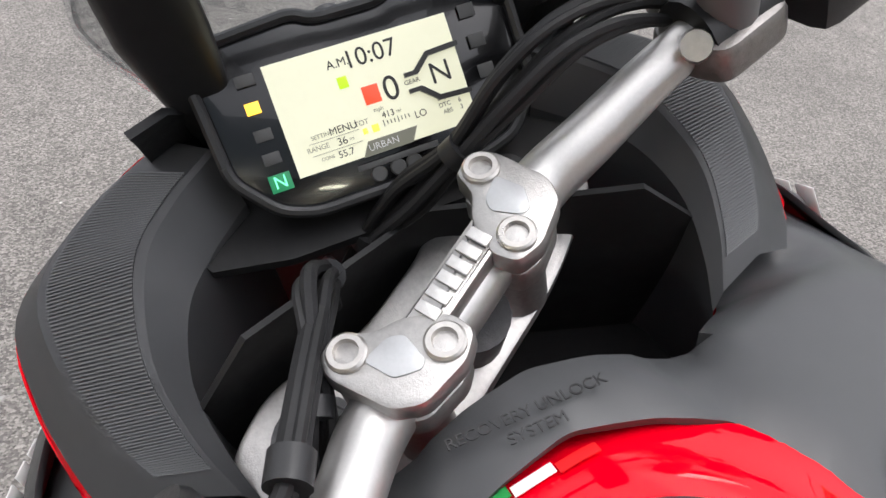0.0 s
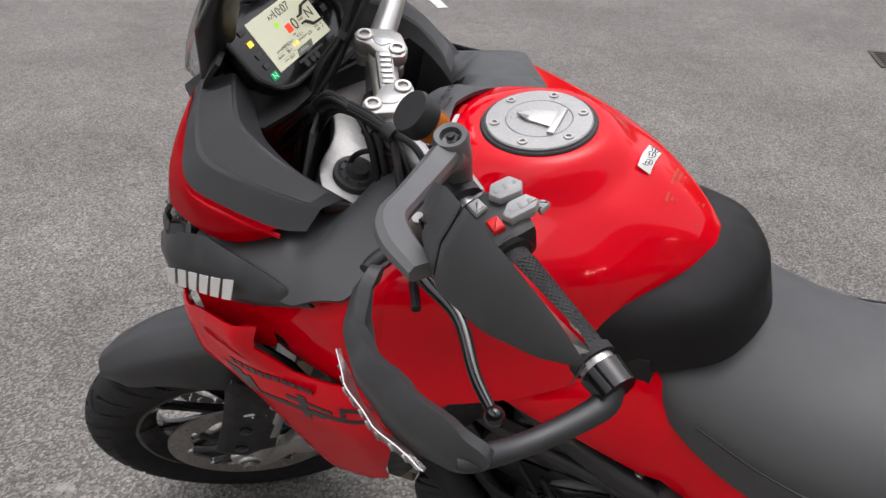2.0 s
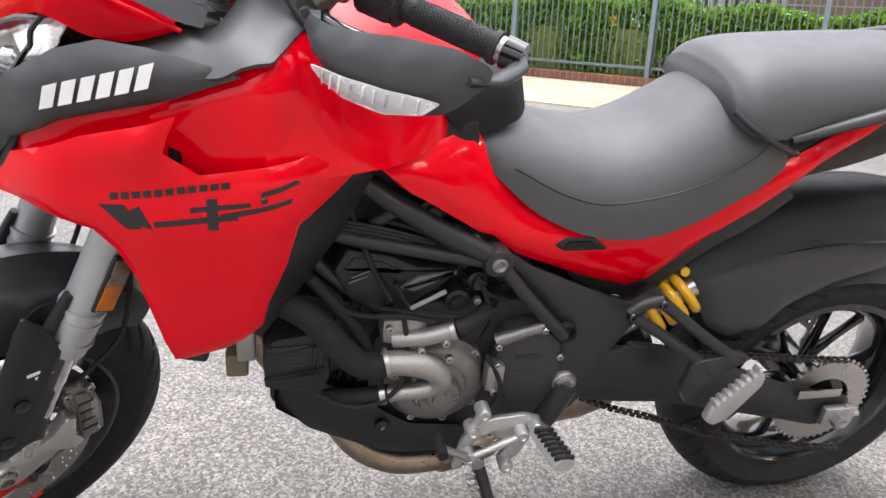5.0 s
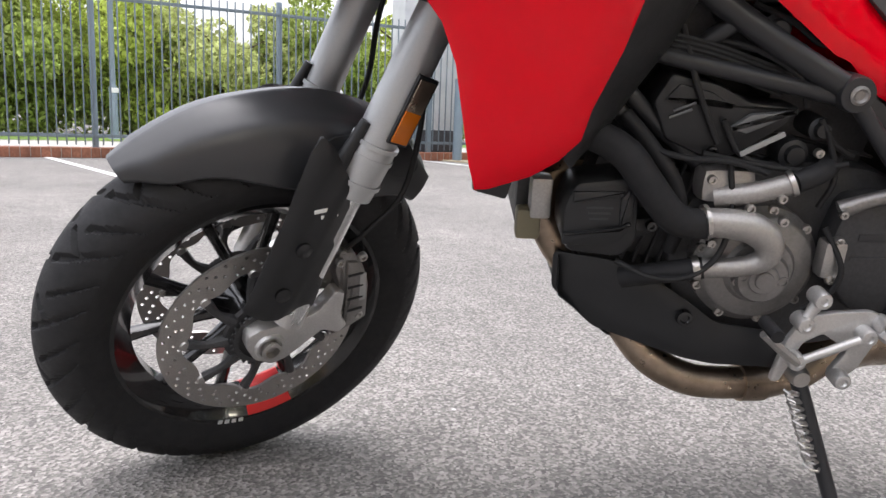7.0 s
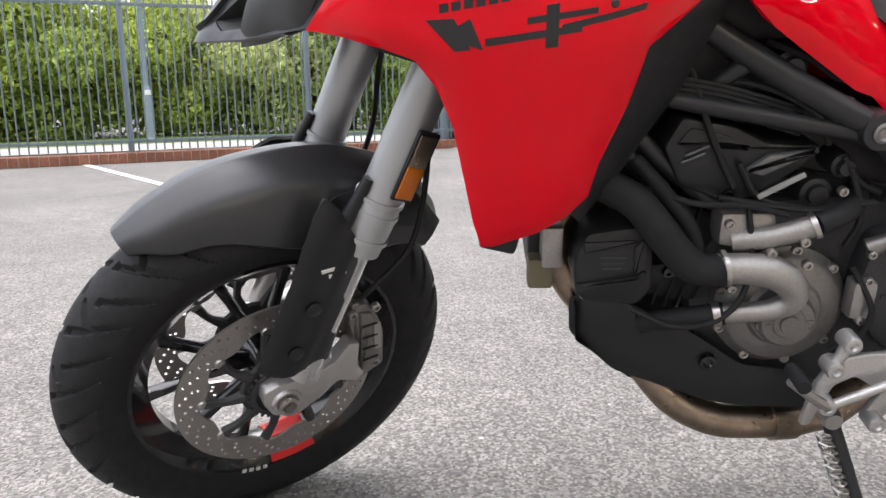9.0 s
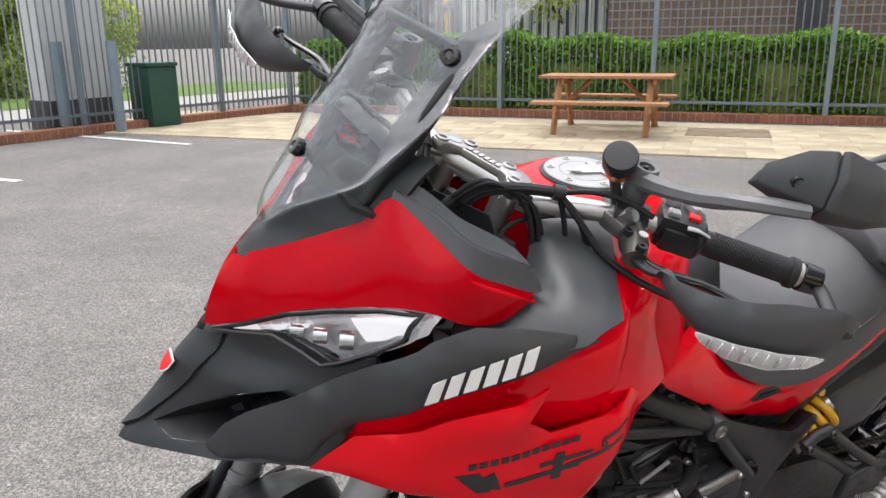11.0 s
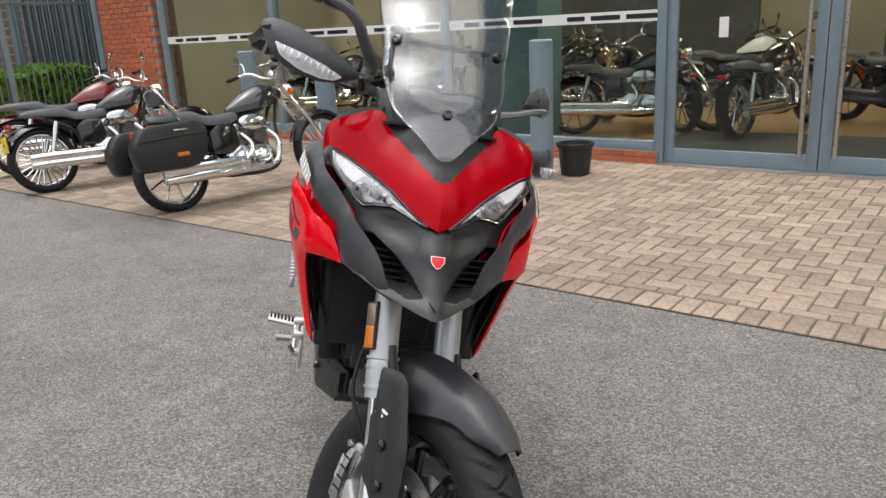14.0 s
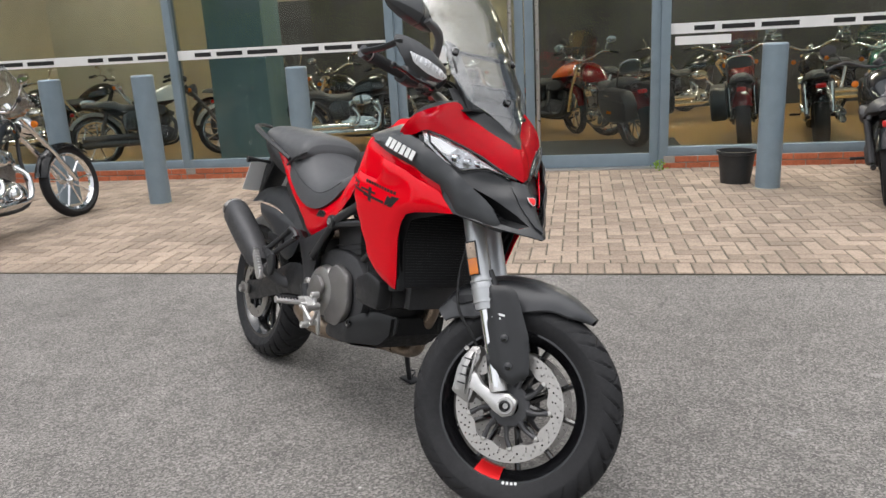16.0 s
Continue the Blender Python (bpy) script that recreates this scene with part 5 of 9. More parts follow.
# badge
bm = prism([(-0.013, 0.009), (0.013, 0.009), (0.012, -0.002), (0.006, -0.011), (0, -0.015), (-0.006, -0.011), (-0.012, -0.002)], 0.003, Matrix.Translation((nose_x(0, 0.935) + 0.0185, 0, 0.937)) @ Matrix.Rotation(radians(-37), 4, "Y") @ FRONTAL, 0.0008)
badge = part("badge", fix(bm), red_tape, bike, "small red shield badge with white rim")
bm = prism([(-0.0148, 0.0105), (0.0148, 0.0105), (0.0138, -0.003), (0.007, -0.0125), (0, -0.017), (-0.007, -0.0125), (-0.0138, -0.003)], 0.002, Matrix.Translation((nose_x(0, 0.935) + 0.018, 0, 0.937)) @ Matrix.Rotation(radians(-37), 4, "Y") @ FRONTAL, 0.0005)
part("badge_rim", fix(bm), white_print, badge)
def spline_2(ol_):
    out = []
    for a_, b_ in zip(ol_, ol_[1:] + ol_[:1]):
        out += [(a_[0] + (b_[0] - a_[0]) * k / 4, a_[1] + (b_[1] - a_[1]) * k / 4) for k in range(4)]
    return out + out[:1]


# headlights
lamp_half = [(0.022, 0.990), (0.058, 1.012), (0.10, 1.043), (0.14, 1.064), (0.19, 1.087), (0.226, 1.096), (0.222, 1.066), (0.195, 1.036), (0.165, 1.008), (0.148, 0.997), (0.125, 1.004), (0.09, 1.011), (0.048, 0.997)]
for sd in SIDES:
    ol = [(y * sd, z) for y, z in lamp_half]
    bm = shell(ol, lambda y, z: nose_x(y, z) + 0.012, 0.002, 0.010, 1, (), 0.014)
    hl = part("headlight", fix(moved(bm, FRONTAL)), clear_lens, bike, "clear headlight with bright reflectors", 60)
    bm = shell(ol, lambda y, z: nose_x(y, z) - 0.016 + 0.004 * math.sin(y * 150 + z * 60), 0.002, 0.012, 1)
    part("reflector_bowl", fix(moved(bm, FRONTAL)), lamp_silver, hl)
    for y, z, r in ((0.150, 1.030, 0.0125), (0.122, 1.023, 0.0105), (0.097, 1.019, 0.0085)):
        m = Matrix.Translation((nose_x(y, z) - 0.002, y * sd, z)) @ Matrix.Rotation(radians(-90), 4, "Z") @ Matrix.Rotation(radians(-25 * sd), 4, "Z")
        part("projector", turned([(r * 0.2, -0.012), (r * 0.7, -0.008), (r * 0.95, 0.002), (r * 1.0, 0.002), (r * 1.0, -0.014)], 20, m), chrome, hl)
        bm2 = bmesh.new()
        bmesh.ops.create_uvsphere(bm2, u_segments=16, v_segments=10, radius=r * 0.62)
        part("projector_lens", moved(bm2, Matrix.Translation((nose_x(y, z) + 0.001, y * sd, z))), clear_lens, hl)
    rim_pts = [Vector((nose_x(y, z) + 0.0115, y, z)) for y, z in spline_2(ol)]
    part("lamp_frame", tube(rim_pts, 0.0034, 8, 1), gloss_black, hl, "gloss black lamp surround")
    strip = [(0.03, 0.996), (0.058, 1.007), (0.11, 1.030), (0.11, 1.026), (0.06, 1.002), (0.034, 0.992)]
    bm = shell([(y * sd, z) for y, z in strip], lambda y, z: nose_x(y, z) - 0.004, 0.004, 0.012, 1)
    part("light_guide", fix(moved(bm, FRONTAL)), running_white, hl)
    outer = [(0.150, 1.056), (0.190, 1.077), (0.214, 1.086), (0.212, 1.070), (0.190, 1.046), (0.172, 1.036)]
    bm = shell([(y * sd, z) for y, z in outer], lambda y, z: nose_x(y, z) - 0.006, 0.004, 0.010, 1)
    part("running_light", fix(moved(bm, FRONTAL)), running_white, hl, "lit white running light")
    # black surround behind the lamp
    sur = [(0.0, 0.975), (0.06, 1.0), (0.11, 1.032), (0.165, 1.056), (0.225, 1.088), (0.225, 1.06), (0.20, 1.02), (0.15, 0.985), (0.1, 0.985)]
    bm = shell([(y * sd, z) for y, z in sur], lambda y, z: nose_x(y, z) - 0.04, 0.003, 0.016, 1)
    part("lamp_housing", fix(moved(bm, FRONTAL)), gloss_black, hl)


def screen_x(y, z):
    """The windscreen's sheet: leaning back and wrapped round."""
    c = lerp(z, (1.12, 1.21, 1.345, 1.45, 1.62), (1.488, 1.438, 1.350, 1.275, 1.14))
    return c - 3.4 * y * y


scr_half = [(0, 1.118), (0.02, 1.126), (0.05, 1.155), (0.09, 1.185), (0.112, 1.205), (0.130, 1.25), (0.138, 1.29), (0.134, 1.315), (0.142, 1.36), (0.155, 1.44), (0.158, 1.52), (0.135, 1.59), (0.07, 1.625), (0, 1.632)]
bm = bmesh.new()
rim_line = spline([(y, 0, z) for y, z in scr_half], 4)
skin(bm, [[Vector((screen_x(p.x * u, p.z), p.x * u, p.z)) for u in [k / 12 - 1 for k in range(25)]] for p in rim_line[1:-1]], closed_ring=False, caps=False)
bmesh.ops.solidify(bm, geom=bm.faces[:], thickness=0.004)
windscreen = part("windscreen", fix(bm), screen_glass, bike, "clear smoked windscreen", 60)
edge = both(scr_half)
bm = tube([(screen_x(y, z) - 0.002, y, z) for y, z in edge] + [(screen_x(0, 1.118) - 0.002, 0, 1.118)], 0.0022, 6, 2)
part("screen_edge", bm, clear_lens, windscreen)
for y, z in ((0.0, 1.21), (0.116, 1.343), (-0.116, 1.343)):
    n = Vector((1, 6.8 * y, 0.7)).normalized()
    m = Matrix.Translation((screen_x(y, z) + 0.002, y, z)) @ Vector((0, 1, 0)).rotation_difference(n).to_matrix().to_4x4()
    part("screen_screw", turned([(0, 0.004), (0.004, 0.004), (0.006, 0.006), (0.0105, 0.005), (0.0115, 0), (0.0115, -0.004), (0.007, -0.014), (0, -0.014)], 18, m), gloss_black, windscreen)
# supports behind the screen
for sd in SIDES:
    post = bmesh.new()
    rings = []
    for q, (x, y, z, a, b) in enumerate(((1.380, 0.092, 1.180, 0.020, 0.014), (1.360, 0.097, 1.215, 0.026, 0.018), (1.335, 0.104, 1.27, 0.031, 0.024), (1.30, 0.106, 1.32, 0.030, 0.022), (1.268, 0.106, 1.365, 0.024, 0.018))):
        rings.append([Vector((x + a * (abs(math.cos(t)) ** 0.6) * (1 if math.cos(t) > 0 else -1) * 0.8, (y + b * (abs(math.sin(t)) ** 0.6) * (1 if math.sin(t) > 0 else -1)) * sd, z - a * 0.5 * math.cos(t))) for t in [k * math.tau / 20 for k in range(20)]])
    skin(post, rings)
    part("screen_support", fix(post), black_plastic, bike, "black plastic windscreen support", 50)
bm = block((0.012, 0.2, 0.014), (1.29, 0, 1.345), 0.005)
part("screen_bridge", bm, black_plastic, bike)
inner_half = [(0, 1.11), (0.11, 1.16), (0.10, 1.195), (0.06, 1.205), (0, 1.205)]
bm = shell(both(inner_half), lambda y, z: screen_x(y, z) - 0.055, 0.004, 0.02, 1)
part("screen_mount", fix(moved(bm, FRONTAL)), deep_black, bike, "dark plastic mount behind the screen")

# -- side panels --
beak_panel = [(1.560, 0.905), (1.520, 0.942), (1.482, 0.978), (1.416, 1.032), (1.360, 1.066), (1.31, 1.080), (1.26, 1.076), (1.20, 1.063), (1.160, 1.050), (1.189, 1.040), (1.233, 1.023), (1.30, 1.005),
              (1.363, 0.987), (1.429, 0.948), (1.455, 0.915), (1.478, 0.876), (1.53, 0.852), (1.585, 0.838), (1.578, 0.87)]
tank_side = [(1.09, 1.070), (1.125, 1.066), (1.187, 1.040), (1.231, 1.019), (1.30, 1.001), (1.363, 0.983), (1.427, 0.944), (1.448, 0.918), (1.438, 0.895), (1.32, 0.92), (1.2, 0.90), (1.03, 0.92), (0.995, 0.915), (0.985, 0.96), (1.0, 1.01), (1.04, 1.045), (1.075, 1.062)]
fair = [(1.476, 0.872), (1.445, 0.912), (1.432, 0.932), (1.34, 0.976), (1.232, 1.010), (1.243, 0.985), (1.250, 0.964), (1.212, 0.934), (1.12, 0.950), (1.03, 0.957), (1.008, 0.928), (1.05, 0.895), (1.097, 0.862), (1.113, 0.797), (1.138, 0.725), (1.146, 0.682), (1.17, 0.652), (1.202, 0.628), (1.255, 0.606), (1.272, 0.604),
        (1.282, 0.64), (1.304, 0.77), (1.322, 0.818), (1.345, 0.848), (1.38, 0.860), (1.43, 0.868)]
tail_panel = [(0.988, 0.911), (0.927, 0.923), (0.863, 0.937), (0.835, 0.934), (0.803, 0.876), (0.762, 0.831), (0.714, 0.803), (0.665, 0.781), (0.615, 0.771), (0.566, 0.769), (0.475, 0.794), (0.388, 0.836), (0.303, 0.886), (0.20, 0.937), (0.08, 1.00), (0.06, 0.995), (0.16, 0.925), (0.238, 0.88), (0.287, 0.838),
              (0.336, 0.80), (0.413, 0.752), (0.449, 0.716), (0.499, 0.662), (0.535, 0.648), (0.60, 0.667), (0.636, 0.682), (0.758, 0.74), (0.803, 0.78), (0.827, 0.789), (0.897, 0.837), (0.942, 0.868)]
fair_edge = [(1.012, 0.932), (0.982, 0.907), (1.003, 0.862), (1.030, 0.802), (1.068, 0.742), (1.108, 0.682), (1.150, 0.638), (1.162, 0.652), (1.152, 0.69), (1.142, 0.728), (1.120, 0.80), (1.103, 0.866), (1.052, 0.90)]


def tank_depth(x, z):
    d = side_y(x, z) - 0.016
    return d - 0.03 * max(0.0, (x - 1.15) / 0.2) * max(0.0, 1 - (z - 0.9) / 0.1) if x > 1.15 else d


def fair_depth(x, z):
    d = side_y(x, z)
    lip = max(0.0, 1 - abs(x - 1.27) / 0.15) * max(0.0, min(1.0, (z - 0.925) / 0.05))
    return d + 0.010 * max(0.0, min(1.0, (x - 1.0) / 0.1)) + 0.018 * lip


def edge_depth(x, z):
    rim_x = lerp(z, (0.65, 0.725, 0.80, 0.862, 0.92), (1.155, 1.143, 1.119, 1.102, 1.02))
    return side_y(max(x, rim_x), z) - 0.008 - 0.9 * max(0.0, rim_x - x)


for sd in SIDES:
    bp = side_shell("beak_side_panel", beak_panel, trim_grey, sd, 0.006, label="matt anthracite side panel with pale lettering", bulge=0.012, cell=0.016)
    side_shell("tank_side_panel", tank_side, red_paint, sd, depth=tank_depth, label="glossy red tank side panel", bulge=0.012)
    fp = side_shell("side_fairing", fair, red_paint, sd, depth=fair_depth, label="glossy red side fairing with black graphics", bulge=0.010)
    side_shell("tail_panel", tail_panel, red_paint, sd, label="glossy red tail side panel", bulge=0.010)
    under = [(0.66, 0.695), (0.60, 0.669), (0.535, 0.650), (0.499, 0.664), (0.449, 0.718), (0.413, 0.754), (0.336, 0.802), (0.287, 0.838), (0.272, 0.818), (0.32, 0.778), (0.395, 0.728), (0.435, 0.69), (0.480, 0.636), (0.53, 0.620), (0.59, 0.642), (0.64, 0.668)]
    side_shell("tail_under_panel", under, black_plastic, sd, -0.006, label="matt black strip under the tail panel")
    side_shell("fairing_edge", fair_edge, black_plastic, sd, depth=edge_depth, label="black inner edge of the fairing", cell=0.014)
    # black pocket behind the fairing's notch
    pocket = rounded([(1.268, 0.972), (1.268, 0.938), (1.206, 0.922), (1.180, 0.935), (1.232, 0.957)], 0.004)
    side_shell("air_slot", pocket, deep_black, sd, 0.003, depth=tank_depth, label="dark air slot")
    backing = rounded([(1.50, 0.905), (1.45, 0.985), (1.40, 1.02), (1.30, 1.03), (1.24, 1.03), (1.25, 0.93), (1.36, 0.885), (1.44, 0.875), (1.49, 0.875)], 0.012)
    side_shell("fairing_backing", backing, red_paint, sd, -0.018, label="glossy red inner side of the fairing", cell=0.02)
    # added black filler: closes the gap and gives its shade by colour
    backing = rounded([(1.47, 0.88), (1.25, 0.88), (1.20, 0.70), (1.262, 0.64), (1.28, 0.75), (1.32, 0.83), (1.40, 0.853)], 0.015)
    side_shell("fairing_backing", backing, deep_black, sd, -0.035, label="black filler sheet added behind the fairing for the dark gap", cell=0.025)
    # lettering on the side panel: six plain slanted bars
    for k in range(6):
        kk = k if sd > 0 else 5 - k
        t = (kk + 0.5) / 6
        x, z = 1.375 - 0.124 * t, 1.019 + 0.036 * t
        w = 0.0075
        sl = 0.004 if sd > 0 else -0.004
        mark = [(x - w - sl, z + 0.0155), (x + w - sl, z + 0.011), (x + w + sl, z - 0.016), (x - w + sl, z - 0.0115)]
        part("panel_mark", shell(mark, lambda a_, b_: side_y(a_, b_) + 0.0165, 0.0012, 0.02, sd), white_print, bp)
    # black graphics on the fairing
    for mark in ([(1.33, 0.892), (1.30, 0.894), (1.283, 0.862), (1.30, 0.860)], [(1.315, 0.876), (1.283, 0.894), (1.27, 0.862)], [(1.268, 0.874), (1.17, 0.888), (1.17, 0.881), (1.268, 0.866)], [(1.225, 0.895), (1.155, 0.905), (1.155, 0.899), (1.225, 0.888)],
                 [(1.206, 0.907), (1.193, 0.909), (1.193, 0.866), (1.206, 0.864)], [(1.19, 0.888), (1.105, 0.908), (1.107, 0.901), (1.19, 0.881)], [(1.142, 0.912), (1.095, 0.925), (1.10, 0.930), (1.142, 0.919)]):
        part("fairing_mark", shell(mark, lambda a_, b_: fair_depth(a_, b_) + 0.0008, 0.0008, 0.02, sd), black_print, fp)
    for k in range(11):
        x = 1.315 - k * 0.0128
        z = 0.902 + k * 0.0022
        part("fairing_mark", shell([(x, z + 0.006), (x - 0.0095, z + 0.0075), (x - 0.0095, z - 0.0015), (x, z - 0.003)], lambda a_, b_: fair_depth(a_, b_) + 0.0008, 0.0008, 0.02, sd), black_print, fp)
    part("fairing_clip", turned([(0, 0.002), (0.003, 0.002), (0.0045, 0)], 12, Matrix.Translation((1.139, (fair_depth(1.139, 0.908) + 0.001) * sd, 0.908)) @ (Matrix.Rotation(math.pi, 4, "X") if sd < 0 else Matrix())), black_print, fp)
    # side slot of the tail panel
    slot = [(0.700, 0.757), (0.682, 0.768), (0.628, 0.763), (0.595, 0.735), (0.68, 0.742)]
    sl = side_shell("tail_slot", rounded(slot, 0.006), black_plastic, sd, 0.003, label="small black slot trim", cell=0.01, bulge=0.003)
    side_shell("slot_hole", rounded([(0.684, 0.753), (0.675, 0.761), (0.634, 0.757), (0.622, 0.744)], 0.003), deep_black, sd, 0.0045, sl, cell=0.01, bulge=0)

# -- cockpit trim beside the dash --
trim_edge = trim_out + [(1.203, 0.206, 1.086)]
trim_bevel = [(1.366, 0.126, 1.199), (1.338, 0.176, 1.187), (1.309, 0.213, 1.165), (1.263, 0.211, 1.141), (1.222, 0.195, 1.116), (1.198, 0.178, 1.098)]
trim_ridge = [(1.336, 0.102, 1.200), (1.318, 0.132, 1.188), (1.297, 0.156, 1.171), (1.250, 0.167, 1.145), (1.214, 0.160, 1.116), (1.189, 0.147, 1.090)]
trim_well = [(1.326, 0.094, 1.162), (1.303, 0.122, 1.151), (1.278, 0.142, 1.141), (1.243, 0.152, 1.122), (1.211, 0.147, 1.100), (1.186, 0.138, 1.078)]
trim_deep = [(1.36, 0.085, 0.96), (1.32, 0.118, 0.95), (1.285, 0.138, 0.94), (1.245, 0.150, 0.94), (1.212, 0.148, 0.95), (1.184, 0.140, 0.98)]
for sd in SIDES:
    lines = [[Vector((p.x, p.y * sd, p.z)) for p in spline(l, 5)] for l in (trim_edge, trim_bevel, trim_ridge, trim_well, trim_deep)]
    bm = bmesh.new()
    rings = []
    for i in range(len(lines[0])):
        pts = [l[i] for l in lines]
        row = [pts[0]]
        for a, b in zip(pts, pts[1:]):
            row += [a.lerp(b, 0.06), a.lerp(b, 0.5), a.lerp(b, 0.94)]
        rings.append(row + [pts[-1]])
    skin(bm, rings, closed_ring=False, caps=False)
    bmesh.ops.solidify(bm, geom=bm.faces[:], thickness=0.003)
    part("cockpit_trim", fix(bm), trim_grey_lit, bike, "dark grey ribbed cockpit trim", 18)
    # fine ribs on the upper face
    bm = bmesh.new()
    n = len(lines[0]) - 1
    for i in range(96):
        u = 0.1 + 0.8 * i / 95
        j = min(int(u * n), n - 1)
        fr_ = u * n - j
        p = lines[1][j].lerp(lines[1][j + 1], fr_)
        q = lines[2][j].lerp(lines[2][j + 1], fr_)
        up_ = Vector((0, 0, 0.0008))
        tube([p.lerp(q, 0.08) + up_, p.lerp(q, 0.92) + up_], 0.0006, 4, 1, bm)
    part("trim_ribbing", bm, trim_grey_lit, bike)
    # red lip between trim and cowl
    lip = [Vector((x, (y + 0.001) * sd, z - 0.010)) for x, y, z in trim_out]
    part("cowl_rim", tube(lip, 0.0030, 10, 5), red_paint, cowl)
# black sheets added for the shade under the dash and round the steering head
bm = fix(moved(shell([(-0.19, 0.86), (0.19, 0.86), (0.19, 1.08), (0.12, 1.15), (-0.12, 1.15), (-0.19, 1.08)], lambda y, z: 1.36 - 0.3 * (z - 0.9) - 0.4 * abs(y), 0.004, 0.03, 1), FRONTAL))
part("inner_shield", bm, deep_black, bike, "black sheet added behind the headlight for the shade there")

tray = [(1.285, 0.0), (1.285, 0.08), (1.295, 0.125), (1.35, 0.155), (1.41, 0.11), (1.41, 0.0)]
part("dash_tray", plan_shell(tray + [(x, -y) for x, y in reversed(tray[1:-1])], lambda x, y: 1.15 + 0.25 * (x - 1.30), 0.006, 0.02), deep_black, bike, "black sheet added under the dash for the shade there")

floor_ = [(1.15, 0.0), (1.16, 0.12), (1.20, 0.15), (1.34, 0.145), (1.43, 0.10), (1.44, 0.0)]
part("well_floor", plan_shell(floor_ + [(x, -y) for x, y in reversed(floor_[1:-1])], lambda x, y: 0.985 + 0.3 * max(0.0, x - 1.3), 0.006, 0.03), deep_black, bike, "black sheet added low in the steering well for its shade")

# -- dash --
dn = Vector((-0.83, 0, 0.56)).normalized()
du = Vector((0.56, 0, 0.83)).normalized()
DASH = Matrix.Translation((1.3234, 0.006, 1.2091)) @ Matrix(((0, du.x, dn.x, 0), (-1, 0, 0, 0), (0, du.z, dn.z, 0), (0, 0, 0, 1)))   # x to the right as the rider sees it, y up, z to the rider
FACE = Matrix(((1, 0, 0, 0), (0, 0, 1, 0), (0, 1, 0, 0), (0, 0, 0, 1)))
case = rounded([(-0.092, -0.022), (-0.072, -0.046), (-0.052, -0.053), (0.052, -0.053), (0.075, -0.046), (0.095, -0.02), (0.095, 0.035), (0.080, 0.052), (0.03, 0.056), (0.02, 0.050), (-0.02, 0.050), (-0.03, 0.056), (-0.082, 0.052), (-0.095, 0.035)], 0.008)
dash = part("dashboard", fix(prism(case, 0.026, DASH @ FACE @ Matrix.Translation((0, -0.026, 0)), 0.004)), gloss_black, bike, "colour display dashboard in a glossy black case", 35)
rim = bmesh.new()
tube([DASH @ Vector((x, z, 0.001)) for x, z in case + case[:1]], 0.0035, 8, 1, rim)
part("dash_rim", rim, black_plastic, dash)
lcd = material("lcd_glow", (0.5, 0.5, 0.4), 0.25, emit=(0.80, 0.80, 0.55), emit_strength=0.42, coat=0.5, grain=0.02)
part("display", block((0.1105, 0.0645, 0.001), (-0.0005, 0.0003, 0.0008), 0, DASH), lcd, dash, "lit pale yellow display")
ink = material("lcd_ink", (0.02, 0.02, 0.02), 0.4)
ink_soft = material("lcd_soft", (0.22, 0.22, 0.17), 0.4)
amber_glow = material("amber_glow", (0.6, 0.3, 0.02), 0.3, emit=(1.0, 0.55, 0.05), emit_strength=1.6)
green_glow = material("green_glow", (0.1, 0.5, 0.2), 0.3, emit=(0.15, 0.9, 0.45), emit_strength=1.2)
lime_glow = material("lime_glow", (0.3, 0.6, 0.0), 0.3, emit=(0.38, 0.75, 0.02), emit_strength=0.7)
red_glow = material("red_glow", (0.8, 0.05, 0.02), 0.3, emit=(0.95, 0.06, 0.02), emit_strength=0.7)
dim_icon = material("dim_icon", (0.06, 0.06, 0.06), 0.4)


def print_on(text, x, y, size, mat=ink, align="CENTER", z=0.0016):
    ob = lettering(text, size, DASH @ Matrix.Translation((x, y, z)), mat, dash, "print", 0.0001, align)
    return ob


def tile(name, x, y, w, h, mat, z=0.0015, tilt=0.0):
    return part(name, block((w, h, 0.0008), (0, 0, 0), 0.0003, DASH @ Matrix.Translation((x, y, z)) @ Matrix.Rotation(radians(tilt), 4, "Z")), mat, dash)


print_on("A.M.", -0.0145, 0.0225, 0.007)
print_on("10:07", 0.005, 0.0222, 0.0145)
tile("lime_sign", -0.015, 0.0115, 0.0058, 0.0066, lime_glow)
tile("red_sign", -0.0015, 0.0005, 0.0098, 0.0105, red_glow)
print_on("0", 0.0105, 0.000, 0.020)
print_on("mph", -0.0005, -0.0085, 0.0034, ink_soft)
print_on("GEAR", 0.0235, 0.0005, 0.0038)
print_on("N", 0.0415, 0.0005, 0.0175)
for sg in (1, -1):
    p = [(0.020, 0.006 * sg), (0.026, 0.006 * sg), (0.036, 0.0145 * sg), (0.056, 0.0155 * sg), (0.056, 0.0125 * sg), (0.037, 0.0115 * sg), (0.028, 0.0035 * sg), (0.020, 0.0035 * sg)]
    part("gear_frame", fix(prism(p if sg > 0 else list(reversed(p)), 0.003, DASH @ FACE @ Matrix.Translation((0, 0.001, 0)), 0)), ink, dash)
print_on("413", 0.004, -0.0128, 0.0052)
print_on("mi", 0.0105, -0.0128, 0.003, ink_soft)
print_on("TOT", -0.0125, -0.0132, 0.0042, ink_soft)
print_on("MENU", -0.0235, -0.0128, 0.006)
print_on("SETTING", -0.036, -0.0130, 0.0034, ink_soft)
print_on("RANGE", -0.0405, -0.0192, 0.0040, ink_soft)
print_on("36", -0.0262, -0.0195, 0.0062)
print_on("mi", -0.0205, -0.0195, 0.003, ink_soft)
print_on("55.7", -0.0262, -0.0265, 0.0056)
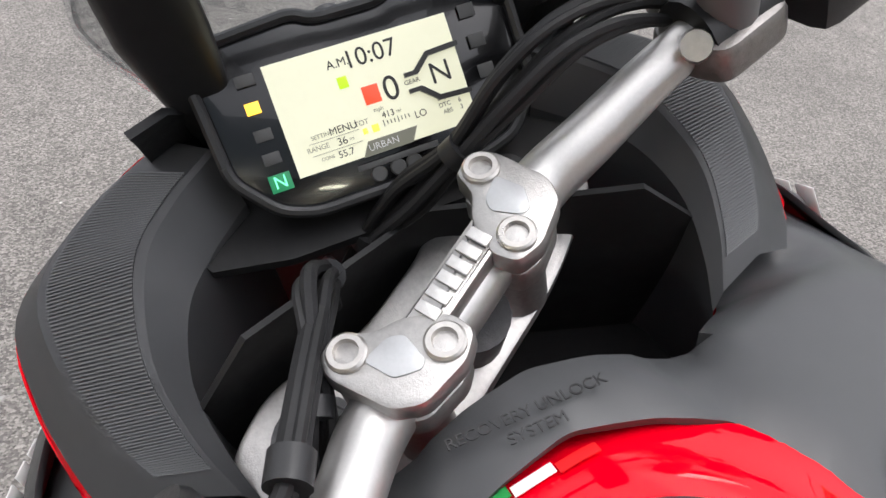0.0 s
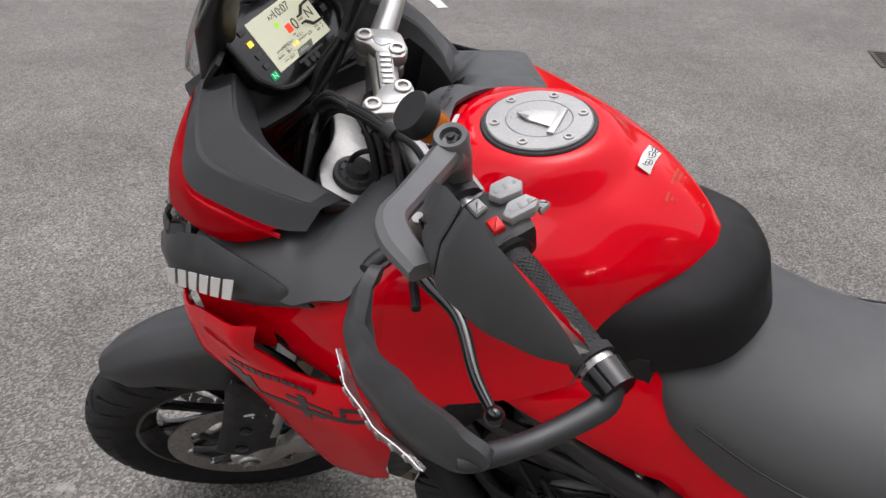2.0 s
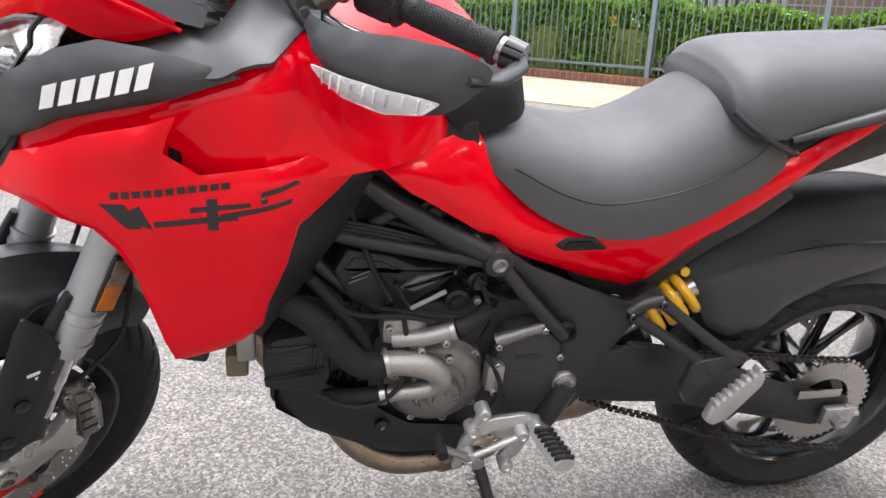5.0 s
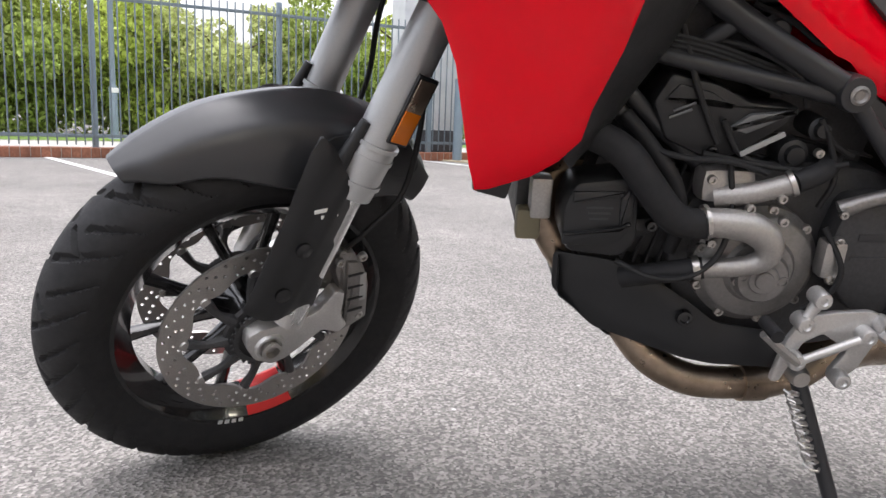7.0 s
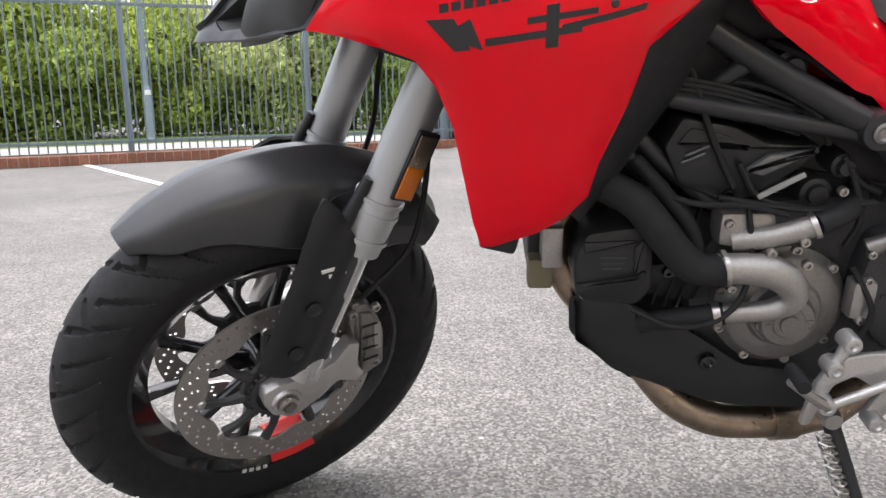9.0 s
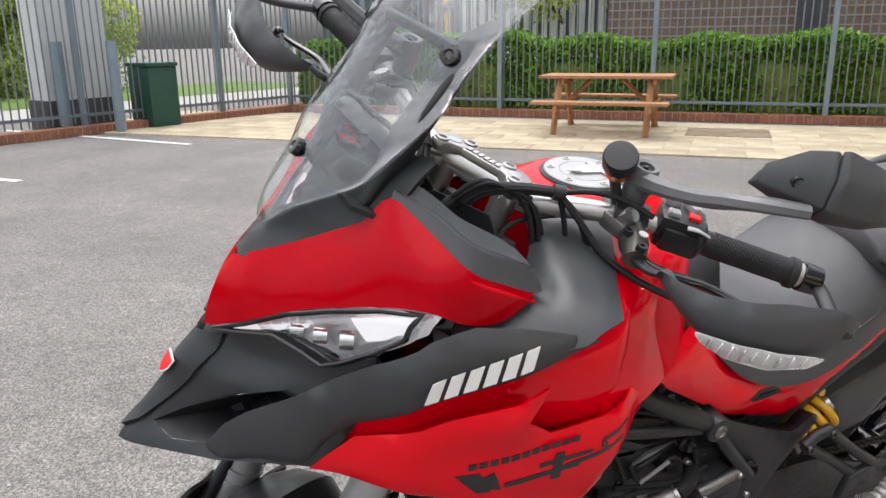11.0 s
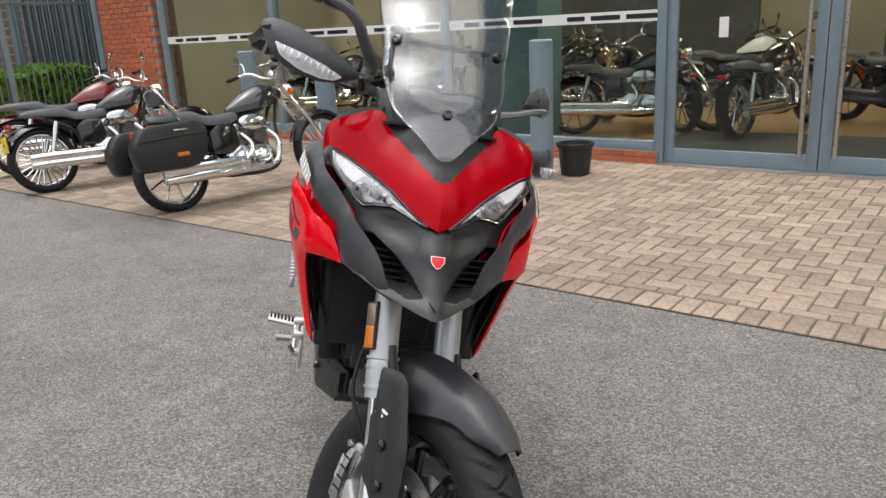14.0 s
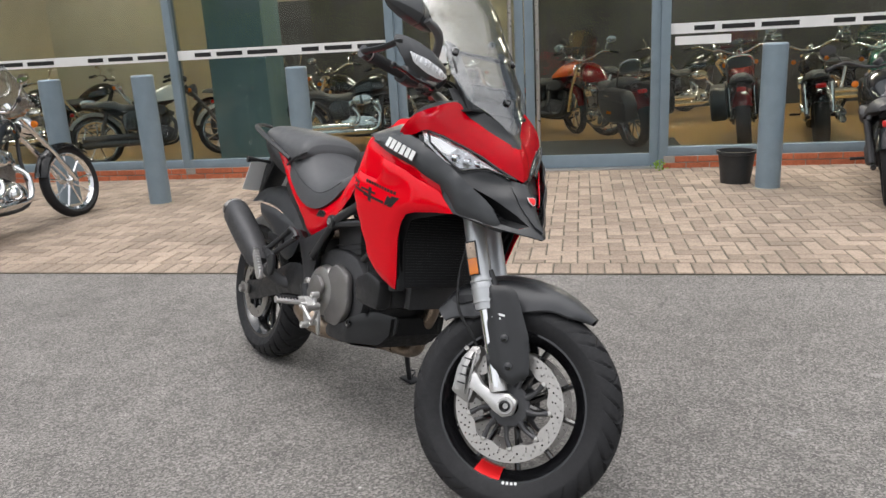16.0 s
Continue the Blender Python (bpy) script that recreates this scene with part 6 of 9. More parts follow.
print_on("CONS", -0.0370, -0.0260, 0.0028, ink_soft)
print_on("LO", 0.0225, -0.0185, 0.0058)
print_on("URBAN", -0.004, -0.0283, 0.0056, white_print, z=0.0026)
p = [(-0.0175, -0.0325), (-0.0125, -0.0242), (0.018, -0.0242), (0.013, -0.0325)]
part("mode_field", fix(prism(p, 0.0008, DASH @ FACE @ Matrix.Translation((0, 0.0012, 0)), 0)), ink_soft, dash)
tile("fuel_bar", -0.0055, -0.0182, 0.0042, 0.0044, amber_glow)
tile("fuel_sign", -0.0118, -0.0182, 0.0028, 0.0034, amber_glow)
for k in range(8):
    tile("fuel_tick", 0.0 + k * 0.0022, -0.0172, 0.0004, 0.0024 if k % 4 else 0.0036, ink)
for k, (a, b) in enumerate((("DQS", ""), ("DTC", "6"), ("ABS", "3"))):
    print_on(a, 0.0418, -0.0135 - k * 0.0042, 0.0036, ink, "RIGHT")
    print_on(b, 0.0475, -0.0135 - k * 0.0042, 0.0038)
tile("menu_line", -0.030, -0.0228, 0.030, 0.0003, ink_soft)
tile("menu_line", -0.030, -0.0160, 0.030, 0.0003, ink_soft)
for x, y, mt, w in ((-0.0665, 0.028, dim_icon, 0.011), (-0.0672, 0.0125, amber_glow, 0.008), (-0.0668, -0.003, dim_icon, 0.010), (-0.0668, -0.0165, dim_icon, 0.010)):
    tile("telltale", x, y, w, 0.0066, mt)
print_on("N", -0.0665, -0.0305, 0.010, green_glow)
tile("telltale", -0.0665, -0.0305, 0.0125, 0.010, material("green_dim", (0.01, 0.12, 0.05), 0.3, emit=(0.02, 0.3, 0.12), emit_strength=0.4), 0.0008)
for x in (-0.012, 0.0, 0.010):
    part("key_lamp", turned([(0, 0.001), (0.0042, 0.001), (0.005, 0.0)], 20, DASH @ Matrix.Translation((x, -0.0435, 0.0008)) @ Matrix.Rotation(radians(90), 4, "X")), dim_icon, dash)
tile("maker_mark", 0.002, -0.0375, 0.05, 0.0035, dim_icon)
for x, y in ((0.068, 0.03), (0.069, 0.012), (0.069, -0.006)):
    tile("telltale", x, y, 0.010, 0.008, dim_icon)

# -- tank, seat, tail --


def loft_x(stations, sides=28, power=2.6):
    """A body along x from stations of x, half width, bottom z, top z: its cross section is a rounded arch."""
    bm = bmesh.new()
    line = spline([(s[0], s[1], s[2]) for s in stations], 5)
    tops = spline([(s[3], s[4] if len(s) > 4 else power, 0) for s in stations], 5)
    rings = []
    for p, t in zip(line, tops):
        w, zb, zt, pw = p.y, p.z, t.x, t.y
        ring = []
        for k in range(sides + 1):
            a = math.pi * k / sides
            c, s = math.cos(a), math.sin(a)
            ring.append(Vector((p.x, w * math.copysign(abs(c) ** (2 / pw), c), zb + (zt - zb) * s ** (2 / pw))))
        rings.append(ring)
    skin(bm, rings)
    return fix(bm)


tank_st = [(1.135, 0.276, 0.93, 0.250, 1.072, 0.11, 1.108, 1.122), (1.10, 0.270, 0.925, 0.246, 1.068, 0.105, 1.116, 1.132), (1.045, 0.255, 0.92, 0.220, 1.064, 0.096, 1.116, 1.136), (0.96, 0.208, 0.915, 0.166, 1.062, 0.083, 1.106, 1.131), (0.90, 0.163, 0.922, 0.133, 1.045, 0.074, 1.088, 1.114), (0.86, 0.122, 0.932, 0.098, 1.030, 0.060, 1.068, 1.090), (0.825, 0.065, 0.95, 0.062, 1.018, 0.038, 1.045, 1.058), (0.803, 0.03, 0.96, 0.03, 1.01, 0.018, 1.026, 1.032)]


def tank_body():
    bm = bmesh.new()
    cols = [spline([(s_[0], s_[k], s_[k + 1]) for s_ in tank_st], 9) for k in (1, 3, 5)]
    tops = spline([(s_[0], 0, s_[7]) for s_ in tank_st], 9)
    rings = []
    for i in range(len(tops)):
        half = [Vector((c[i].x, c[i].y, c[i].z)) for c in cols]
        pts = half + [tops[i]] + [Vector((p.x, -p.y, p.z)) for p in reversed(half)]
        row = []
        for a, b in zip(pts, pts[1:]):
            row += [a.lerp(b, q / 8) for q in range(8)]
        row.append(pts[-1])
        for _ in range(3):
            row = [row[0]] + [(row[j - 1] + row[j] * 2 + row[j + 1]) / 4 for j in range(1, len(row) - 1)] + [row[-1]]
        for p in row:
            r = math.hypot(p.x - 1.012, p.y - 0.004)
            s = max(0.0, min(1.0, (0.112 - r) / 0.042))
            s = s * s * (3 - 2 * s)
            p.z += (max(p.z, 1.1350) - p.z) * s
        rings.append(row)
    skin(bm, rings)
    return fix(bm)


tank = part("fuel_tank", tank_body(), red_paint, bike, "glossy red fuel tank", 60)
pad_top = [(0.919, 0.136, 1.000), (0.872, 0.108, 1.010), (0.832, 0.066, 1.018), (0.806, 0.0, 1.030)]
pad_mid = [(0.903, 0.152, 0.975), (0.848, 0.134, 0.988), (0.782, 0.092, 0.998), (0.744, 0.0, 0.998)]
pad_low = [(0.862, 0.148, 0.933), (0.812, 0.130, 0.936), (0.760, 0.090, 0.938), (0.731, 0.0, 0.94)]
bm = bmesh.new()
rings = []
trio = [spline(l + [(x, -y, z) for x, y, z in reversed(l[:-1])], 5) for l in (pad_top, pad_mid, pad_low)]
for a, b, c in zip(*trio):
    inner = Vector((0.06, -a.y * 0.4, 0))
    rings.append([a + inner * 0.5 + Vector((0, 0, -0.006)), a, a.lerp(b, 0.3) + Vector((0, 0, 0.004)), a.lerp(b, 0.7) + Vector((0, 0, 0.004)), b, b.lerp(c, 0.5), c, c + inner])
skin(bm, rings)
pad = part("tank_pad", fix(bm), pad_black, bike, "matt black rear tank cover", 60)
# filler cap
CAP = Matrix.Translation((1.012, 0.004, 1.1365)) @ Matrix.Rotation(radians(90), 4, "X")
cap = part("filler_cap", turned([(0, 0.0045), (0.036, 0.0045), (0.037, 0.0035), (0.038, 0.0045), (0.0585, 0.0045), (0.060, 0.003), (0.060, -0.01), (0, -0.01)], 64, CAP), cap_alu, bike, "brushed aluminium filler cap with six screws")
part("cap_gasket", turned([(0.0600, 0.0012), (0.0640, 0.0012), (0.0655, -0.0005), (0.0655, -0.006), (0.0600, -0.006)], 64, CAP), black_plastic, cap)
for k in range(6):
    a = k * math.tau / 6 + 0.55
    part("cap_screw", turned([(0, 0.002), (0.0022, 0.002), (0.003, 0.006), (0.0052, 0.006), (0.0058, 0.0045)], 14, CAP @ Matrix.Translation((0.0495 * math.cos(a), 0, 0.0495 * math.sin(a)))), steel, cap)
CT = Matrix.Translation((1.012, 0.004, 1.1412)) @ Matrix.Rotation(radians(0), 4, "Z")
flap = [(0.026, 0.0), (0.008, 0.011), (-0.018, 0.016), (-0.018, -0.016), (0.008, -0.011)]
part("key_flap", fix(prism([(x, y) for x, y in flap], 0.003, CT @ FLAT, 0.001)), bright_alu, cap)
part("key_flap", fix(prism([(-0.018, 0.028), (-0.026, 0.028), (-0.026, -0.024), (-0.018, -0.024)], 0.0035, CT @ FLAT, 0.001)), bright_alu, cap)
part("key_shadow", fix(prism([(0.025, 0.0015), (0.012, 0.010), (0.010, 0.004)], 0.0006, CT @ FLAT @ Matrix.Translation((0, 0.003, 0)), 0)), engine_grey, cap)
# labels on the tank


def tank_surf(x, y):
    for a, b in zip(tank_st, tank_st[1:]):
        if b[0] <= x <= a[0]:
            f_ = (x - b[0]) / (a[0] - b[0])
            top, yt, zt = (b[k] + (a[k] - b[k]) * f_ for k in (7, 5, 6))
            return top - (top - zt) * min(1.0, abs(y) / yt) ** 1.3
    return 1.1


lab = part("fuel_label", plan_shell([(0.8955, -0.034), (0.8815, -0.034), (0.8830, 0.017), (0.8970, 0.017)], lambda x, y: tank_surf(x, y) + 0.0030, 0.0006, 0.012), white_print, tank, "white fuel label")
for k in range(3):
    y = -0.024 + k * 0.0155
    part("label_mark", turned([(0.0048, 0.0), (0.0054, 0.0002), (0.006, 0.0)], 20, Matrix.Translation((0.889, y, tank_surf(0.889, y) + 0.0042)) @ Matrix.Rotation(radians(90), 4, "X")), ink, lab)
    for q in range(2):
        part("label_mark", block((0.0015, 0.005, 0.0003), (0.887 + 0.0035 * q, y, tank_surf(0.889, y) + 0.0042), 0), ink, lab)
warn = material("warning_print", (0.50, 0.045, 0.01), 0.4, stain=0.3, stain_scale=60)
for k in range(8):
    x = 0.862 - k * 0.005
    part("warning_print", plan_shell([(x, -0.035), (x - 0.0022, -0.035), (x - 0.0022, 0.03 - 0.006 * (k % 3)), (x, 0.03 - 0.006 * (k % 3))], lambda a_, b_: tank_surf(a_, b_) - 0.0006, 0.0004, 0.03), warn, tank)
for k, mt in enumerate((material("flag_green", (0.02, 0.25, 0.06), 0.4), white_print, red_tape)):
    y = 0.055 - k * 0.022
    part("flag_mark", plan_shell([(1.108, y), (1.102, y), (1.104, y - 0.021), (1.110, y - 0.021)], lambda a_, b_: tank_surf(a_, b_) + 0.0045, 0.0006, 0.012), mt, tank)
# black cover in front of the tank, with a bay for the steering
half_cover = [(1.115, 0.0), (1.108, 0.04), (1.096, 0.077), (1.064, 0.096), (1.036, 0.104), (1.06, 0.15), (1.095, 0.21), (1.125, 0.268), (1.18, 0.280), (1.25, 0.272), (1.31, 0.255), (1.35, 0.225), (1.34, 0.19), (1.26, 0.19), (1.19, 0.145), (1.155, 0.10), (1.148, 0.06), (1.152, 0.03), (1.155, 0.0)]
outline = rounded(half_cover + [(x, -y) for x, y in reversed(half_cover[1:-1])], 0.006)


bm = tank_body()
tank_tree = BVHTree.FromBMesh(bm)
bm.free()


def cover_z(x, y):
    a = abs(y)
    if a < 0.104:
        rear = 1.140 - 0.028 * (a / 0.104) ** 1.5
        edge = 1.115 - 0.079 * (a / 0.104) ** 3
    else:
        rear = 1.112 - 0.276 * (a - 0.104)
        edge = 1.036 + 0.57 * (a - 0.104)
    rear += 0.004
    rise = max(0.0, min(1.0, (x - max(edge, 1.140 if a > 0.104 else edge)) / 0.05))
    rise = rise * rise * (3 - 2 * rise)
    limit = lerp(x, (1.15, 1.20, 1.226, 1.272, 1.32), (1.105, 1.072, 1.082, 1.105, 1.12))
    front_z = 1.094 - 0.030 * (max(0.0, a - 0.19) / 0.08) ** 1.6 - 0.14 * max(0.0, x - 1.16)
    if x > 1.15:
        k = max(0.0, min(1.0, (0.25 - a) / 0.03)) * min(1.0, (x - 1.15) / 0.03)
        front_z += (min(front_z, limit) - front_z) * k
    z = rear + (min(front_z, 1.14) - rear) * rise * min(1.0, max(0.0, (a - 0.05) / 0.06))
    for ahead in (0.0, 0.012, 0.024):
        hit = tank_tree.ray_cast(Vector((x - ahead, y, 1.4)), Vector((0, 0, -1)))[0]
        if hit is not None and hit.z > 1.0:
            z = max(z, hit.z + 0.004 - ahead * 0.5)
    return z


cover = part("tank_front_cover", plan_shell(outline, cover_z, 0.006, 0.016, 0.004), guard_grey, bike, "dark grey cover before the tank with moulded words", 50)
for k, w in enumerate(("RECOVERY UNLOCK", "SYSTEM")):
    m = Matrix.Translation((1.130 - k * 0.010, 0.012, cover_z(1.13, 0.0) + 0.0014)) @ Matrix.Rotation(radians(-90), 4, "Z")
    lettering(w, 0.0085, m, black_print, cover, "moulded_line", 0.0003)
bm = fix(moved(shell([(-0.22, 0.8), (0.22, 0.8), (0.21, 1.02), (0.1, 1.085), (-0.1, 1.085), (-0.21, 1.02)], lambda y, z: 1.085, 0.004, 0.05, 1), FRONTAL))
part("tank_bulkhead", bm, deep_black, bike)

seat = part("rider_seat", loft_x([(0.842, 0.128, 0.90, 0.944, 2.6), (0.80, 0.155, 0.865, 0.940, 2.6), (0.74, 0.163, 0.815, 0.920, 2.6), (0.67, 0.165, 0.780, 0.899, 2.6), (0.60, 0.166, 0.764, 0.893, 2.6), (0.53, 0.166, 0.768, 0.912, 2.6), (0.46, 0.164, 0.793, 0.952, 2.6), (0.41, 0.160, 0.82, 0.982, 2.6), (0.355, 0.152, 0.848, 0.99, 2.5), (0.315, 0.14, 0.875, 0.975, 2.4)]), seat_vinyl, bike, "stepped black vinyl rider's seat", 70)
pill = part("pillion_seat", loft_x([(0.425, 0.125, 0.955, 1.005, 2.4), (0.40, 0.148, 0.935, 1.028, 2.6), (0.35, 0.152, 0.93, 1.042, 2.6), (0.25, 0.150, 0.945, 1.050, 2.6), (0.12, 0.140, 0.965, 1.058, 2.6), (0.0, 0.12, 0.99, 1.06, 2.6), (-0.05, 0.09, 1.01, 1.045, 2.4)]), seat_vinyl, bike, "raised black vinyl pillion seat", 70)
for sd in SIDES:
    part("seat_strap", tube([(0.43, 0.13 * sd, 0.968), (0.40, 0.157 * sd, 0.945), (0.36, 0.160 * sd, 0.925), (0.31, 0.150 * sd, 0.905)], 0.005, 8, 5), black_plastic, pill)
for sd in SIDES:
    bm = tube([(0.78, 0.158 * sd, 0.885), (0.70, 0.164 * sd, 0.845), (0.62, 0.167 * sd, 0.828), (0.5, 0.167 * sd, 0.85), (0.40, 0.160 * sd, 0.895), (0.36, 0.153 * sd, 0.93)], 0.0016, 6, 6)
    part("seam", bm, black_plastic, seat)
    rail = tube([(0.33, 0.15 * sd, 0.93), (0.2, 0.165 * sd, 0.975), (0.05, 0.16 * sd, 1.015), (-0.06, 0.14 * sd, 1.04), (-0.11, 0.09 * sd, 1.05), (-0.10, 0.05 * sd, 1.045)], [0.011, 0.014, 0.014, 0.013, 0.011, 0.008], 10, 6, flat=0.7)
    part("grab_rail", rail, black_plastic, bike, "black plastic grab rail")
part("tail_unit", loft_x([(0.32, 0.125, 0.84, 0.92, 3), (0.15, 0.12, 0.88, 0.965, 3), (0.0, 0.10, 0.93, 1.0, 3), (-0.10, 0.075, 0.97, 1.02, 3), (-0.13, 0.05, 0.985, 1.01, 3)]), black_plastic, bike, "black tail under-tray")
# plate bracket
pl = part("plate_bracket", fix(prism(rounded([(-0.09, 0.95), (-0.02, 0.95), (-0.06, 0.88), (-0.14, 0.78), (-0.20, 0.70), (-0.215, 0.71), (-0.16, 0.86)], 0.012), 0.09, Matrix.Translation((0, -0.045, 0)), 0.01)), black_plastic, bike, "black number plate bracket")
part("number_plate", block((0.004, 0.23, 0.17), (0, 0, 0), 0.002, Matrix.Translation((-0.19, 0, 0.815)) @ Matrix.Rotation(radians(28), 4, "Y")), white_print, pl, "blank plate seen from behind")
for sd in SIDES:
    part("rear_indicator", tube([(-0.10, 0.04 * sd, 0.885), (-0.11, 0.10 * sd, 0.89), (-0.115, 0.15 * sd, 0.89)], [0.008, 0.008, 0.016], 10, 3), black_plastic, pl)
part("tail_lamp", block((0.03, 0.11, 0.03), (-0.125, 0, 1.0), 0.008), material("tail_red", (0.35, 0.01, 0.01), 0.15, coat=1), bike, "red tail lamp")

# -- frame --


def flip_turn(sd):
    return Matrix.Rotation(math.pi, 4, "X") if sd < 0 else Matrix()


for sd in SIDES:
    y = 0.172 * sd
    fr = part("frame_tube", tube([(0.792, 0.178 * sd, 0.742), (0.90, 0.172 * sd, 0.80), (1.02, 0.15 * sd, 0.875), (1.12, 0.10 * sd, 0.945), (1.19, 0.05 * sd, 0.985)], 0.0165, 14, 5), frame_paint, bike, "black steel trellis frame tube")
    for pts_ in ([(0.80, 0.175 * sd, 0.735), (0.935, 0.168 * sd, 0.760), (1.054, 0.15 * sd, 0.782), (1.20, 0.07 * sd, 0.815)], [(0.945, 0.165 * sd, 0.83), (0.985, 0.15 * sd, 0.795)], [(1.05, 0.14 * sd, 0.885), (1.09, 0.12 * sd, 0.825)],
                 [(0.795, 0.178 * sd, 0.74), (0.73, 0.182 * sd, 0.665), (0.66, 0.180 * sd, 0.59)], [(1.13, 0.12 * sd, 0.755), (1.085, 0.14 * sd, 0.705), (1.033, 0.14 * sd, 0.654)], [(1.12, 0.125 * sd, 0.775), (1.066, 0.14 * sd, 0.722), (1.015, 0.145 * sd, 0.675), (0.965, 0.14 * sd, 0.636)]):
        part("frame_tube", tube(pts_, 0.0115, 12, 4), frame_paint, fr)
    part("frame_boss", turned([(0, 0.196), (0.008, 0.196), (0.012, 0.198), (0.022, 0.196), (0.024, 0.190), (0.024, 0.155)], 28, Matrix.Translation((0.796, 0, 0.743)) @ flip_turn(sd)), frame_paint, fr)
    part("frame_bolt", turned([(0, 0.199), (0.006, 0.199), (0.009, 0.202), (0.0125, 0.200), (0.0125, 0.19)], 18, Matrix.Translation((0.796, 0, 0.743)) @ flip_turn(sd)), engine_grey, fr)
    # cast plate round the swingarm pivot
    outline = rounded([(0.785, 0.755), (0.73, 0.718), (0.62, 0.668), (0.545, 0.638), (0.50, 0.672), (0.482, 0.655), (0.52, 0.60), (0.565, 0.53), (0.602, 0.43), (0.615, 0.41), (0.655, 0.415), (0.672, 0.47), (0.655, 0.53), (0.668, 0.60), (0.73, 0.68), (0.79, 0.738)], 0.014)
    plate = side_shell("frame_plate", outline, frame_paint, sd, depth=lambda x, z: 0.168 + 0.02 * max(0.0, 0.6 - z), thick=0.03, label="black cast frame plate", bulge=0.006)
    part("pivot_nut", turned([(0, 0.181), (0.009, 0.181), (0.011, 0.184), (0.0165, 0.183), (0.0175, 0.179), (0.021, 0.180), (0.0225, 0.178), (0.023, 0.165)], 24, Matrix.Translation((0.638, 0, 0.482)) @ flip_turn(sd)), cast_alu, plate)
    part("plate_hole", turned([(0, 0.172), (0.012, 0.172), (0.0165, 0.182), (0.0195, 0.180), (0.021, 0.172)], 24, Matrix.Translation((0.655, 0, 0.592)) @ flip_turn(sd)), deep_black, plate)
    part("foot_tube", tube([(0.635, 0.180 * sd, 0.48), (0.652, 0.178 * sd, 0.43), (0.668, 0.176 * sd, 0.395)], 0.021, 16, 3), frame_paint, plate)

# -- swingarm, shock, chain, hugger --
swing_outline = rounded([(0.66, 0.50), (0.60, 0.53), (0.50, 0.535), (0.42, 0.52), (0.30, 0.47), (0.15, 0.40), (0.03, 0.362), (-0.045, 0.345), (-0.05, 0.29), (0.02, 0.27), (0.12, 0.30), (0.26, 0.345), (0.42, 0.395), (0.55, 0.415), (0.62, 0.43)], 0.02)
swingarm = None
for sd in SIDES:
    bm = shell(swing_outline, lambda x, z: 0.135 + 0.03 * max(0.0, min(1.0, (x - 0.1) / 0.4)), 0.035, 0.025, sd, (), 0.010)
    sw = part("swingarm", bm, black_plastic, bike, "black cast swingarm", 50)
    swingarm = swingarm or sw
    part("chain_adjuster", block((0.075, 0.018, 0.045), (-0.005, 0.147 * sd, 0.318), 0.006), steel, sw)
    part("axle_nut", turned([(0.006, 0.168), (0.010, 0.176), (0.018, 0.174), (0.020, 0.15)], 6, RW @ flip_turn(sd)), cast_alu, sw)
    part("adjuster_bolt", tube([(-0.055, 0.147 * sd, 0.318), (-0.03, 0.147 * sd, 0.318)], 0.007, 10, 1), steel, sw)
bm = block((0.12, 0.24, 0.10), (0.50, 0, 0.47), 0.02)
part("swingarm_bridge", bm, black_plastic, swingarm)
part("swingarm_mark", block((0.10, 0.002, 0.02), (0.05, 0.140, 0.372), 0.002, None), steel, swingarm, "bare metal guard strip")
# spring: a coil with its damper
SA, SB = Vector((0.488, 0.118, 0.578)), Vector((0.402, 0.118, 0.635))
sw_dir = (SB - SA).normalized()
s1 = sw_dir.cross(Vector((0, 1, 0))).normalized()
s2 = sw_dir.cross(s1)
pts_ = [SA + (SB - SA) * (k / 60) + s1 * (0.036 * math.cos(k * 0.47)) + s2 * (0.036 * math.sin(k * 0.47)) for k in range(61)]
shock = part("shock_spring", tube(pts_, 0.0088, 10, 1), yellow_paint, bike, "yellow coil spring of the rear shock")
part("damper", tube([SA - sw_dir * 0.06, SB + sw_dir * 0.004], 0.018, 16, 1), steel, shock)
part("spring_seat", tube([SA - sw_dir * 0.014, SA - sw_dir * 0.004], 0.040, 24, 1), engine_grey, shock)
# chain: links along both runs
link = bmesh.new()
block((0.0150, 0.0022, 0.0085), (0, 0.006, 0), 0.001, None, link, 1)
block((0.0150, 0.0022, 0.0085), (0, -0.006, 0), 0.001, None, link, 1)
tube([(0, -0.0085, 0), (0, 0.0085, 0)], 0.0038, 8, 1, link)
chain_steel = material("chain_steel", (0.07, 0.062, 0.055), 0.45, 0.8, grain=0.3, grain_scale=200)
chain_low = [Vector((-0.10, 0.103, 0.168)), Vector((0.064, 0.103, 0.198)), Vector((0.265, 0.103, 0.252)), Vector((0.401, 0.106, 0.314)), Vector((0.486, 0.106, 0.344)), Vector((0.60, 0.106, 0.398))]
chain = part("chain", tube(chain_low, 0.0022, 6, 3), chain_steel, bike, "dark oiled drive chain")
link_me = mesh_of("chain_link", link, chain_steel)
for a, b in list(zip(chain_low, chain_low[1:])) + [(Vector((-0.02, 0.103, 0.425)), Vector((0.60, 0.103, 0.497)))]:
    d = b - a
    n = int(d.length / 0.0165)
    turn = Matrix.Rotation(-math.atan2(d.z, d.x), 4, "Y")
    for k in range(n):
        shared("chain_link", link_me, chain, Matrix.Translation(a + d * ((k + 0.5) / n)) @ turn)
hug = bmesh.new()
rings = []
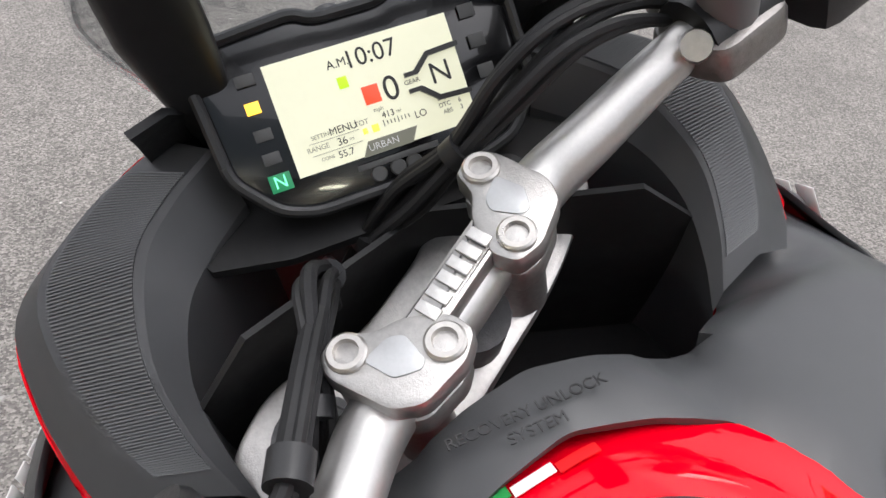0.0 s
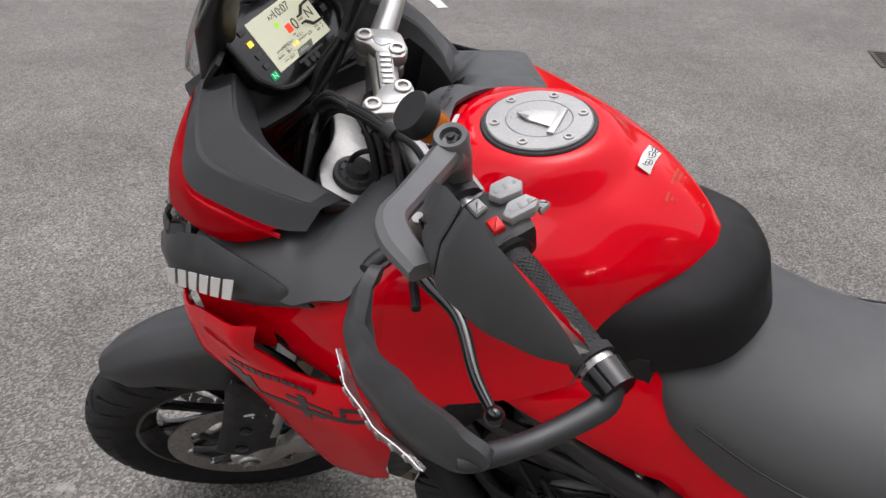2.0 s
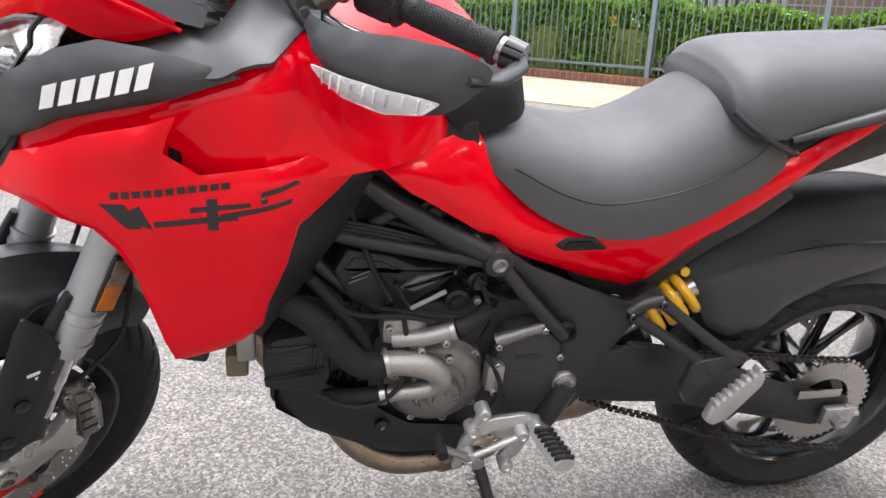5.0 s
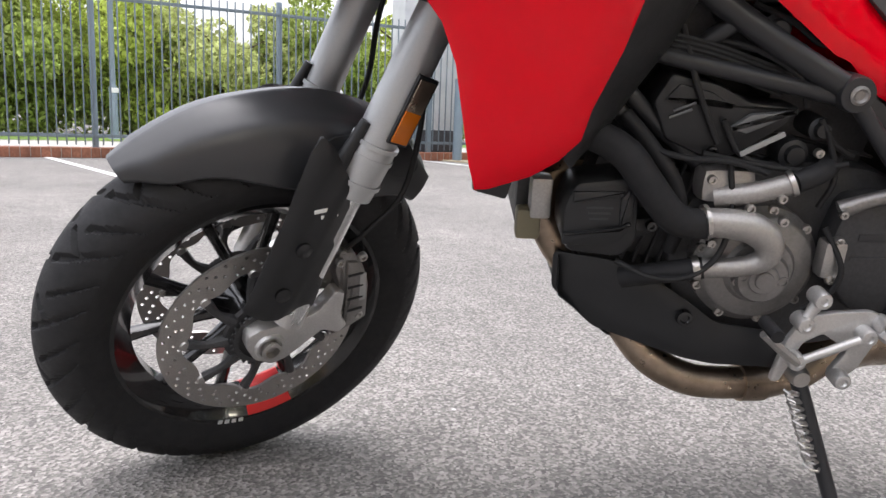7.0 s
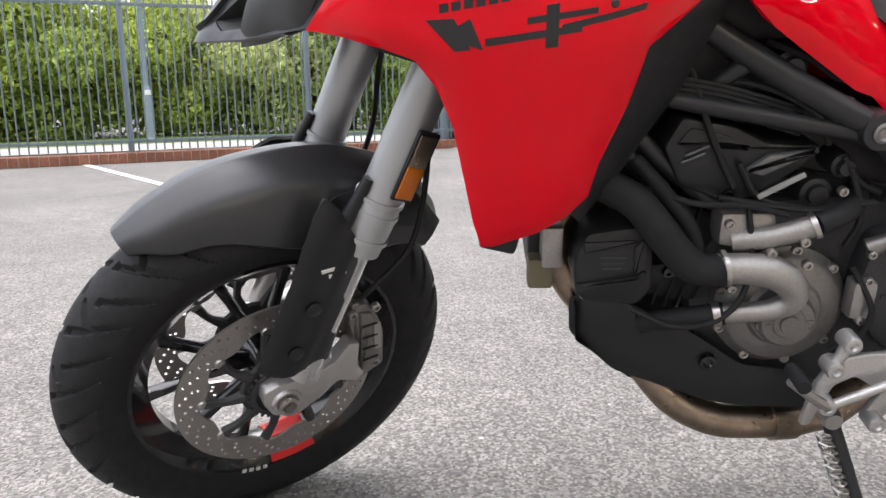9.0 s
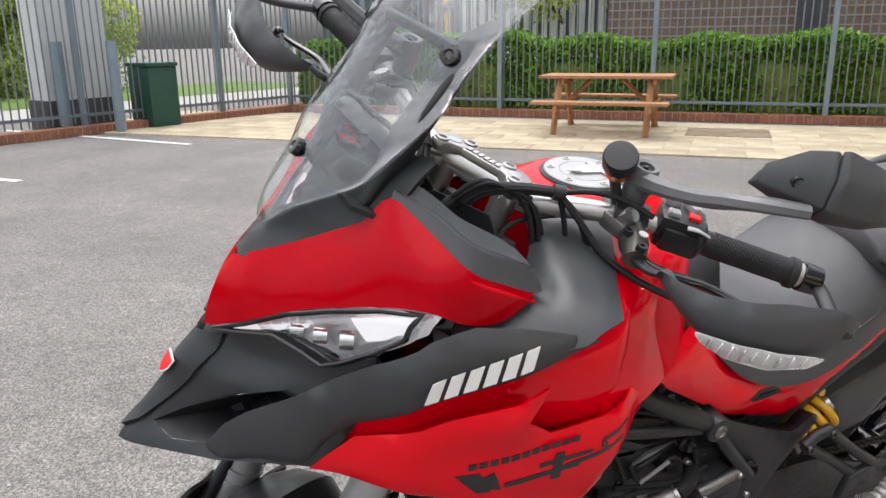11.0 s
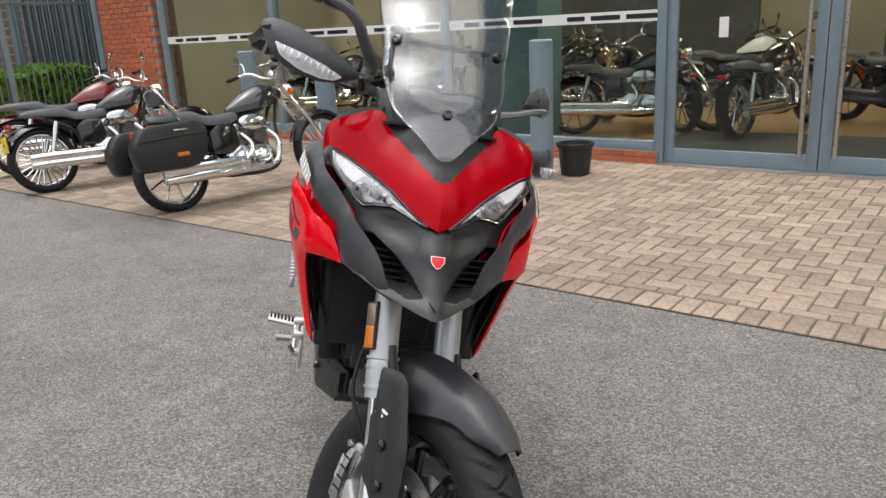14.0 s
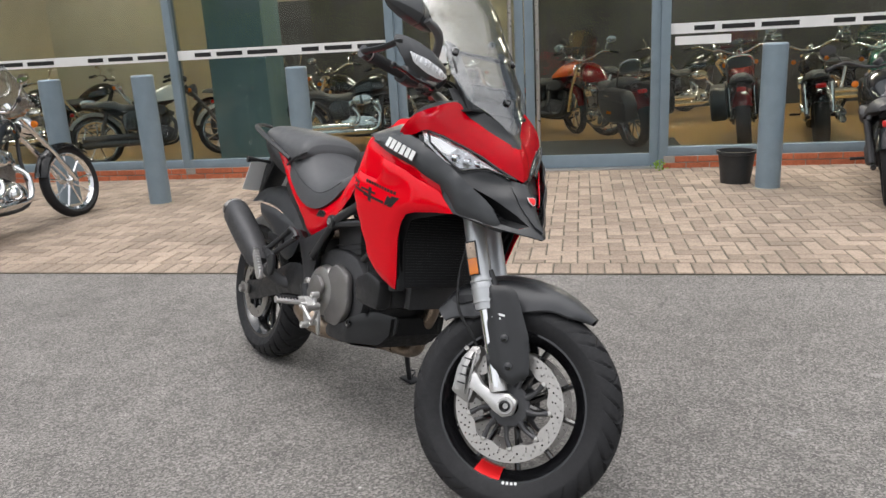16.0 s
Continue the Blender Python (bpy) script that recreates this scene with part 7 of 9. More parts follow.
for k in range(19):
    t = k / 18
    a = radians(40 + t * 100)
    r = 0.345 + 0.03 * max(0, t - 0.6)
    w = lerp(t, (0, 0.2, 0.7, 1), (0.06, 0.088, 0.095, 0.08))
    ring = []
    for j in range(13):
        u = -1 + 2 * j / 12
        ring.append(Vector((RAXLE.x + (r - 0.055 * abs(u) ** 3) * math.cos(a), w * u, RAXLE.z + (r - 0.055 * abs(u) ** 3) * math.sin(a))))
    rings.append(ring)
skin(hug, rings, closed_ring=False, caps=False)
bmesh.ops.solidify(hug, geom=hug.faces[:], thickness=0.004)
hugger = part("rear_hugger", fix(hug), trim_grey_lit, bike, "matt dark rear hugger", 60)
arch = spline([(0.425, 0, 0.655), (0.412, 0, 0.705), (0.33, 0, 0.742), (0.225, 0, 0.772), (0.12, 0, 0.788), (0.0, 0, 0.79), (-0.10, 0, 0.775)], 4)
bm = bmesh.new()
skin(bm, [[Vector((p.x, 0.112 * u, p.z - 0.075 * abs(u) ** 2.6)) for u in [k / 7 - 1 for k in range(15)]] for p in arch], closed_ring=False, caps=False)
bmesh.ops.solidify(bm, geom=bm.faces[:], thickness=0.004)
part("inner_mudguard", fix(bm), trim_grey, hugger, "grey inner mudguard above the rear tyre", 60)
outline = rounded([(0.405, 0.648), (0.30, 0.672), (0.128, 0.70), (-0.05, 0.705), (-0.02, 0.65), (0.09, 0.617), (0.175, 0.565), (0.21, 0.515), (0.28, 0.50), (0.335, 0.53), (0.37, 0.59)], 0.02)
for sd in SIDES:
    side_shell("hugger_side", outline, trim_grey, sd, depth=lambda x, z: 0.108, parent=hugger, thick=0.005, bulge=0.01)

# -- engine --
engine_alu = material("engine_alu", (0.40, 0.385, 0.37), 0.45, 0.8, grain=0.15, grain_scale=250, bump=0.2, bump_scale=900, rough_var=0.1)
case_outline = rounded([(0.615, 0.43), (0.63, 0.58), (0.70, 0.63), (0.80, 0.645), (0.90, 0.635), (0.965, 0.585), (0.99, 0.51), (0.97, 0.42), (0.90, 0.36), (0.75, 0.345), (0.65, 0.37)], 0.03)
engine = part("engine", fix(prism(case_outline, 0.27, Matrix.Translation((0, -0.135, 0)), 0.018)), engine_dark, bike, "dark grey V-twin engine block", 40)
# rear cylinder, leaning back, and front cylinder
for base, way, size in ((Vector((0.80, 0, 0.66)), -12, (0.17, 0.22, 0.20)), (Vector((1.03, 0, 0.555)), 76, (0.15, 0.22, 0.17))):
    m = Matrix.Translation(base) @ Matrix.Rotation(radians(way), 4, "Y")
    cyl = part("cylinder", block(size, (0, 0, 0), 0.025, m), engine_dark, engine)
    for k in range(5):
        part("cooling_rib", block((size[0] + 0.012, size[1] + 0.012, 0.004), (0, 0, -size[2] * 0.35 + k * 0.018), 0.0015, m, None, 1), engine_dark, engine)
# round generator cover with the water pump
ALT = Matrix.Translation((0.866, 0, 0.492))
alt = part("generator_cover", turned([(0, 0.182), (0.045, 0.182), (0.05, 0.176), (0.072, 0.174), (0.078, 0.168), (0.082, 0.160), (0.088, 0.156), (0.090, 0.12)], 56, ALT), engine_grey, engine, "grey cast generator cover")
for k in range(9):
    a = k * math.tau / 9 + 0.3
    part("cover_bolt", turned([(0, 0.002), (0.003, 0.002), (0.004, 0.006), (0.0065, 0.006), (0.0072, 0)], 12, Matrix.Translation((0.866 + 0.084 * math.cos(a), 0.158, 0.492 + 0.084 * math.sin(a)))), steel, alt)
pump = part("water_pump", turned([(0, 0.200), (0.020, 0.200), (0.022, 0.197), (0.034, 0.196), (0.038, 0.190), (0.040, 0.170)], 36, Matrix.Translation((0.866, 0, 0.486))), engine_grey, engine, "grey cast water pump")
part("pump_plug", turned([(0, 0.203), (0.012, 0.203), (0.0135, 0.199)], 20, Matrix.Translation((0.866, 0, 0.486))), engine_grey, pump)
for dx in (-0.028, 0.028):
    part("pump_screw", turned([(0, 0.192), (0.004, 0.192), (0.005, 0.198), (0.0075, 0.198), (0.0085, 0.190)], 14, Matrix.Translation((0.866 + dx, 0, 0.486 + dx * 0.1))), engine_grey, pump)
elbow = tube([(0.968, 0.195, 0.566), (0.93, 0.200, 0.568), (0.897, 0.204, 0.563), (0.874, 0.205, 0.545), (0.872, 0.203, 0.522), (0.890, 0.198, 0.508), (0.925, 0.192, 0.500), (0.955, 0.19, 0.498)], [0.020, 0.0205, 0.0215, 0.020, 0.017, 0.0145, 0.0135, 0.0135], 18, 5)
part("pump_elbow", elbow, engine_alu, pump, "cast pump elbow")
part("thermostat_housing", block((0.075, 0.05, 0.05), (0.930, 0.155, 0.612), 0.015, None), engine_alu, pump)
part("thermostat_neck", tube([(0.945, 0.172, 0.596), (0.90, 0.188, 0.608), (0.852, 0.196, 0.626)], [0.016, 0.0145, 0.0145], 14, 4), engine_alu, pump)
for x, y, z in ((0.955, 0.18, 0.622), (0.905, 0.20, 0.590), (0.868, 0.205, 0.607), (0.86, 0.205, 0.575), (0.90, 0.186, 0.478), (0.945, 0.19, 0.535)):
    bolt((x, y, z), (0, 1, 0), 0.0065, steel, pump)
part("upper_hose", tube([(0.852, 0.196, 0.626), (0.828, 0.19, 0.634), (0.800, 0.170, 0.641), (0.770, 0.12, 0.650)], 0.0145, 14, 5), rubber, engine, "black rubber coolant hose")
part("big_hose", tube([(1.165, 0.14, 0.688), (1.119, 0.175, 0.677), (1.076, 0.19, 0.655), (1.042, 0.198, 0.615), (1.002, 0.2, 0.572), (0.958, 0.195, 0.564)], [0.0205, 0.0215, 0.022, 0.022, 0.0215, 0.0205], 18, 6), rubber, engine, "thick black coolant hose")
part("side_hose", tube([(1.075, 0.15, 0.70), (1.040, 0.168, 0.663), (1.004, 0.176, 0.617), (0.986, 0.172, 0.561), (0.990, 0.155, 0.51)], 0.0105, 14, 6), rubber, engine)
part("lower_hose", tube([(1.05, 0.15, 0.462), (1.0, 0.178, 0.484), (0.95, 0.19, 0.498)], 0.0155, 14, 5), rubber, engine)
for a, b, r in (((0.962, 0.195, 0.566), (0.956, 0.195, 0.567), 0.0245), ((0.965, 0.189, 0.496), (0.956, 0.19, 0.498), 0.0178), ((0.858, 0.195, 0.624), (0.852, 0.196, 0.627), 0.0178)):
    part("hose_clip", tube([a, b], r, 20, 1), steel, engine)
wires = ([(1.07, 0.18, 0.50), (1.02, 0.2, 0.485), (0.97, 0.205, 0.492), (0.935, 0.2, 0.525), (0.925, 0.19, 0.58), (0.935, 0.18, 0.65)],
         [(0.97, 0.17, 0.655), (0.90, 0.18, 0.645), (0.84, 0.182, 0.64), (0.78, 0.18, 0.65)], [(0.95, 0.17, 0.70), (0.92, 0.175, 0.655), (0.86, 0.18, 0.64)],
         [(0.79, 0.18, 0.56), (0.765, 0.2, 0.51), (0.772, 0.2, 0.47), (0.80, 0.19, 0.44)], [(1.02, 0.16, 0.82), (0.99, 0.17, 0.74), (0.955, 0.175, 0.67)], [(0.81, 0.17, 0.69), (0.79, 0.175, 0.63), (0.80, 0.17, 0.585)])
for w in wires:
    part("cable", tube(w, 0.0042, 8, 5), deep_black, engine)
# belt covers
bm = prism(rounded([(1.136, 0.611), (1.060, 0.622), (1.048, 0.598), (1.045, 0.527), (1.064, 0.505), (1.139, 0.512), (1.148, 0.534), (1.150, 0.575)], 0.010), 0.085, Matrix.Translation((0, 0.098, 0)), 0.008)
bc = part("belt_cover", fix(bm), black_plastic, engine, "black plastic cover of the front cylinder")
part("cover_rib", fix(prism(rounded([(1.149, 0.541), (1.070, 0.551), (1.060, 0.560), (1.054, 0.556), (1.068, 0.533), (1.090, 0.524), (1.147, 0.524)], 0.004), 0.011, Matrix.Translation((0, 0.178, 0)), 0.004)), black_plastic, bc)
part("cover_field", fix(prism(rounded([(1.138, 0.583), (1.072, 0.593), (1.068, 0.603), (1.140, 0.600)], 0.003), 0.008, Matrix.Translation((0, 0.178, 0)), 0.003)), black_plastic, bc)
part("cover_side", fix(prism(rounded([(1.074, 0.592), (1.064, 0.604), (1.055, 0.598), (1.056, 0.562), (1.072, 0.552)], 0.003), 0.009, Matrix.Translation((0, 0.178, 0)), 0.003)), black_plastic, bc)
for k in range(3):
    part("cover_mark", block((0.036 - 0.005 * k, 0.001, 0.003), (1.100, 0.1835, 0.578 - k * 0.008), 0.0002), trim_grey, bc)
for x, z in ((1.022, 0.548), (1.030, 0.590)):
    bolt((x, 0.165, z), (0, 1, 0), 0.008, gloss_black, bc)
part("cover_lug", fix(prism(rounded([(1.055, 0.555), (1.012, 0.560), (1.010, 0.535), (1.05, 0.525)], 0.006), 0.05, Matrix.Translation((0, 0.112, 0)), 0.005)), black_plastic, bc)
bm = prism(rounded([(1.043, 0.719), (1.023, 0.757), (0.959, 0.745), (0.915, 0.723), (0.846, 0.718), (0.868, 0.690), (0.922, 0.651), (0.960, 0.645), (1.020, 0.669)], 0.007), 0.075, Matrix.Translation((0, 0.088, 0)), 0.007)
bc2 = part("belt_cover", fix(bm), black_plastic, engine, "black plastic cover of the rear cylinder")
# the light caught by this edge is painted: satin grey on the black cover
part("cover_rib", fix(prism(rounded([(0.942, 0.688), (0.914, 0.709), (0.852, 0.716), (0.886, 0.696), (0.917, 0.681)], 0.003), 0.012, Matrix.Translation((0, 0.158, 0)), 0.005)), satin_grey, bc2, "edge of the cover with its highlight put in as paler grey")
part("cover_rib", fix(prism(rounded([(1.030, 0.722), (1.012, 0.745), (0.968, 0.735), (0.935, 0.716), (0.970, 0.722)], 0.004), 0.008, Matrix.Translation((0, 0.158, 0)), 0.004)), black_plastic, bc2)
for k in range(2):
    part("cover_line", tube([(1.020 - 0.004 * k, 0.166, 0.700 + 0.009 * k), (0.992 - 0.004 * k, 0.166, 0.712 + 0.009 * k)], 0.0018, 6, 1), satin_grey, bc2)
part("cover_stripe", block((0.062, 0.004, 0.007), (0, 0, 0), 0.001, Matrix.Translation((0.897, 0.178, 0.672)) @ Matrix.Rotation(radians(29), 4, "Y")), grey_print, bc2, "pale label strip")
bolt((0.956, 0.163, 0.656), (0, 1, 0), 0.008, gloss_black, bc2)
# head and fuel-system clutter in the shade of the frame
for x, y, z, r, l in ((0.845, 0.14, 0.655, 0.020, 0.05), (0.815, 0.13, 0.69, 0.016, 0.06), (0.90, 0.13, 0.815, 0.020, 0.06), (0.955, 0.12, 0.832, 0.017, 0.06)):
    part("injector_cap", turned([(0, l), (r * 0.6, l), (r * 0.7, l * 0.85), (r, l * 0.8), (r, 0), (0, 0)], 16, Matrix.Translation((x, y - 0.02, z))), black_plastic, engine)
for pts_ in ([(0.84, 0.16, 0.72), (0.865, 0.175, 0.76), (0.92, 0.165, 0.79), (0.98, 0.15, 0.80)], [(0.82, 0.165, 0.705), (0.80, 0.17, 0.675), (0.765, 0.16, 0.655)], [(1.06, 0.165, 0.665), (1.0, 0.185, 0.652), (0.94, 0.188, 0.650), (0.885, 0.185, 0.635)], [(0.93, 0.15, 0.845), (0.88, 0.16, 0.825), (0.84, 0.16, 0.80), (0.80, 0.15, 0.80)]):
    part("cable", tube(pts_, 0.0042, 8, 5), rubber, engine)
for x, z in ((0.83, 0.775), (0.862, 0.79), (0.815, 0.66)):
    bolt((x, 0.168, z), (0, 1, 0), 0.0065, steel, engine)
# added black blocks: their colour stands in for shade between the engine parts
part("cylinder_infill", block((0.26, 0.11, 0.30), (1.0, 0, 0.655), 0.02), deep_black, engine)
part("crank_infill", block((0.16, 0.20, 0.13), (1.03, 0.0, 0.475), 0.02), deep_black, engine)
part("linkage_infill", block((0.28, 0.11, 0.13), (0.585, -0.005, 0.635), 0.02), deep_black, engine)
part("throttle_body", block((0.16, 0.24, 0.075), (0.94, 0, 0.815), 0.02), engine_dark, engine)
# airbox as a plain block, blackened to match the shaded gap
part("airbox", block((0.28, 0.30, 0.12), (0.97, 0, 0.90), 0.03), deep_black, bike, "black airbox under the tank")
for k in range(6):
    part("cable", tube([(1.06, 0.155 + 0.002 * k, 0.775 + 0.007 * k), (0.98, 0.165, 0.765 + 0.006 * k), (0.88, 0.165, 0.735 + 0.006 * k)], 0.0035, 6, 4), deep_black, engine)
# sprocket cover
bm = prism(rounded([(0.76, 0.60), (0.70, 0.605), (0.655, 0.575), (0.65, 0.49), (0.66, 0.43), (0.70, 0.415), (0.745, 0.45), (0.775, 0.53)], 0.02), 0.05, Matrix.Translation((0, 0.125, 0)), 0.010)
spc = part("sprocket_cover", fix(bm), engine_dark, engine, "dark cast sprocket cover with embossed mark")
part("cover_mark", block((0.05, 0.0015, 0.011), (0.712, 0.1755, 0.545), 0.0005, None), frame_paint, spc)
part("cover_mark", block((0.06, 0.004, 0.006), (0.712, 0.175, 0.513), 0.001, Matrix.Translation((0, 0, 0))), engine_dark, spc)
part("slave_arm", tube([(0.775, 0.178, 0.585), (0.74, 0.184, 0.602), (0.70, 0.182, 0.612)], [0.013, 0.010, 0.011], 12, 4), engine_grey, spc)
part("clutch_slave", block((0.032, 0.03, 0.055), (0.772, 0.178, 0.515), 0.008), cast_alu, spc)
for x, z in ((0.772, 0.545), (0.772, 0.487), (0.70, 0.612), (0.775, 0.583), (0.665, 0.555)):
    bolt((x, 0.192, z), (0, 1, 0), 0.006, steel, spc)

# belly pan
pan = rounded([(1.142, 0.475), (1.140, 0.415), (1.075, 0.362), (0.985, 0.345), (0.90, 0.328), (0.80, 0.325), (0.785, 0.345), (0.81, 0.385), (0.86, 0.392), (0.905, 0.398), (0.95, 0.43), (0.995, 0.455), (1.06, 0.475)], 0.010)
for sd in SIDES:
    bp = side_shell("belly_pan", pan, black_plastic, sd, depth=lambda x, z: 0.165 - 0.05 * max(0.0, (x - 0.95) / 0.14), thick=0.012, label="matt black belly pan", bulge=0.006)
    part("pan_bolt", turned([(0, 0.170), (0.005, 0.170), (0.007, 0.173), (0.011, 0.172), (0.013, 0.165)], 16, Matrix.Translation((0.955, 0, 0.408)) @ flip_turn(sd)), gloss_black, bp)
bm = bmesh.new()
skin(bm, [[Vector((x, y, z)) for y in (-0.11, -0.05, 0, 0.05, 0.11)] for x, z in ((1.135, 0.47), (1.132, 0.41), (1.05, 0.345), (0.90, 0.312), (0.77, 0.308))], closed_ring=False, caps=False)
bmesh.ops.solidify(bm, geom=bm.faces[:], thickness=0.006)
part("belly_plate", fix(bm), black_plastic, bike, "black belly plate")

# exhaust
ex = part("exhaust_pipe", tube([(1.10, 0.03, 0.605), (1.148, 0.035, 0.575), (1.160, 0.04, 0.530), (1.140, 0.045, 0.480), (1.105, 0.055, 0.435), (1.045, 0.085, 0.38), (0.990, 0.118, 0.318), (0.935, 0.13, 0.288), (0.88, 0.13, 0.278), (0.79, 0.12, 0.276)], 0.0255, 18, 6), exhaust_steel, bike, "bronzed steel exhaust pipe")
part("pipe_clamp", tube([(0.838, 0.126, 0.277), (0.80, 0.121, 0.276)], 0.030, 20, 1), exhaust_steel, ex)
coll = bmesh.new()
rings = []
for x, y, z, a, b in ((0.80, 0.12, 0.276, 0.028, 0.028), (0.735, 0.07, 0.285, 0.07, 0.036), (0.68, 0.01, 0.305, 0.10, 0.052), (0.60, -0.025, 0.330, 0.118, 0.080), (0.53, -0.03, 0.338, 0.118, 0.086), (0.475, -0.03, 0.345, 0.112, 0.060), (0.45, -0.03, 0.345, 0.09, 0.036)):
    rings.append([Vector((x, y + a * math.cos(t), z + b * math.sin(t))) for t in [k * math.tau / 20 for k in range(20)]])
skin(coll, rings)
part("collector_box", fix(coll), exhaust_steel, ex, "bronzed collector box", 60)
part("rear_header", tube([(0.72, -0.06, 0.70), (0.62, -0.12, 0.66), (0.60, -0.14, 0.55), (0.62, -0.12, 0.42), (0.60, -0.05, 0.34)], 0.023, 14, 5), exhaust_steel, ex)
muff = bmesh.new()
rings = []
for x, z, a, b in ((0.30, 0.49, 0.03, 0.03), (0.26, 0.505, 0.044, 0.050), (0.17, 0.555, 0.050, 0.061), (0.03, 0.627, 0.052, 0.063), (-0.03, 0.657, 0.050, 0.060), (-0.05, 0.668, 0.040, 0.048)):
    rings.append([Vector((x + 0.5 * b * math.sin(t), -0.215 + a * math.copysign(abs(math.cos(t)) ** 0.75, math.cos(t)), z + 0.87 * b * math.copysign(abs(math.sin(t)) ** 0.75, math.sin(t)))) for t in [k * math.tau / 24 for k in range(24)]])
skin(muff, rings)
mu = part("silencer", fix(muff), engine_dark, bike, "dark grey silencer with steel end cap", 50)
part("end_cap", tube([(-0.040, -0.215, 0.662), (-0.058, -0.215, 0.672), (-0.070, -0.215, 0.679), (-0.066, -0.215, 0.677)], [0.051, 0.050, 0.040, 0.030], 28, 1), steel, mu)
part("link_pipe", tube([(0.48, -0.08, 0.42), (0.40, -0.17, 0.44), (0.32, -0.21, 0.48)], 0.024, 16, 5), engine_dark, mu)
part("silencer_strap", block((0.14, 0.012, 0.03), (0.30, -0.165, 0.60), 0.006, None), black_plastic, mu)

# right side of the engine
cl = part("clutch_cover", turned([(0, 0.176), (0.03, 0.178), (0.035, 0.172), (0.075, 0.170), (0.088, 0.166), (0.098, 0.14)], 48, Matrix.Translation((0.73, 0, 0.475)) @ Matrix.Rotation(math.pi, 4, "X")), cast_alu, engine, "grey cast clutch cover")
part("clutch_rib", fix(prism(rounded([(0.66, 0.45), (0.69, 0.53), (0.74, 0.535), (0.78, 0.50), (0.75, 0.43), (0.70, 0.42)], 0.015), 0.016, Matrix.Translation((0, -0.19, 0)), 0.006)), engine_grey, cl)
part("side_cover", fix(prism(rounded([(0.77, 0.37), (0.76, 0.55), (0.82, 0.60), (0.91, 0.57), (0.93, 0.45), (0.87, 0.37)], 0.03), 0.03, Matrix.Translation((0, -0.168, 0)), 0.012)), engine_grey, cl)
for k in range(8):
    a = k * math.tau / 8
    bolt((0.72 + 0.083 * math.cos(a), -0.155, 0.475 + 0.083 * math.sin(a)), (0, -1, 0), 0.0055, steel, cl)
part("belt_cover", fix(prism(rounded([(1.14, 0.50), (1.145, 0.60), (1.06, 0.62), (0.98, 0.58), (1.0, 0.50)], 0.02), 0.06, Matrix.Translation((0, -0.18, 0)), 0.014)), black_plastic, engine)

# radiator
rad = part("radiator", block((0.035, 0.36, 0.25), (0, 0, 0), 0.006, Matrix.Translation((1.225, 0, 0.725)) @ Matrix.Rotation(radians(-14), 4, "Y")), deep_black, bike, "black finned radiator between the fairings")
for k in range(26):
    part("radiator_fin", block((0.006, 0.33, 0.0022), (0.019, 0, -0.11 + k * 0.0088), 0, Matrix.Translation((1.225, 0, 0.725)) @ Matrix.Rotation(radians(-14), 4, "Y")), black_plastic, rad)
for sd in SIDES:
    part("radiator_tank", block((0.05, 0.03, 0.27), (0, 0.185 * sd, 0), 0.008, Matrix.Translation((1.22, 0, 0.725)) @ Matrix.Rotation(radians(-14), 4, "Y")), black_plastic, rad)
    shroud = [(0.17 * sd, 0.63), (0.200 * sd, 0.635), (0.230 * sd, 0.74), (0.245 * sd, 0.85), (0.17 * sd, 0.86)]
    part("radiator_shroud", fix(moved(shell(shroud if sd > 0 else shroud[::-1], lambda y, z: 1.215 - 0.2 * (z - 0.725), 0.006, 0.03, 1), FRONTAL)), deep_black, rad)
    inner = [(1.30, 0.80), (1.275, 0.63), (1.16, 0.67), (1.12, 0.80), (1.16, 0.85), (1.26, 0.86)]
    side_shell("fairing_liner", rounded(inner, 0.02), deep_black, sd, -0.02, bike, "black liner inside the fairing", depth=fair_depth)
part("oil_cooler", block((0.03, 0.19, 0.085), (1.19, 0, 0.56), 0.006), engine_dark, bike, "small black oil cooler")
bm = block((0.03, 0.035, 0.06), (1.175, 0.13, 0.575), 0.006)
part("horn_bracket", bm, cast_alu, bike, "small metal bracket")
part("connector", block((0.035, 0.03, 0.045), (1.19, 0.13, 0.535), 0.006), material("brown_plastic", (0.16, 0.14, 0.09), 0.5, stain=0.1), bike, "brownish electrical connector")

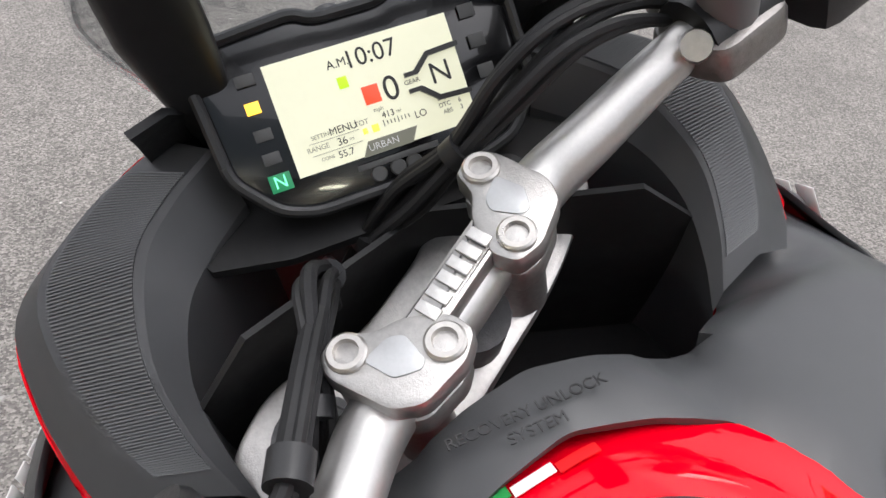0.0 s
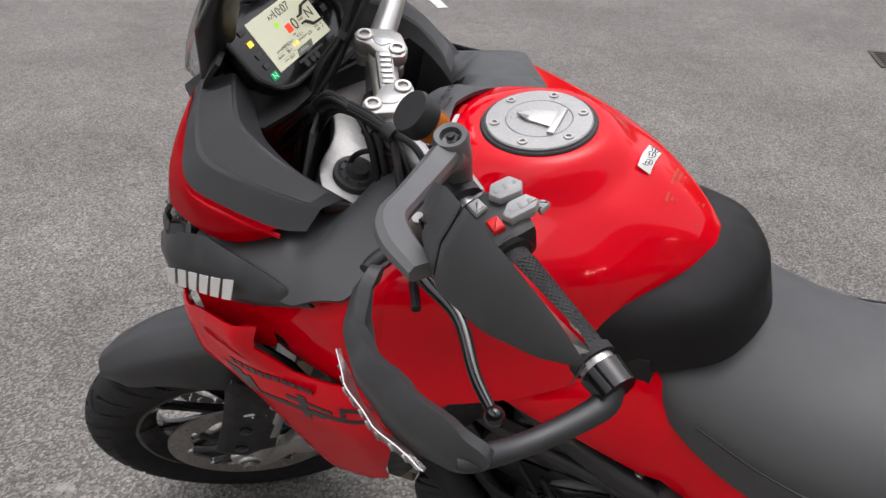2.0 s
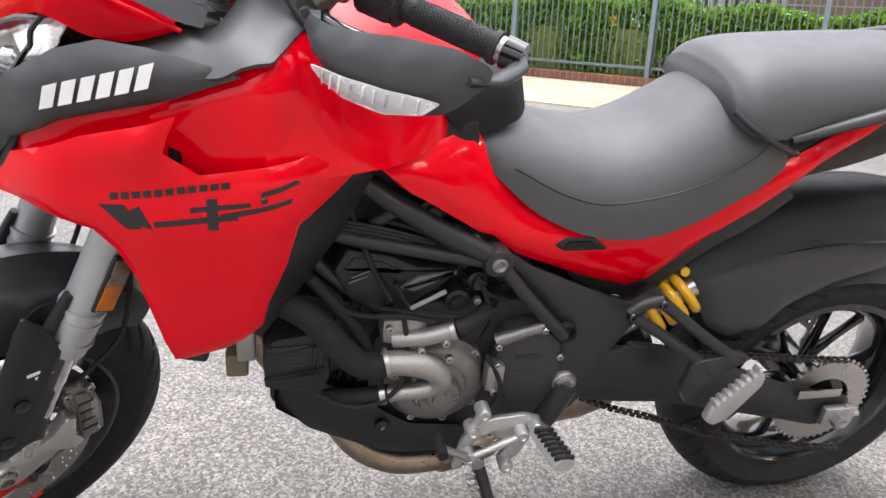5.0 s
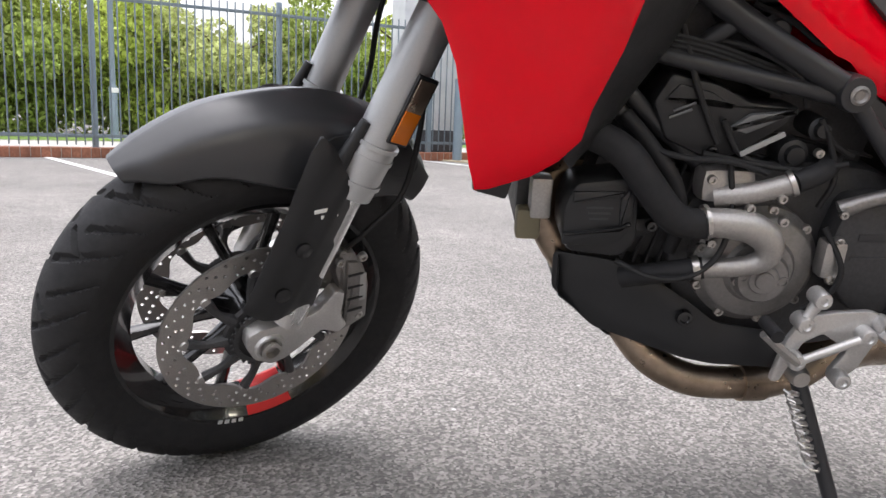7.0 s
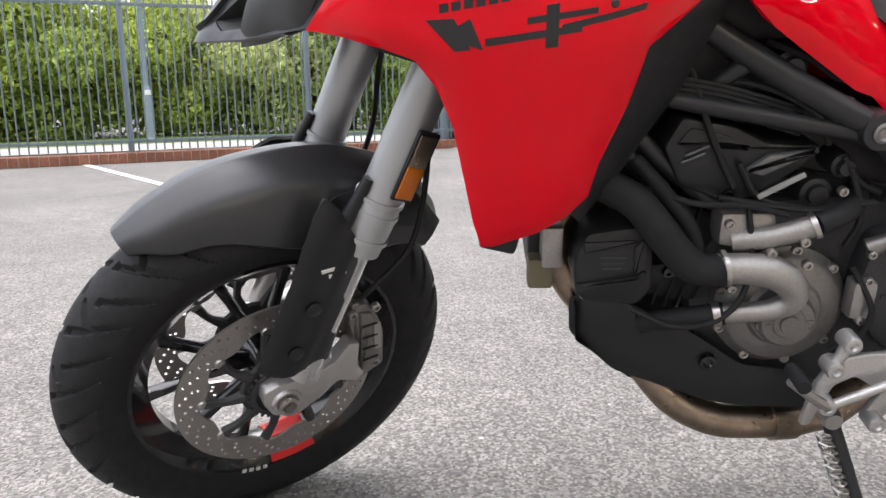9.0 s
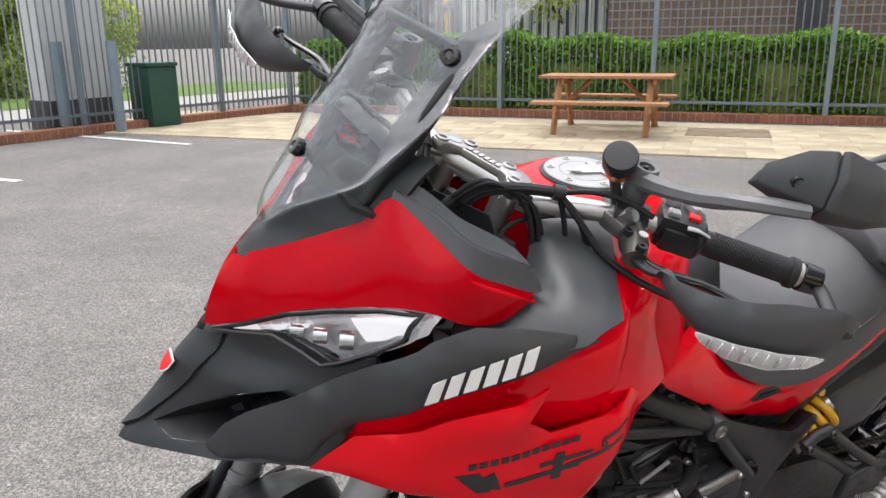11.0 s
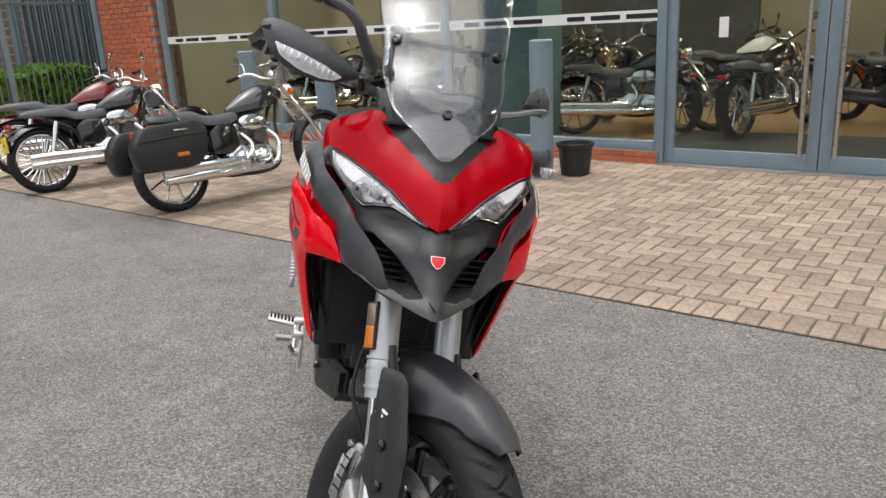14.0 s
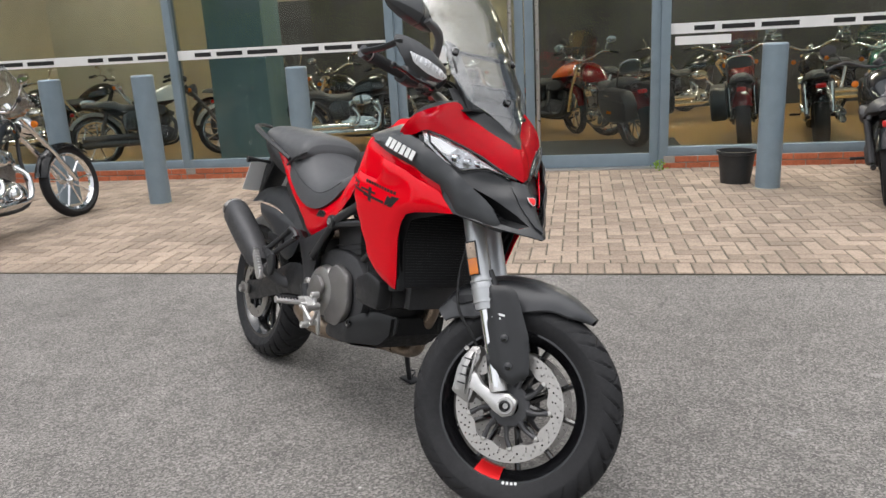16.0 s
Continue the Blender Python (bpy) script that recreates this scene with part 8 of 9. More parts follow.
# foot controls, stand
for sd in SIDES:
    y = sd
    br = part("footrest_bracket", fix(prism(rounded([(0.835, 0.335), (0.822, 0.335), (0.80, 0.40), (0.775, 0.415), (0.735, 0.39), (0.755, 0.35), (0.74, 0.338), (0.715, 0.36), (0.70, 0.40), (0.685, 0.44), (0.715, 0.452), (0.765, 0.448), (0.805, 0.44), (0.825, 0.40)], 0.006), 0.012, Matrix.Translation((0, 0.205 if sd > 0 else -0.217, 0)), 0.003)), bright_alu, bike, "bare aluminium footrest bracket")
    part("linkage", tube([(0.797, 0.226 * y, 0.472), (0.806, 0.226 * y, 0.452), (0.813, 0.226 * y, 0.435)], [0.011, 0.008, 0.010], 10, 4), bright_alu, br)
    part("shift_rod", tube([(0.812, 0.232 * y, 0.378), (0.722, 0.232 * y, 0.420)], 0.0068, 10, 1), bright_alu, br)
    for x, z in ((0.797, 0.474), (0.812, 0.436), (0.812, 0.378), (0.722, 0.420), (0.742, 0.350), (0.70, 0.435)):
        part("joint", turned([(0, 0.008), (0.004, 0.008), (0.006, 0.011), (0.011, 0.010), (0.0125, 0.006), (0.0125, -0.018)], 16, Matrix.Translation((x, 0.228 * y, z)) @ flip_turn(sd)), bright_alu, br)
    peg_a, peg_b = Vector((0.695, 0.215 * y, 0.425)), Vector((0.678, 0.318 * y, 0.432))
    peg = part("footrest", tube([peg_a, peg_a.lerp(peg_b, 0.25), peg_b], [0.015, 0.021, 0.020], 10, 3, flat=0.6), bright_alu, bike, "steel footrest with rubber pad")
    for k in range(7):
        c = peg_a.lerp(peg_b, 0.28 + k * 0.11)
        part("pad_rib", block((0.034, 0.006, 0.010), (c.x, c.y, c.z + 0.012), 0.002), rubber, peg)
    # shifter or brake pedal
    part("pedal", tube([(0.812, 0.232 * y, 0.378), (0.84, 0.24 * y, 0.40), (0.875, 0.25 * y, 0.43)], [0.008, 0.007, 0.006], 8, 4), cast_alu, br)
    part("pedal_tip", tube([(0.875, 0.245 * y, 0.447), (0.875, 0.29 * y, 0.447)], 0.009, 10, 1), rubber if sd > 0 else cast_alu, br)
    # pillion footrest on two struts
    st = part("pillion_bracket", tube([(0.562, 0.203 * y, 0.645), (0.475, 0.218 * y, 0.59), (0.395, 0.23 * y, 0.535)], [0.011, 0.010, 0.013], 10, 4), frame_paint, bike, "black pillion footrest bracket")
    part("strut", tube([(0.512, 0.205 * y, 0.668), (0.435, 0.218 * y, 0.61), (0.355, 0.23 * y, 0.555)], [0.011, 0.010, 0.012], 10, 4), frame_paint, st)
    part("strut_top", tube([(0.565, 0.203 * y, 0.645), (0.54, 0.202 * y, 0.662), (0.51, 0.205 * y, 0.671)], 0.011, 10, 4), frame_paint, st)
    part("foot_plate", fix(prism(rounded([(0.44, 0.56), (0.35, 0.575), (0.33, 0.56), (0.39, 0.52), (0.40, 0.47), (0.43, 0.465), (0.45, 0.50)], 0.012), 0.016, Matrix.Translation((0, 0.222 if sd > 0 else -0.238, 0)), 0.004)), frame_paint, st)
    pp = part("pillion_footrest", fix(prism(rounded([(0.405, 0.452), (0.385, 0.44), (0.36, 0.455), (0.315, 0.525), (0.315, 0.55), (0.335, 0.55), (0.40, 0.48)], 0.008), 0.018, Matrix.Translation((0, 0.25 if sd > 0 else -0.268, 0)), 0.004)), bright_alu, bike, "folded aluminium pillion footrest")
    for k in range(8):
        t = k / 7
        part("peg_tooth", block((0.007, 0.022, 0.010), (0.392 - 0.062 * t, 0.26 * y, 0.487 + 0.068 * t), 0.002, None), bright_alu, pp)
    for x, z in ((0.562, 0.645), (0.512, 0.668)):
        bolt((x, 0.213 * sd, z), (0, sd, 0), 0.008, gloss_black, st)
BIKE_INV = BIKE_M.inverted()
foot = BIKE_INV @ Vector((0.705, 0.30, 0.012))
top = Vector((0.785, 0.19, 0.335))
stand = part("side_stand", tube([top, top.lerp(foot, 0.5), foot], [0.012, 0.011, 0.010], 12, 3), frame_paint, bike, "black side stand with a steel foot")
part("stand_foot", moved(block((0.085, 0.05, 0.012), (0, 0, 0), 0.005), Matrix.Translation(foot + (BIKE_INV.to_3x3() @ Vector((-0.01, 0.01, -0.005)))) @ BIKE_INV.to_3x3().to_4x4()), frame_paint, stand)
part("stand_pivot", turned([(0, 0.02), (0.012, 0.02), (0.015, 0.012), (0.015, -0.012)], 16, Matrix.Translation(top)), steel, stand)
coil = [top + (foot - top) * (0.05 + 0.4 * k / 60) + Vector((0.010 * math.cos(k * 1.1) + 0.02, 0.02 + 0.010 * math.sin(k * 1.1), 0)) for k in range(61)]
part("stand_spring", tube(coil, 0.0022, 6, 1), steel, stand)
part("stand_wire", tube([foot, foot + (BIKE_INV.to_3x3() @ Vector((-0.03, 0.05, 0.012))), foot + (BIKE_INV.to_3x3() @ Vector((-0.06, 0.03, 0.012)))], 0.004, 6, 4), frame_paint, stand)

# -- cables in front of the bars --
loom = ([(1.30, 0.075, 1.05), (1.294, 0.05, 1.105), (1.289, 0.035, 1.137), (1.277, 0.008, 1.167), (1.263, -0.018, 1.195), (1.256, -0.05, 1.228), (1.255, -0.085, 1.248), (1.262, -0.13, 1.245), (1.275, -0.19, 1.215)],
        [(1.335, 0.062, 1.075), (1.300, 0.060, 1.110), (1.262, 0.066, 1.145), (1.225, 0.078, 1.170), (1.195, 0.088, 1.165), (1.172, 0.098, 1.152), (1.160, 0.108, 1.125), (1.155, 0.115, 1.09)])
for q, run in enumerate(loom):
    lm = None
    for k in range(5):
        o = Vector((0.005 * math.cos(k * 1.3), 0.005 * math.sin(k * 1.3), 0.005 * math.sin(k * 1.3 + 1)))
        wire = tube([Vector(p) + o * (0.8 if i in (2, 4) else 1.5) for i, p in enumerate(run)], (0.0044, 0.003, 0.0036, 0.003, 0.0034)[k], 8, 6)
        ob = part("cable", wire, deep_black if k % 2 else rubber, lm or bike, "bundle of black control cables" if lm is None else "")
        lm = lm or ob
    for a in (2, 4) if q == 0 else (2, 5):
        p = Vector(run[a])
        d = (Vector(run[a]) - Vector(run[a - 1])).normalized()
        part("cable_tie", tube([p - d * 0.005, p + d * 0.005], 0.0095, 14, 1), black_plastic, lm)
over = [(1.262, 0.070, 1.125), (1.245, 0.072, 1.148), (1.222, 0.078, 1.163), (1.180, 0.095, 1.168), (1.135, 0.115, 1.166)]
harness = None
for k in range(5):
    o = Vector((0.0045 * math.cos(k * 1.3), 0.0045 * math.sin(k * 1.3), 0.004 * math.sin(k * 1.7 + 1)))
    ob = part("cable", tube([Vector(q) + o for q in over], (0.004, 0.0032, 0.0036, 0.003, 0.0034)[k], 8, 6), rubber if k % 2 else deep_black, harness or bike, "black cables looping over the handlebar" if harness is None else "")
    harness = harness or ob
for tail, r in (([(1.135, 0.115, 1.166), (1.118, 0.140, 1.140), (1.098, 0.172, 1.105), (1.072, 0.215, 1.085), (1.045, 0.262, 1.078)], 0.0048), ([(1.135, 0.115, 1.166), (1.110, 0.132, 1.135), (1.100, 0.152, 1.098), (1.088, 0.180, 1.068), (1.060, 0.225, 1.050)], 0.0042),
                ([(1.135, 0.115, 1.166), (1.100, 0.135, 1.172), (1.070, 0.165, 1.170), (1.050, 0.200, 1.160)], 0.0040), ([(1.135, 0.115, 1.166), (1.125, 0.122, 1.130), (1.120, 0.128, 1.092), (1.125, 0.130, 1.06)], 0.0036)):
    part("cable", tube(tail, r, 8, 6), deep_black, harness)
part("cable_tie", tube([(1.142, 0.112, 1.167), (1.128, 0.118, 1.165)], 0.0105, 14, 1), black_plastic, harness)
steered("fork_wire", tube([(1.262, 0.09, 1.115), (1.25, 0.08, 1.135), (1.225, 0.09, 1.15), (1.19, 0.12, 1.16)], 0.0032, 8, 5), deep_black)

# ---- yard: fences, hedges, trees, path, bench ----
grass_green = material("grass_green", (0.10, 0.17, 0.025), 0.9, grain=0.4, grain_scale=20, stain=0.3, stain_scale=1.0)
concrete = material("concrete", (0.36, 0.31, 0.22), 0.9, grain=0.2, grain_scale=40, stain=0.3, stain_scale=1.6, bump=0.3, bump_scale=160)


def leaf_mat(name, color, var):
    m = material(name, color, 0.5, grain=0.2, grain_scale=6, spec=0.35)
    nt = m.node_tree
    b = nt.nodes["Principled BSDF"]
    src = b.inputs["Base Color"].links[0].from_socket
    g = nt.nodes.new("ShaderNodeNewGeometry")
    hs = nt.nodes.new("ShaderNodeHueSaturation")
    mp = nt.nodes.new("ShaderNodeMapRange")
    mp.inputs["To Min"].default_value, mp.inputs["To Max"].default_value = 1 - var, 1 + var
    nt.links.new(g.outputs["Random Per Island"], mp.inputs["Value"])
    nt.links.new(mp.outputs[0], hs.inputs["Value"])
    nt.links.new(src, hs.inputs["Color"])
    nt.links.new(hs.outputs[0], b.inputs["Base Color"])
    tr = nt.nodes.new("ShaderNodeBsdfTranslucent")
    mx = nt.nodes.new("ShaderNodeMixShader")
    mx.inputs[0].default_value = 0.4
    nt.links.new(hs.outputs[0], tr.inputs["Color"])
    nt.links.new(b.outputs[0], mx.inputs[1])
    nt.links.new(tr.outputs[0], mx.inputs[2])
    nt.links.new(mx.outputs[0], nt.nodes["Material Output"].inputs["Surface"])
    return m


laurel = leaf_mat("laurel_leaf", (0.16, 0.30, 0.032), 0.55)
spring_leaf = leaf_mat("spring_leaf", (0.40, 0.47, 0.10), 0.5)
dark_leaf = leaf_mat("dark_leaf", (0.28, 0.35, 0.085), 0.5)
blossom = leaf_mat("blossom_leaf", (0.46, 0.50, 0.20), 0.45)
bark = material("bark", (0.11, 0.08, 0.055), 0.9, grain=0.3, grain_scale=18, stain=0.3, stain_scale=5, bump=0.7, bump_scale=40, bump_dist=0.02)


def leaves(points, size, rng, flat=0.0):
    """A mesh of single leaves, two triangles each, at the points."""
    n = len(points)
    q = rng.normal(size=(n, 3))
    q /= np.linalg.norm(q, axis=1)[:, None]
    r = rng.normal(size=(n, 3))
    if flat:
        q[:, 2] += flat
        q /= np.linalg.norm(q, axis=1)[:, None]
    a = np.cross(q, r)
    a /= np.linalg.norm(a, axis=1)[:, None]
    b = np.cross(q, a)
    s = size * rng.uniform(0.6, 1.3, n)[:, None]
    a, b = a * s, b * s * 0.55
    p = np.asarray(points)
    v = np.concatenate([p - a, p + b * 0.9 + q * s * 0.12, p + a, p - b * 0.9 + q * s * 0.12], 1).reshape(-1, 3)
    me = bpy.data.meshes.new("leaves")
    idx = np.arange(n * 4).reshape(-1, 4)
    me.from_pydata(v.tolist(), [], idx.tolist())
    return me


def clump_points(rng, clumps, per):
    out = []
    for c, r in clumps:
        k = int(per * r[0] * r[2])
        d = rng.normal(size=(k, 3))
        d /= np.linalg.norm(d, axis=1)[:, None]
        rad = rng.uniform(0.45, 1.0, k) ** 0.5
        out.append(np.asarray(c) + d * rad[:, None] * np.asarray(r))
    return np.concatenate(out)


def tree(at, height, spread, leaf, seed, label, per=420, leaf_size=0.075, low=0.2):
    rng = np.random.default_rng(seed)
    th = thing("tree", label, "tree", Matrix.Translation(at), "trees beyond the fence")
    top = Vector((rng.uniform(-0.3, 0.3), rng.uniform(-0.3, 0.3), height * 0.75))
    bm = tube([(0, 0, -0.05), top * 0.35 + Vector((0.05, 0, 0)), top * 0.7, top], [0.035 * height, 0.027 * height, 0.018 * height, 0.006 * height], 9, 4)
    ends = []
    for k in range(9):
        t = 0.25 + 0.07 * k
        a = k * 2.4 + rng.uniform(0, 1)
        base = top * t
        tip = base + Vector((math.cos(a), math.sin(a), 0.55)) * spread * rng.uniform(0.55, 0.9)
        tube([base, base.lerp(tip, 0.5) + Vector((0, 0, 0.1)), tip], [0.012 * height, 0.008 * height, 0.003 * height], 6, 3, bm)
        ends.append(tip)
    part("trunk", bm, bark, th)
    clumps = []
    for e in ends + [top]:
        for q in range(3):
            c = np.array(e) + rng.normal(size=3) * spread * 0.28
            c[2] = max(c[2], low * height)
            r = spread * rng.uniform(0.22, 0.42)
            clumps.append((c, (r, r, r * 0.8)))
    for q in range(6):
        a = rng.uniform(0, 6.3)
        clumps.append((np.array((math.cos(a) * spread * 0.6, math.sin(a) * spread * 0.6, height * rng.uniform(low, max(low + 0.1, 0.45)))), (spread * 0.4,) * 3))
    me = leaves(clump_points(rng, clumps, per / (spread * spread * 0.1)), leaf_size, rng)
    me.materials.append(leaf)
    ob = new("crown", me)
    ob.parent = th
    return th


# fence line along the car park, and the one behind the bench
FDIR = Vector((0.883, 0.469, 0))
CORNER = Vector((-2.06, -12.9, 0))
GDIR = Vector((-0.69, 0.724, 0)).normalized()
rail_paint = material("rail_paint", (0.17, 0.21, 0.235), 0.45, 0.3, grain=0.08, stain=0.12, rough_var=0.1)
post_paint = material("post_paint", (0.20, 0.25, 0.29), 0.5, 0.2, grain=0.08, stain=0.12)
kerb_brick = material("kerb_brick", (0.24, 0.10, 0.06), 0.9, grain=0.3, grain_scale=30, stain=0.35, stain_scale=2.5, bump=0.4, bump_scale=90)


def fence(start, way, length, name, label, parts_from, parts_to, base=0.16, height=2.15, kerb=True):
    m = Matrix.Translation(start) @ Matrix.Rotation(math.atan2(way.y, way.x), 4, "Z")
    th = thing("fence", label, "fence", m)
    for z in (base + 0.12, height - 0.12):
        part("rail", block((length, 0.02, 0.045), (length / 2, 0, z), 0.003), rail_paint, th)
    n = int(length / 2.45) + 1
    for k in range(n):
        part("post", block((0.075, 0.075, height + 0.06), (max(0.0, k * 2.45 - 0.9), -0.04, (height + 0.06) / 2), 0.008), post_paint, th)
    me = mesh_of("fence_bar", block((0.019, 0.019, height - base), (0, 0, (height + base) / 2), 0.004, None, None, 1), rail_paint)
    rest = bmesh.new()
    x = 0.06
    while x < length:
        if parts_from <= x <= parts_to:
            shared("fence_bar", me, th, Matrix.Translation((x, 0.012, 0)))
        else:
            block((0.019, 0.019, height - base), (x, 0.012, (height + base) / 2), 0, None, rest)
        x += 0.108
    if len(rest.verts):
        tagged(part("fence_bars", rest, rail_paint, th), kind="stuff")
    else:
        rest.free()
    return m


ma = fence(CORNER, FDIR, 22.0, "fence", "grey-blue steel railing fence along the car park", 3.0, 14.0)
mb = fence(CORNER, GDIR, 17.6, "fence", "grey-blue steel railing fence behind the picnic bench", 2.0, 15.0)
for m, length in ((ma, 22.0), (mb, 17.6)):
    th = thing("kerb", "low brown brick kerb under the railing", "kerb", m, kind="structure")
    part("kerb_core", block((length, 0.24, 0.12), (length / 2, 0, 0.06), 0.006), mortar, th)
    bm = bmesh.new()
    x = 0.0
    while x < length - 0.1:
        block((0.106, 0.25, 0.128), (x + 0.055, 0, 0.066), 0.004, None, bm, 1)
        x += 0.115
    tagged(part("kerb_bricks", bm, kerb_brick, th), kind="stuff")
# grass verge and far pavement beyond the first fence
NORM = Vector((FDIR.y, -FDIR.x, 0))


def strip(name, d0, d1, z, mat, label):
    a = CORNER - FDIR * 6
    bm = bmesh.new()
    n = 40
    rows = [[a + FDIR * (k * 1.0) + NORM * d + UP * z for d in (d0, d0 + (d1 - d0) / 3, d0 + 2 * (d1 - d0) / 3, d1)] for k in range(n)]
    skin(bm, rows, closed_ring=False, caps=False)
    return solid(name, fix(bm), mat, label, name, kind="structure")


strip("grass", 5.0, 9.0, 0.03, grass_green, "short green grass verge beyond the fence")
pave_far = material("pave_far", (0.33, 0.32, 0.30), 0.9, grain=0.2, grain_scale=20, stain=0.2)
strip("pavement", 2.6, 5.0, 0.02, pave_far, "pale footpath beyond the fence")
rng = np.random.default_rng(4)
for k, (along, off, h, sp, lf, lb) in enumerate((
        (2.5, 9.5, 3.6, 1.7, dark_leaf, "leafy dark green shrub tree in spring leaf"), (5.2, 9.0, 3.3, 1.7, blossom, "hawthorn tree with pale blossom"), (7.4, 9.8, 4.0, 1.9, spring_leaf, "young tree with fresh yellow-green leaves"),
        (9.6, 9.2, 3.4, 1.8, dark_leaf, "leafy dark green shrub tree in spring leaf"), (11.6, 9.6, 3.8, 1.9, spring_leaf, "young tree with fresh yellow-green leaves"), (13.8, 9.2, 3.5, 1.8, blossom, "hawthorn tree with pale blossom"),
        (16.2, 9.8, 4.4, 2.0, spring_leaf, "young tree with fresh yellow-green leaves"), (18.8, 9.4, 3.7, 1.9, dark_leaf, "leafy dark green shrub tree in spring leaf"), (21.5, 9.6, 4.2, 2.0, spring_leaf, "young tree with fresh yellow-green leaves"),
        (24.5, 9.8, 3.9, 2.0, dark_leaf, "leafy dark green shrub tree in spring leaf"), (-0.5, 10.5, 4.0, 1.9, spring_leaf, "young tree with fresh yellow-green leaves"))):
    tree(CORNER + FDIR * along + NORM * off, h, sp, lf, 20 + k, lb, per=380, leaf_size=0.09, low=0.12)
lp = thing("lamp_post", "tall grey steel lamp post beyond the railing", "lamp post", Matrix.Translation((8.07, -14.7, 0)))
part("base_shaft", turned([(0, 1.15), (0.055, 1.15), (0.085, 1.05), (0.085, 0.12), (0.10, 0.06), (0.15, 0.02), (0.15, 0), (0, 0)], 20, Matrix.Rotation(radians(90), 4, "X")), post_paint, lp)
part("upper_shaft", turned([(0, 5.6), (0.04, 5.6), (0.055, 1.15), (0, 1.15)], 16, Matrix.Rotation(radians(90), 4, "X")), post_paint, lp)
part("notice_plate", block((0.15, 0.02, 0.10), (-0.03, 0.075, 1.02), 0.004, Matrix.Rotation(radians(25), 4, "Z")), white_print, lp)
# undergrowth in front of the trees
pts_ = rng.uniform((0, 0, 0), (30, 1.6, 1), (42000, 3))
hgt = 0.7 + 0.35 * np.sin(pts_[:, 0] * 1.3) + 0.25 * np.sin(pts_[:, 0] * 3.1 + 1)
P = np.array(CORNER - FDIR * 2)[None] + pts_[:, :1] * np.array(FDIR)[None] + (8.2 + pts_[:, 1:2] + 0.3 * rng.normal(size=(42000, 1))) * np.array(NORM)[None]
P[:, 2] = 0.05 + pts_[:, 2] ** 0.8 * (0.7 + hgt)
me = leaves(P, 0.075, rng)
me.materials.append(dark_leaf)
tagged(new("undergrowth", me), "dense green undergrowth below the trees", "shrubs", kind="stuff")
# laurel hedge behind the second fence
HN = Vector((-GDIR.y, GDIR.x, 0)) if Vector((-GDIR.y, GDIR.x, 0)).dot(Vector((-1, -1, 0))) > 0 else Vector((GDIR.y, -GDIR.x, 0))
n = 42000
q = rng.uniform((0, 0, 0), (17.5, 1.3, 1), (n, 3))
top = 1.05 + 0.12 * np.sin(q[:, 0] * 0.9) + 0.06 * np.sin(q[:, 0] * 3.7) + 0.25 * np.exp(-((q[:, 0] - 4.5) / 2.5) ** 2)
face = rng.random(n) < 0.55
q[face, 1] = 0.05 + 0.16 * rng.random(face.sum()) + 0.08 * np.sin(q[face, 0] * 4)
tops = (~face) & (rng.random(n) < 0.7)
q[tops, 2] = 0.86 + 0.18 * rng.random(tops.sum())
P = np.array(CORNER)[None] + q[:, :1] * np.array(GDIR)[None] + (0.18 + q[:, 1:2]) * np.array(HN)[None]
P[:, 2] = 0.06 + q[:, 2] * top
me = leaves(P, 0.062, rng, 0.5)
me.materials.append(laurel)
tagged(new("hedge", me), "clipped bright green laurel hedge behind the railing", "hedge", kind="stuff")
core = block((17.5, 0.9, 0.85), (8.75, 0.75 * (1 if (mb.to_3x3() @ Vector((0, 1, 0))).dot(HN) > 0 else -1), 0.45), 0.1, mb)
solid("hedge_core", core, dark_leaf, "dark inside of the laurel hedge", "hedge", kind="structure")
# one large tree beyond the corner
tree(Vector((-6.6, -16.0, 0)), 7.5, 2.8, dark_leaf, 77, "large old tree with a thick trunk and sparse leaves", per=130, leaf_size=0.09, low=0.55)
tree(Vector((-11.5, -17.5, 0)), 6.5, 2.6, spring_leaf, 78, "tall tree with fresh leaves beyond the hedge", per=200, leaf_size=0.09, low=0.3)

# sandy paved path beside the fence
path_m = Matrix.Translation(Vector((-3.3, -6.2, 0))) @ Matrix.Rotation(math.atan2(GDIR.y, GDIR.x), 4, "Z")
side = 1 if (path_m.to_3x3() @ Vector((0, 1, 0))).dot(HN) > 0 else -1
walk_slab = thing("path", "sandy concrete path beside the fence", "path", path_m, kind="structure")
part("path_bed", block((19.5, 3.25, 0.03), (2.0, 1.66 * side, 0.002), 0), concrete, walk_slab)
slab_me = mesh_of("slab", block((0.59, 0.39, 0.03), (0, 0, 0), 0.006, None, None, 1), material("slab_stone", (0.37, 0.315, 0.22), 0.9, grain=0.2, grain_scale=40, stain=0.3, stain_scale=1.6, bump=0.3, bump_scale=160, per_piece=0.12))
for i in range(30):
    for j in range(7):
        shared("slab", slab_me, walk_slab, Matrix.Translation((-6.6 + i * 0.6 + (0.3 if j % 2 else 0), (0.21 + j * 0.4) * side, 0.008)))
cover_iron = material("cover_iron", (0.20, 0.16, 0.11), 0.7, 0.3, grain=0.3, grain_scale=60, stain=0.3)
mh = thing("manhole_cover", "pair of brown rusty steel manhole covers in the path", "manhole cover", Matrix.Translation((-6.15, -6.3, 0.026)) @ Matrix.Rotation(math.atan2(GDIR.y, GDIR.x), 4, "Z"))
for k in (-1, 1):
    part("plate", block((1.05, 0.42, 0.012), (0, 0.225 * k, 0.0), 0.003), cover_iron, mh)
iron = material("drain_iron", (0.06, 0.055, 0.05), 0.6, 0.5, grain=0.3, grain_scale=60)
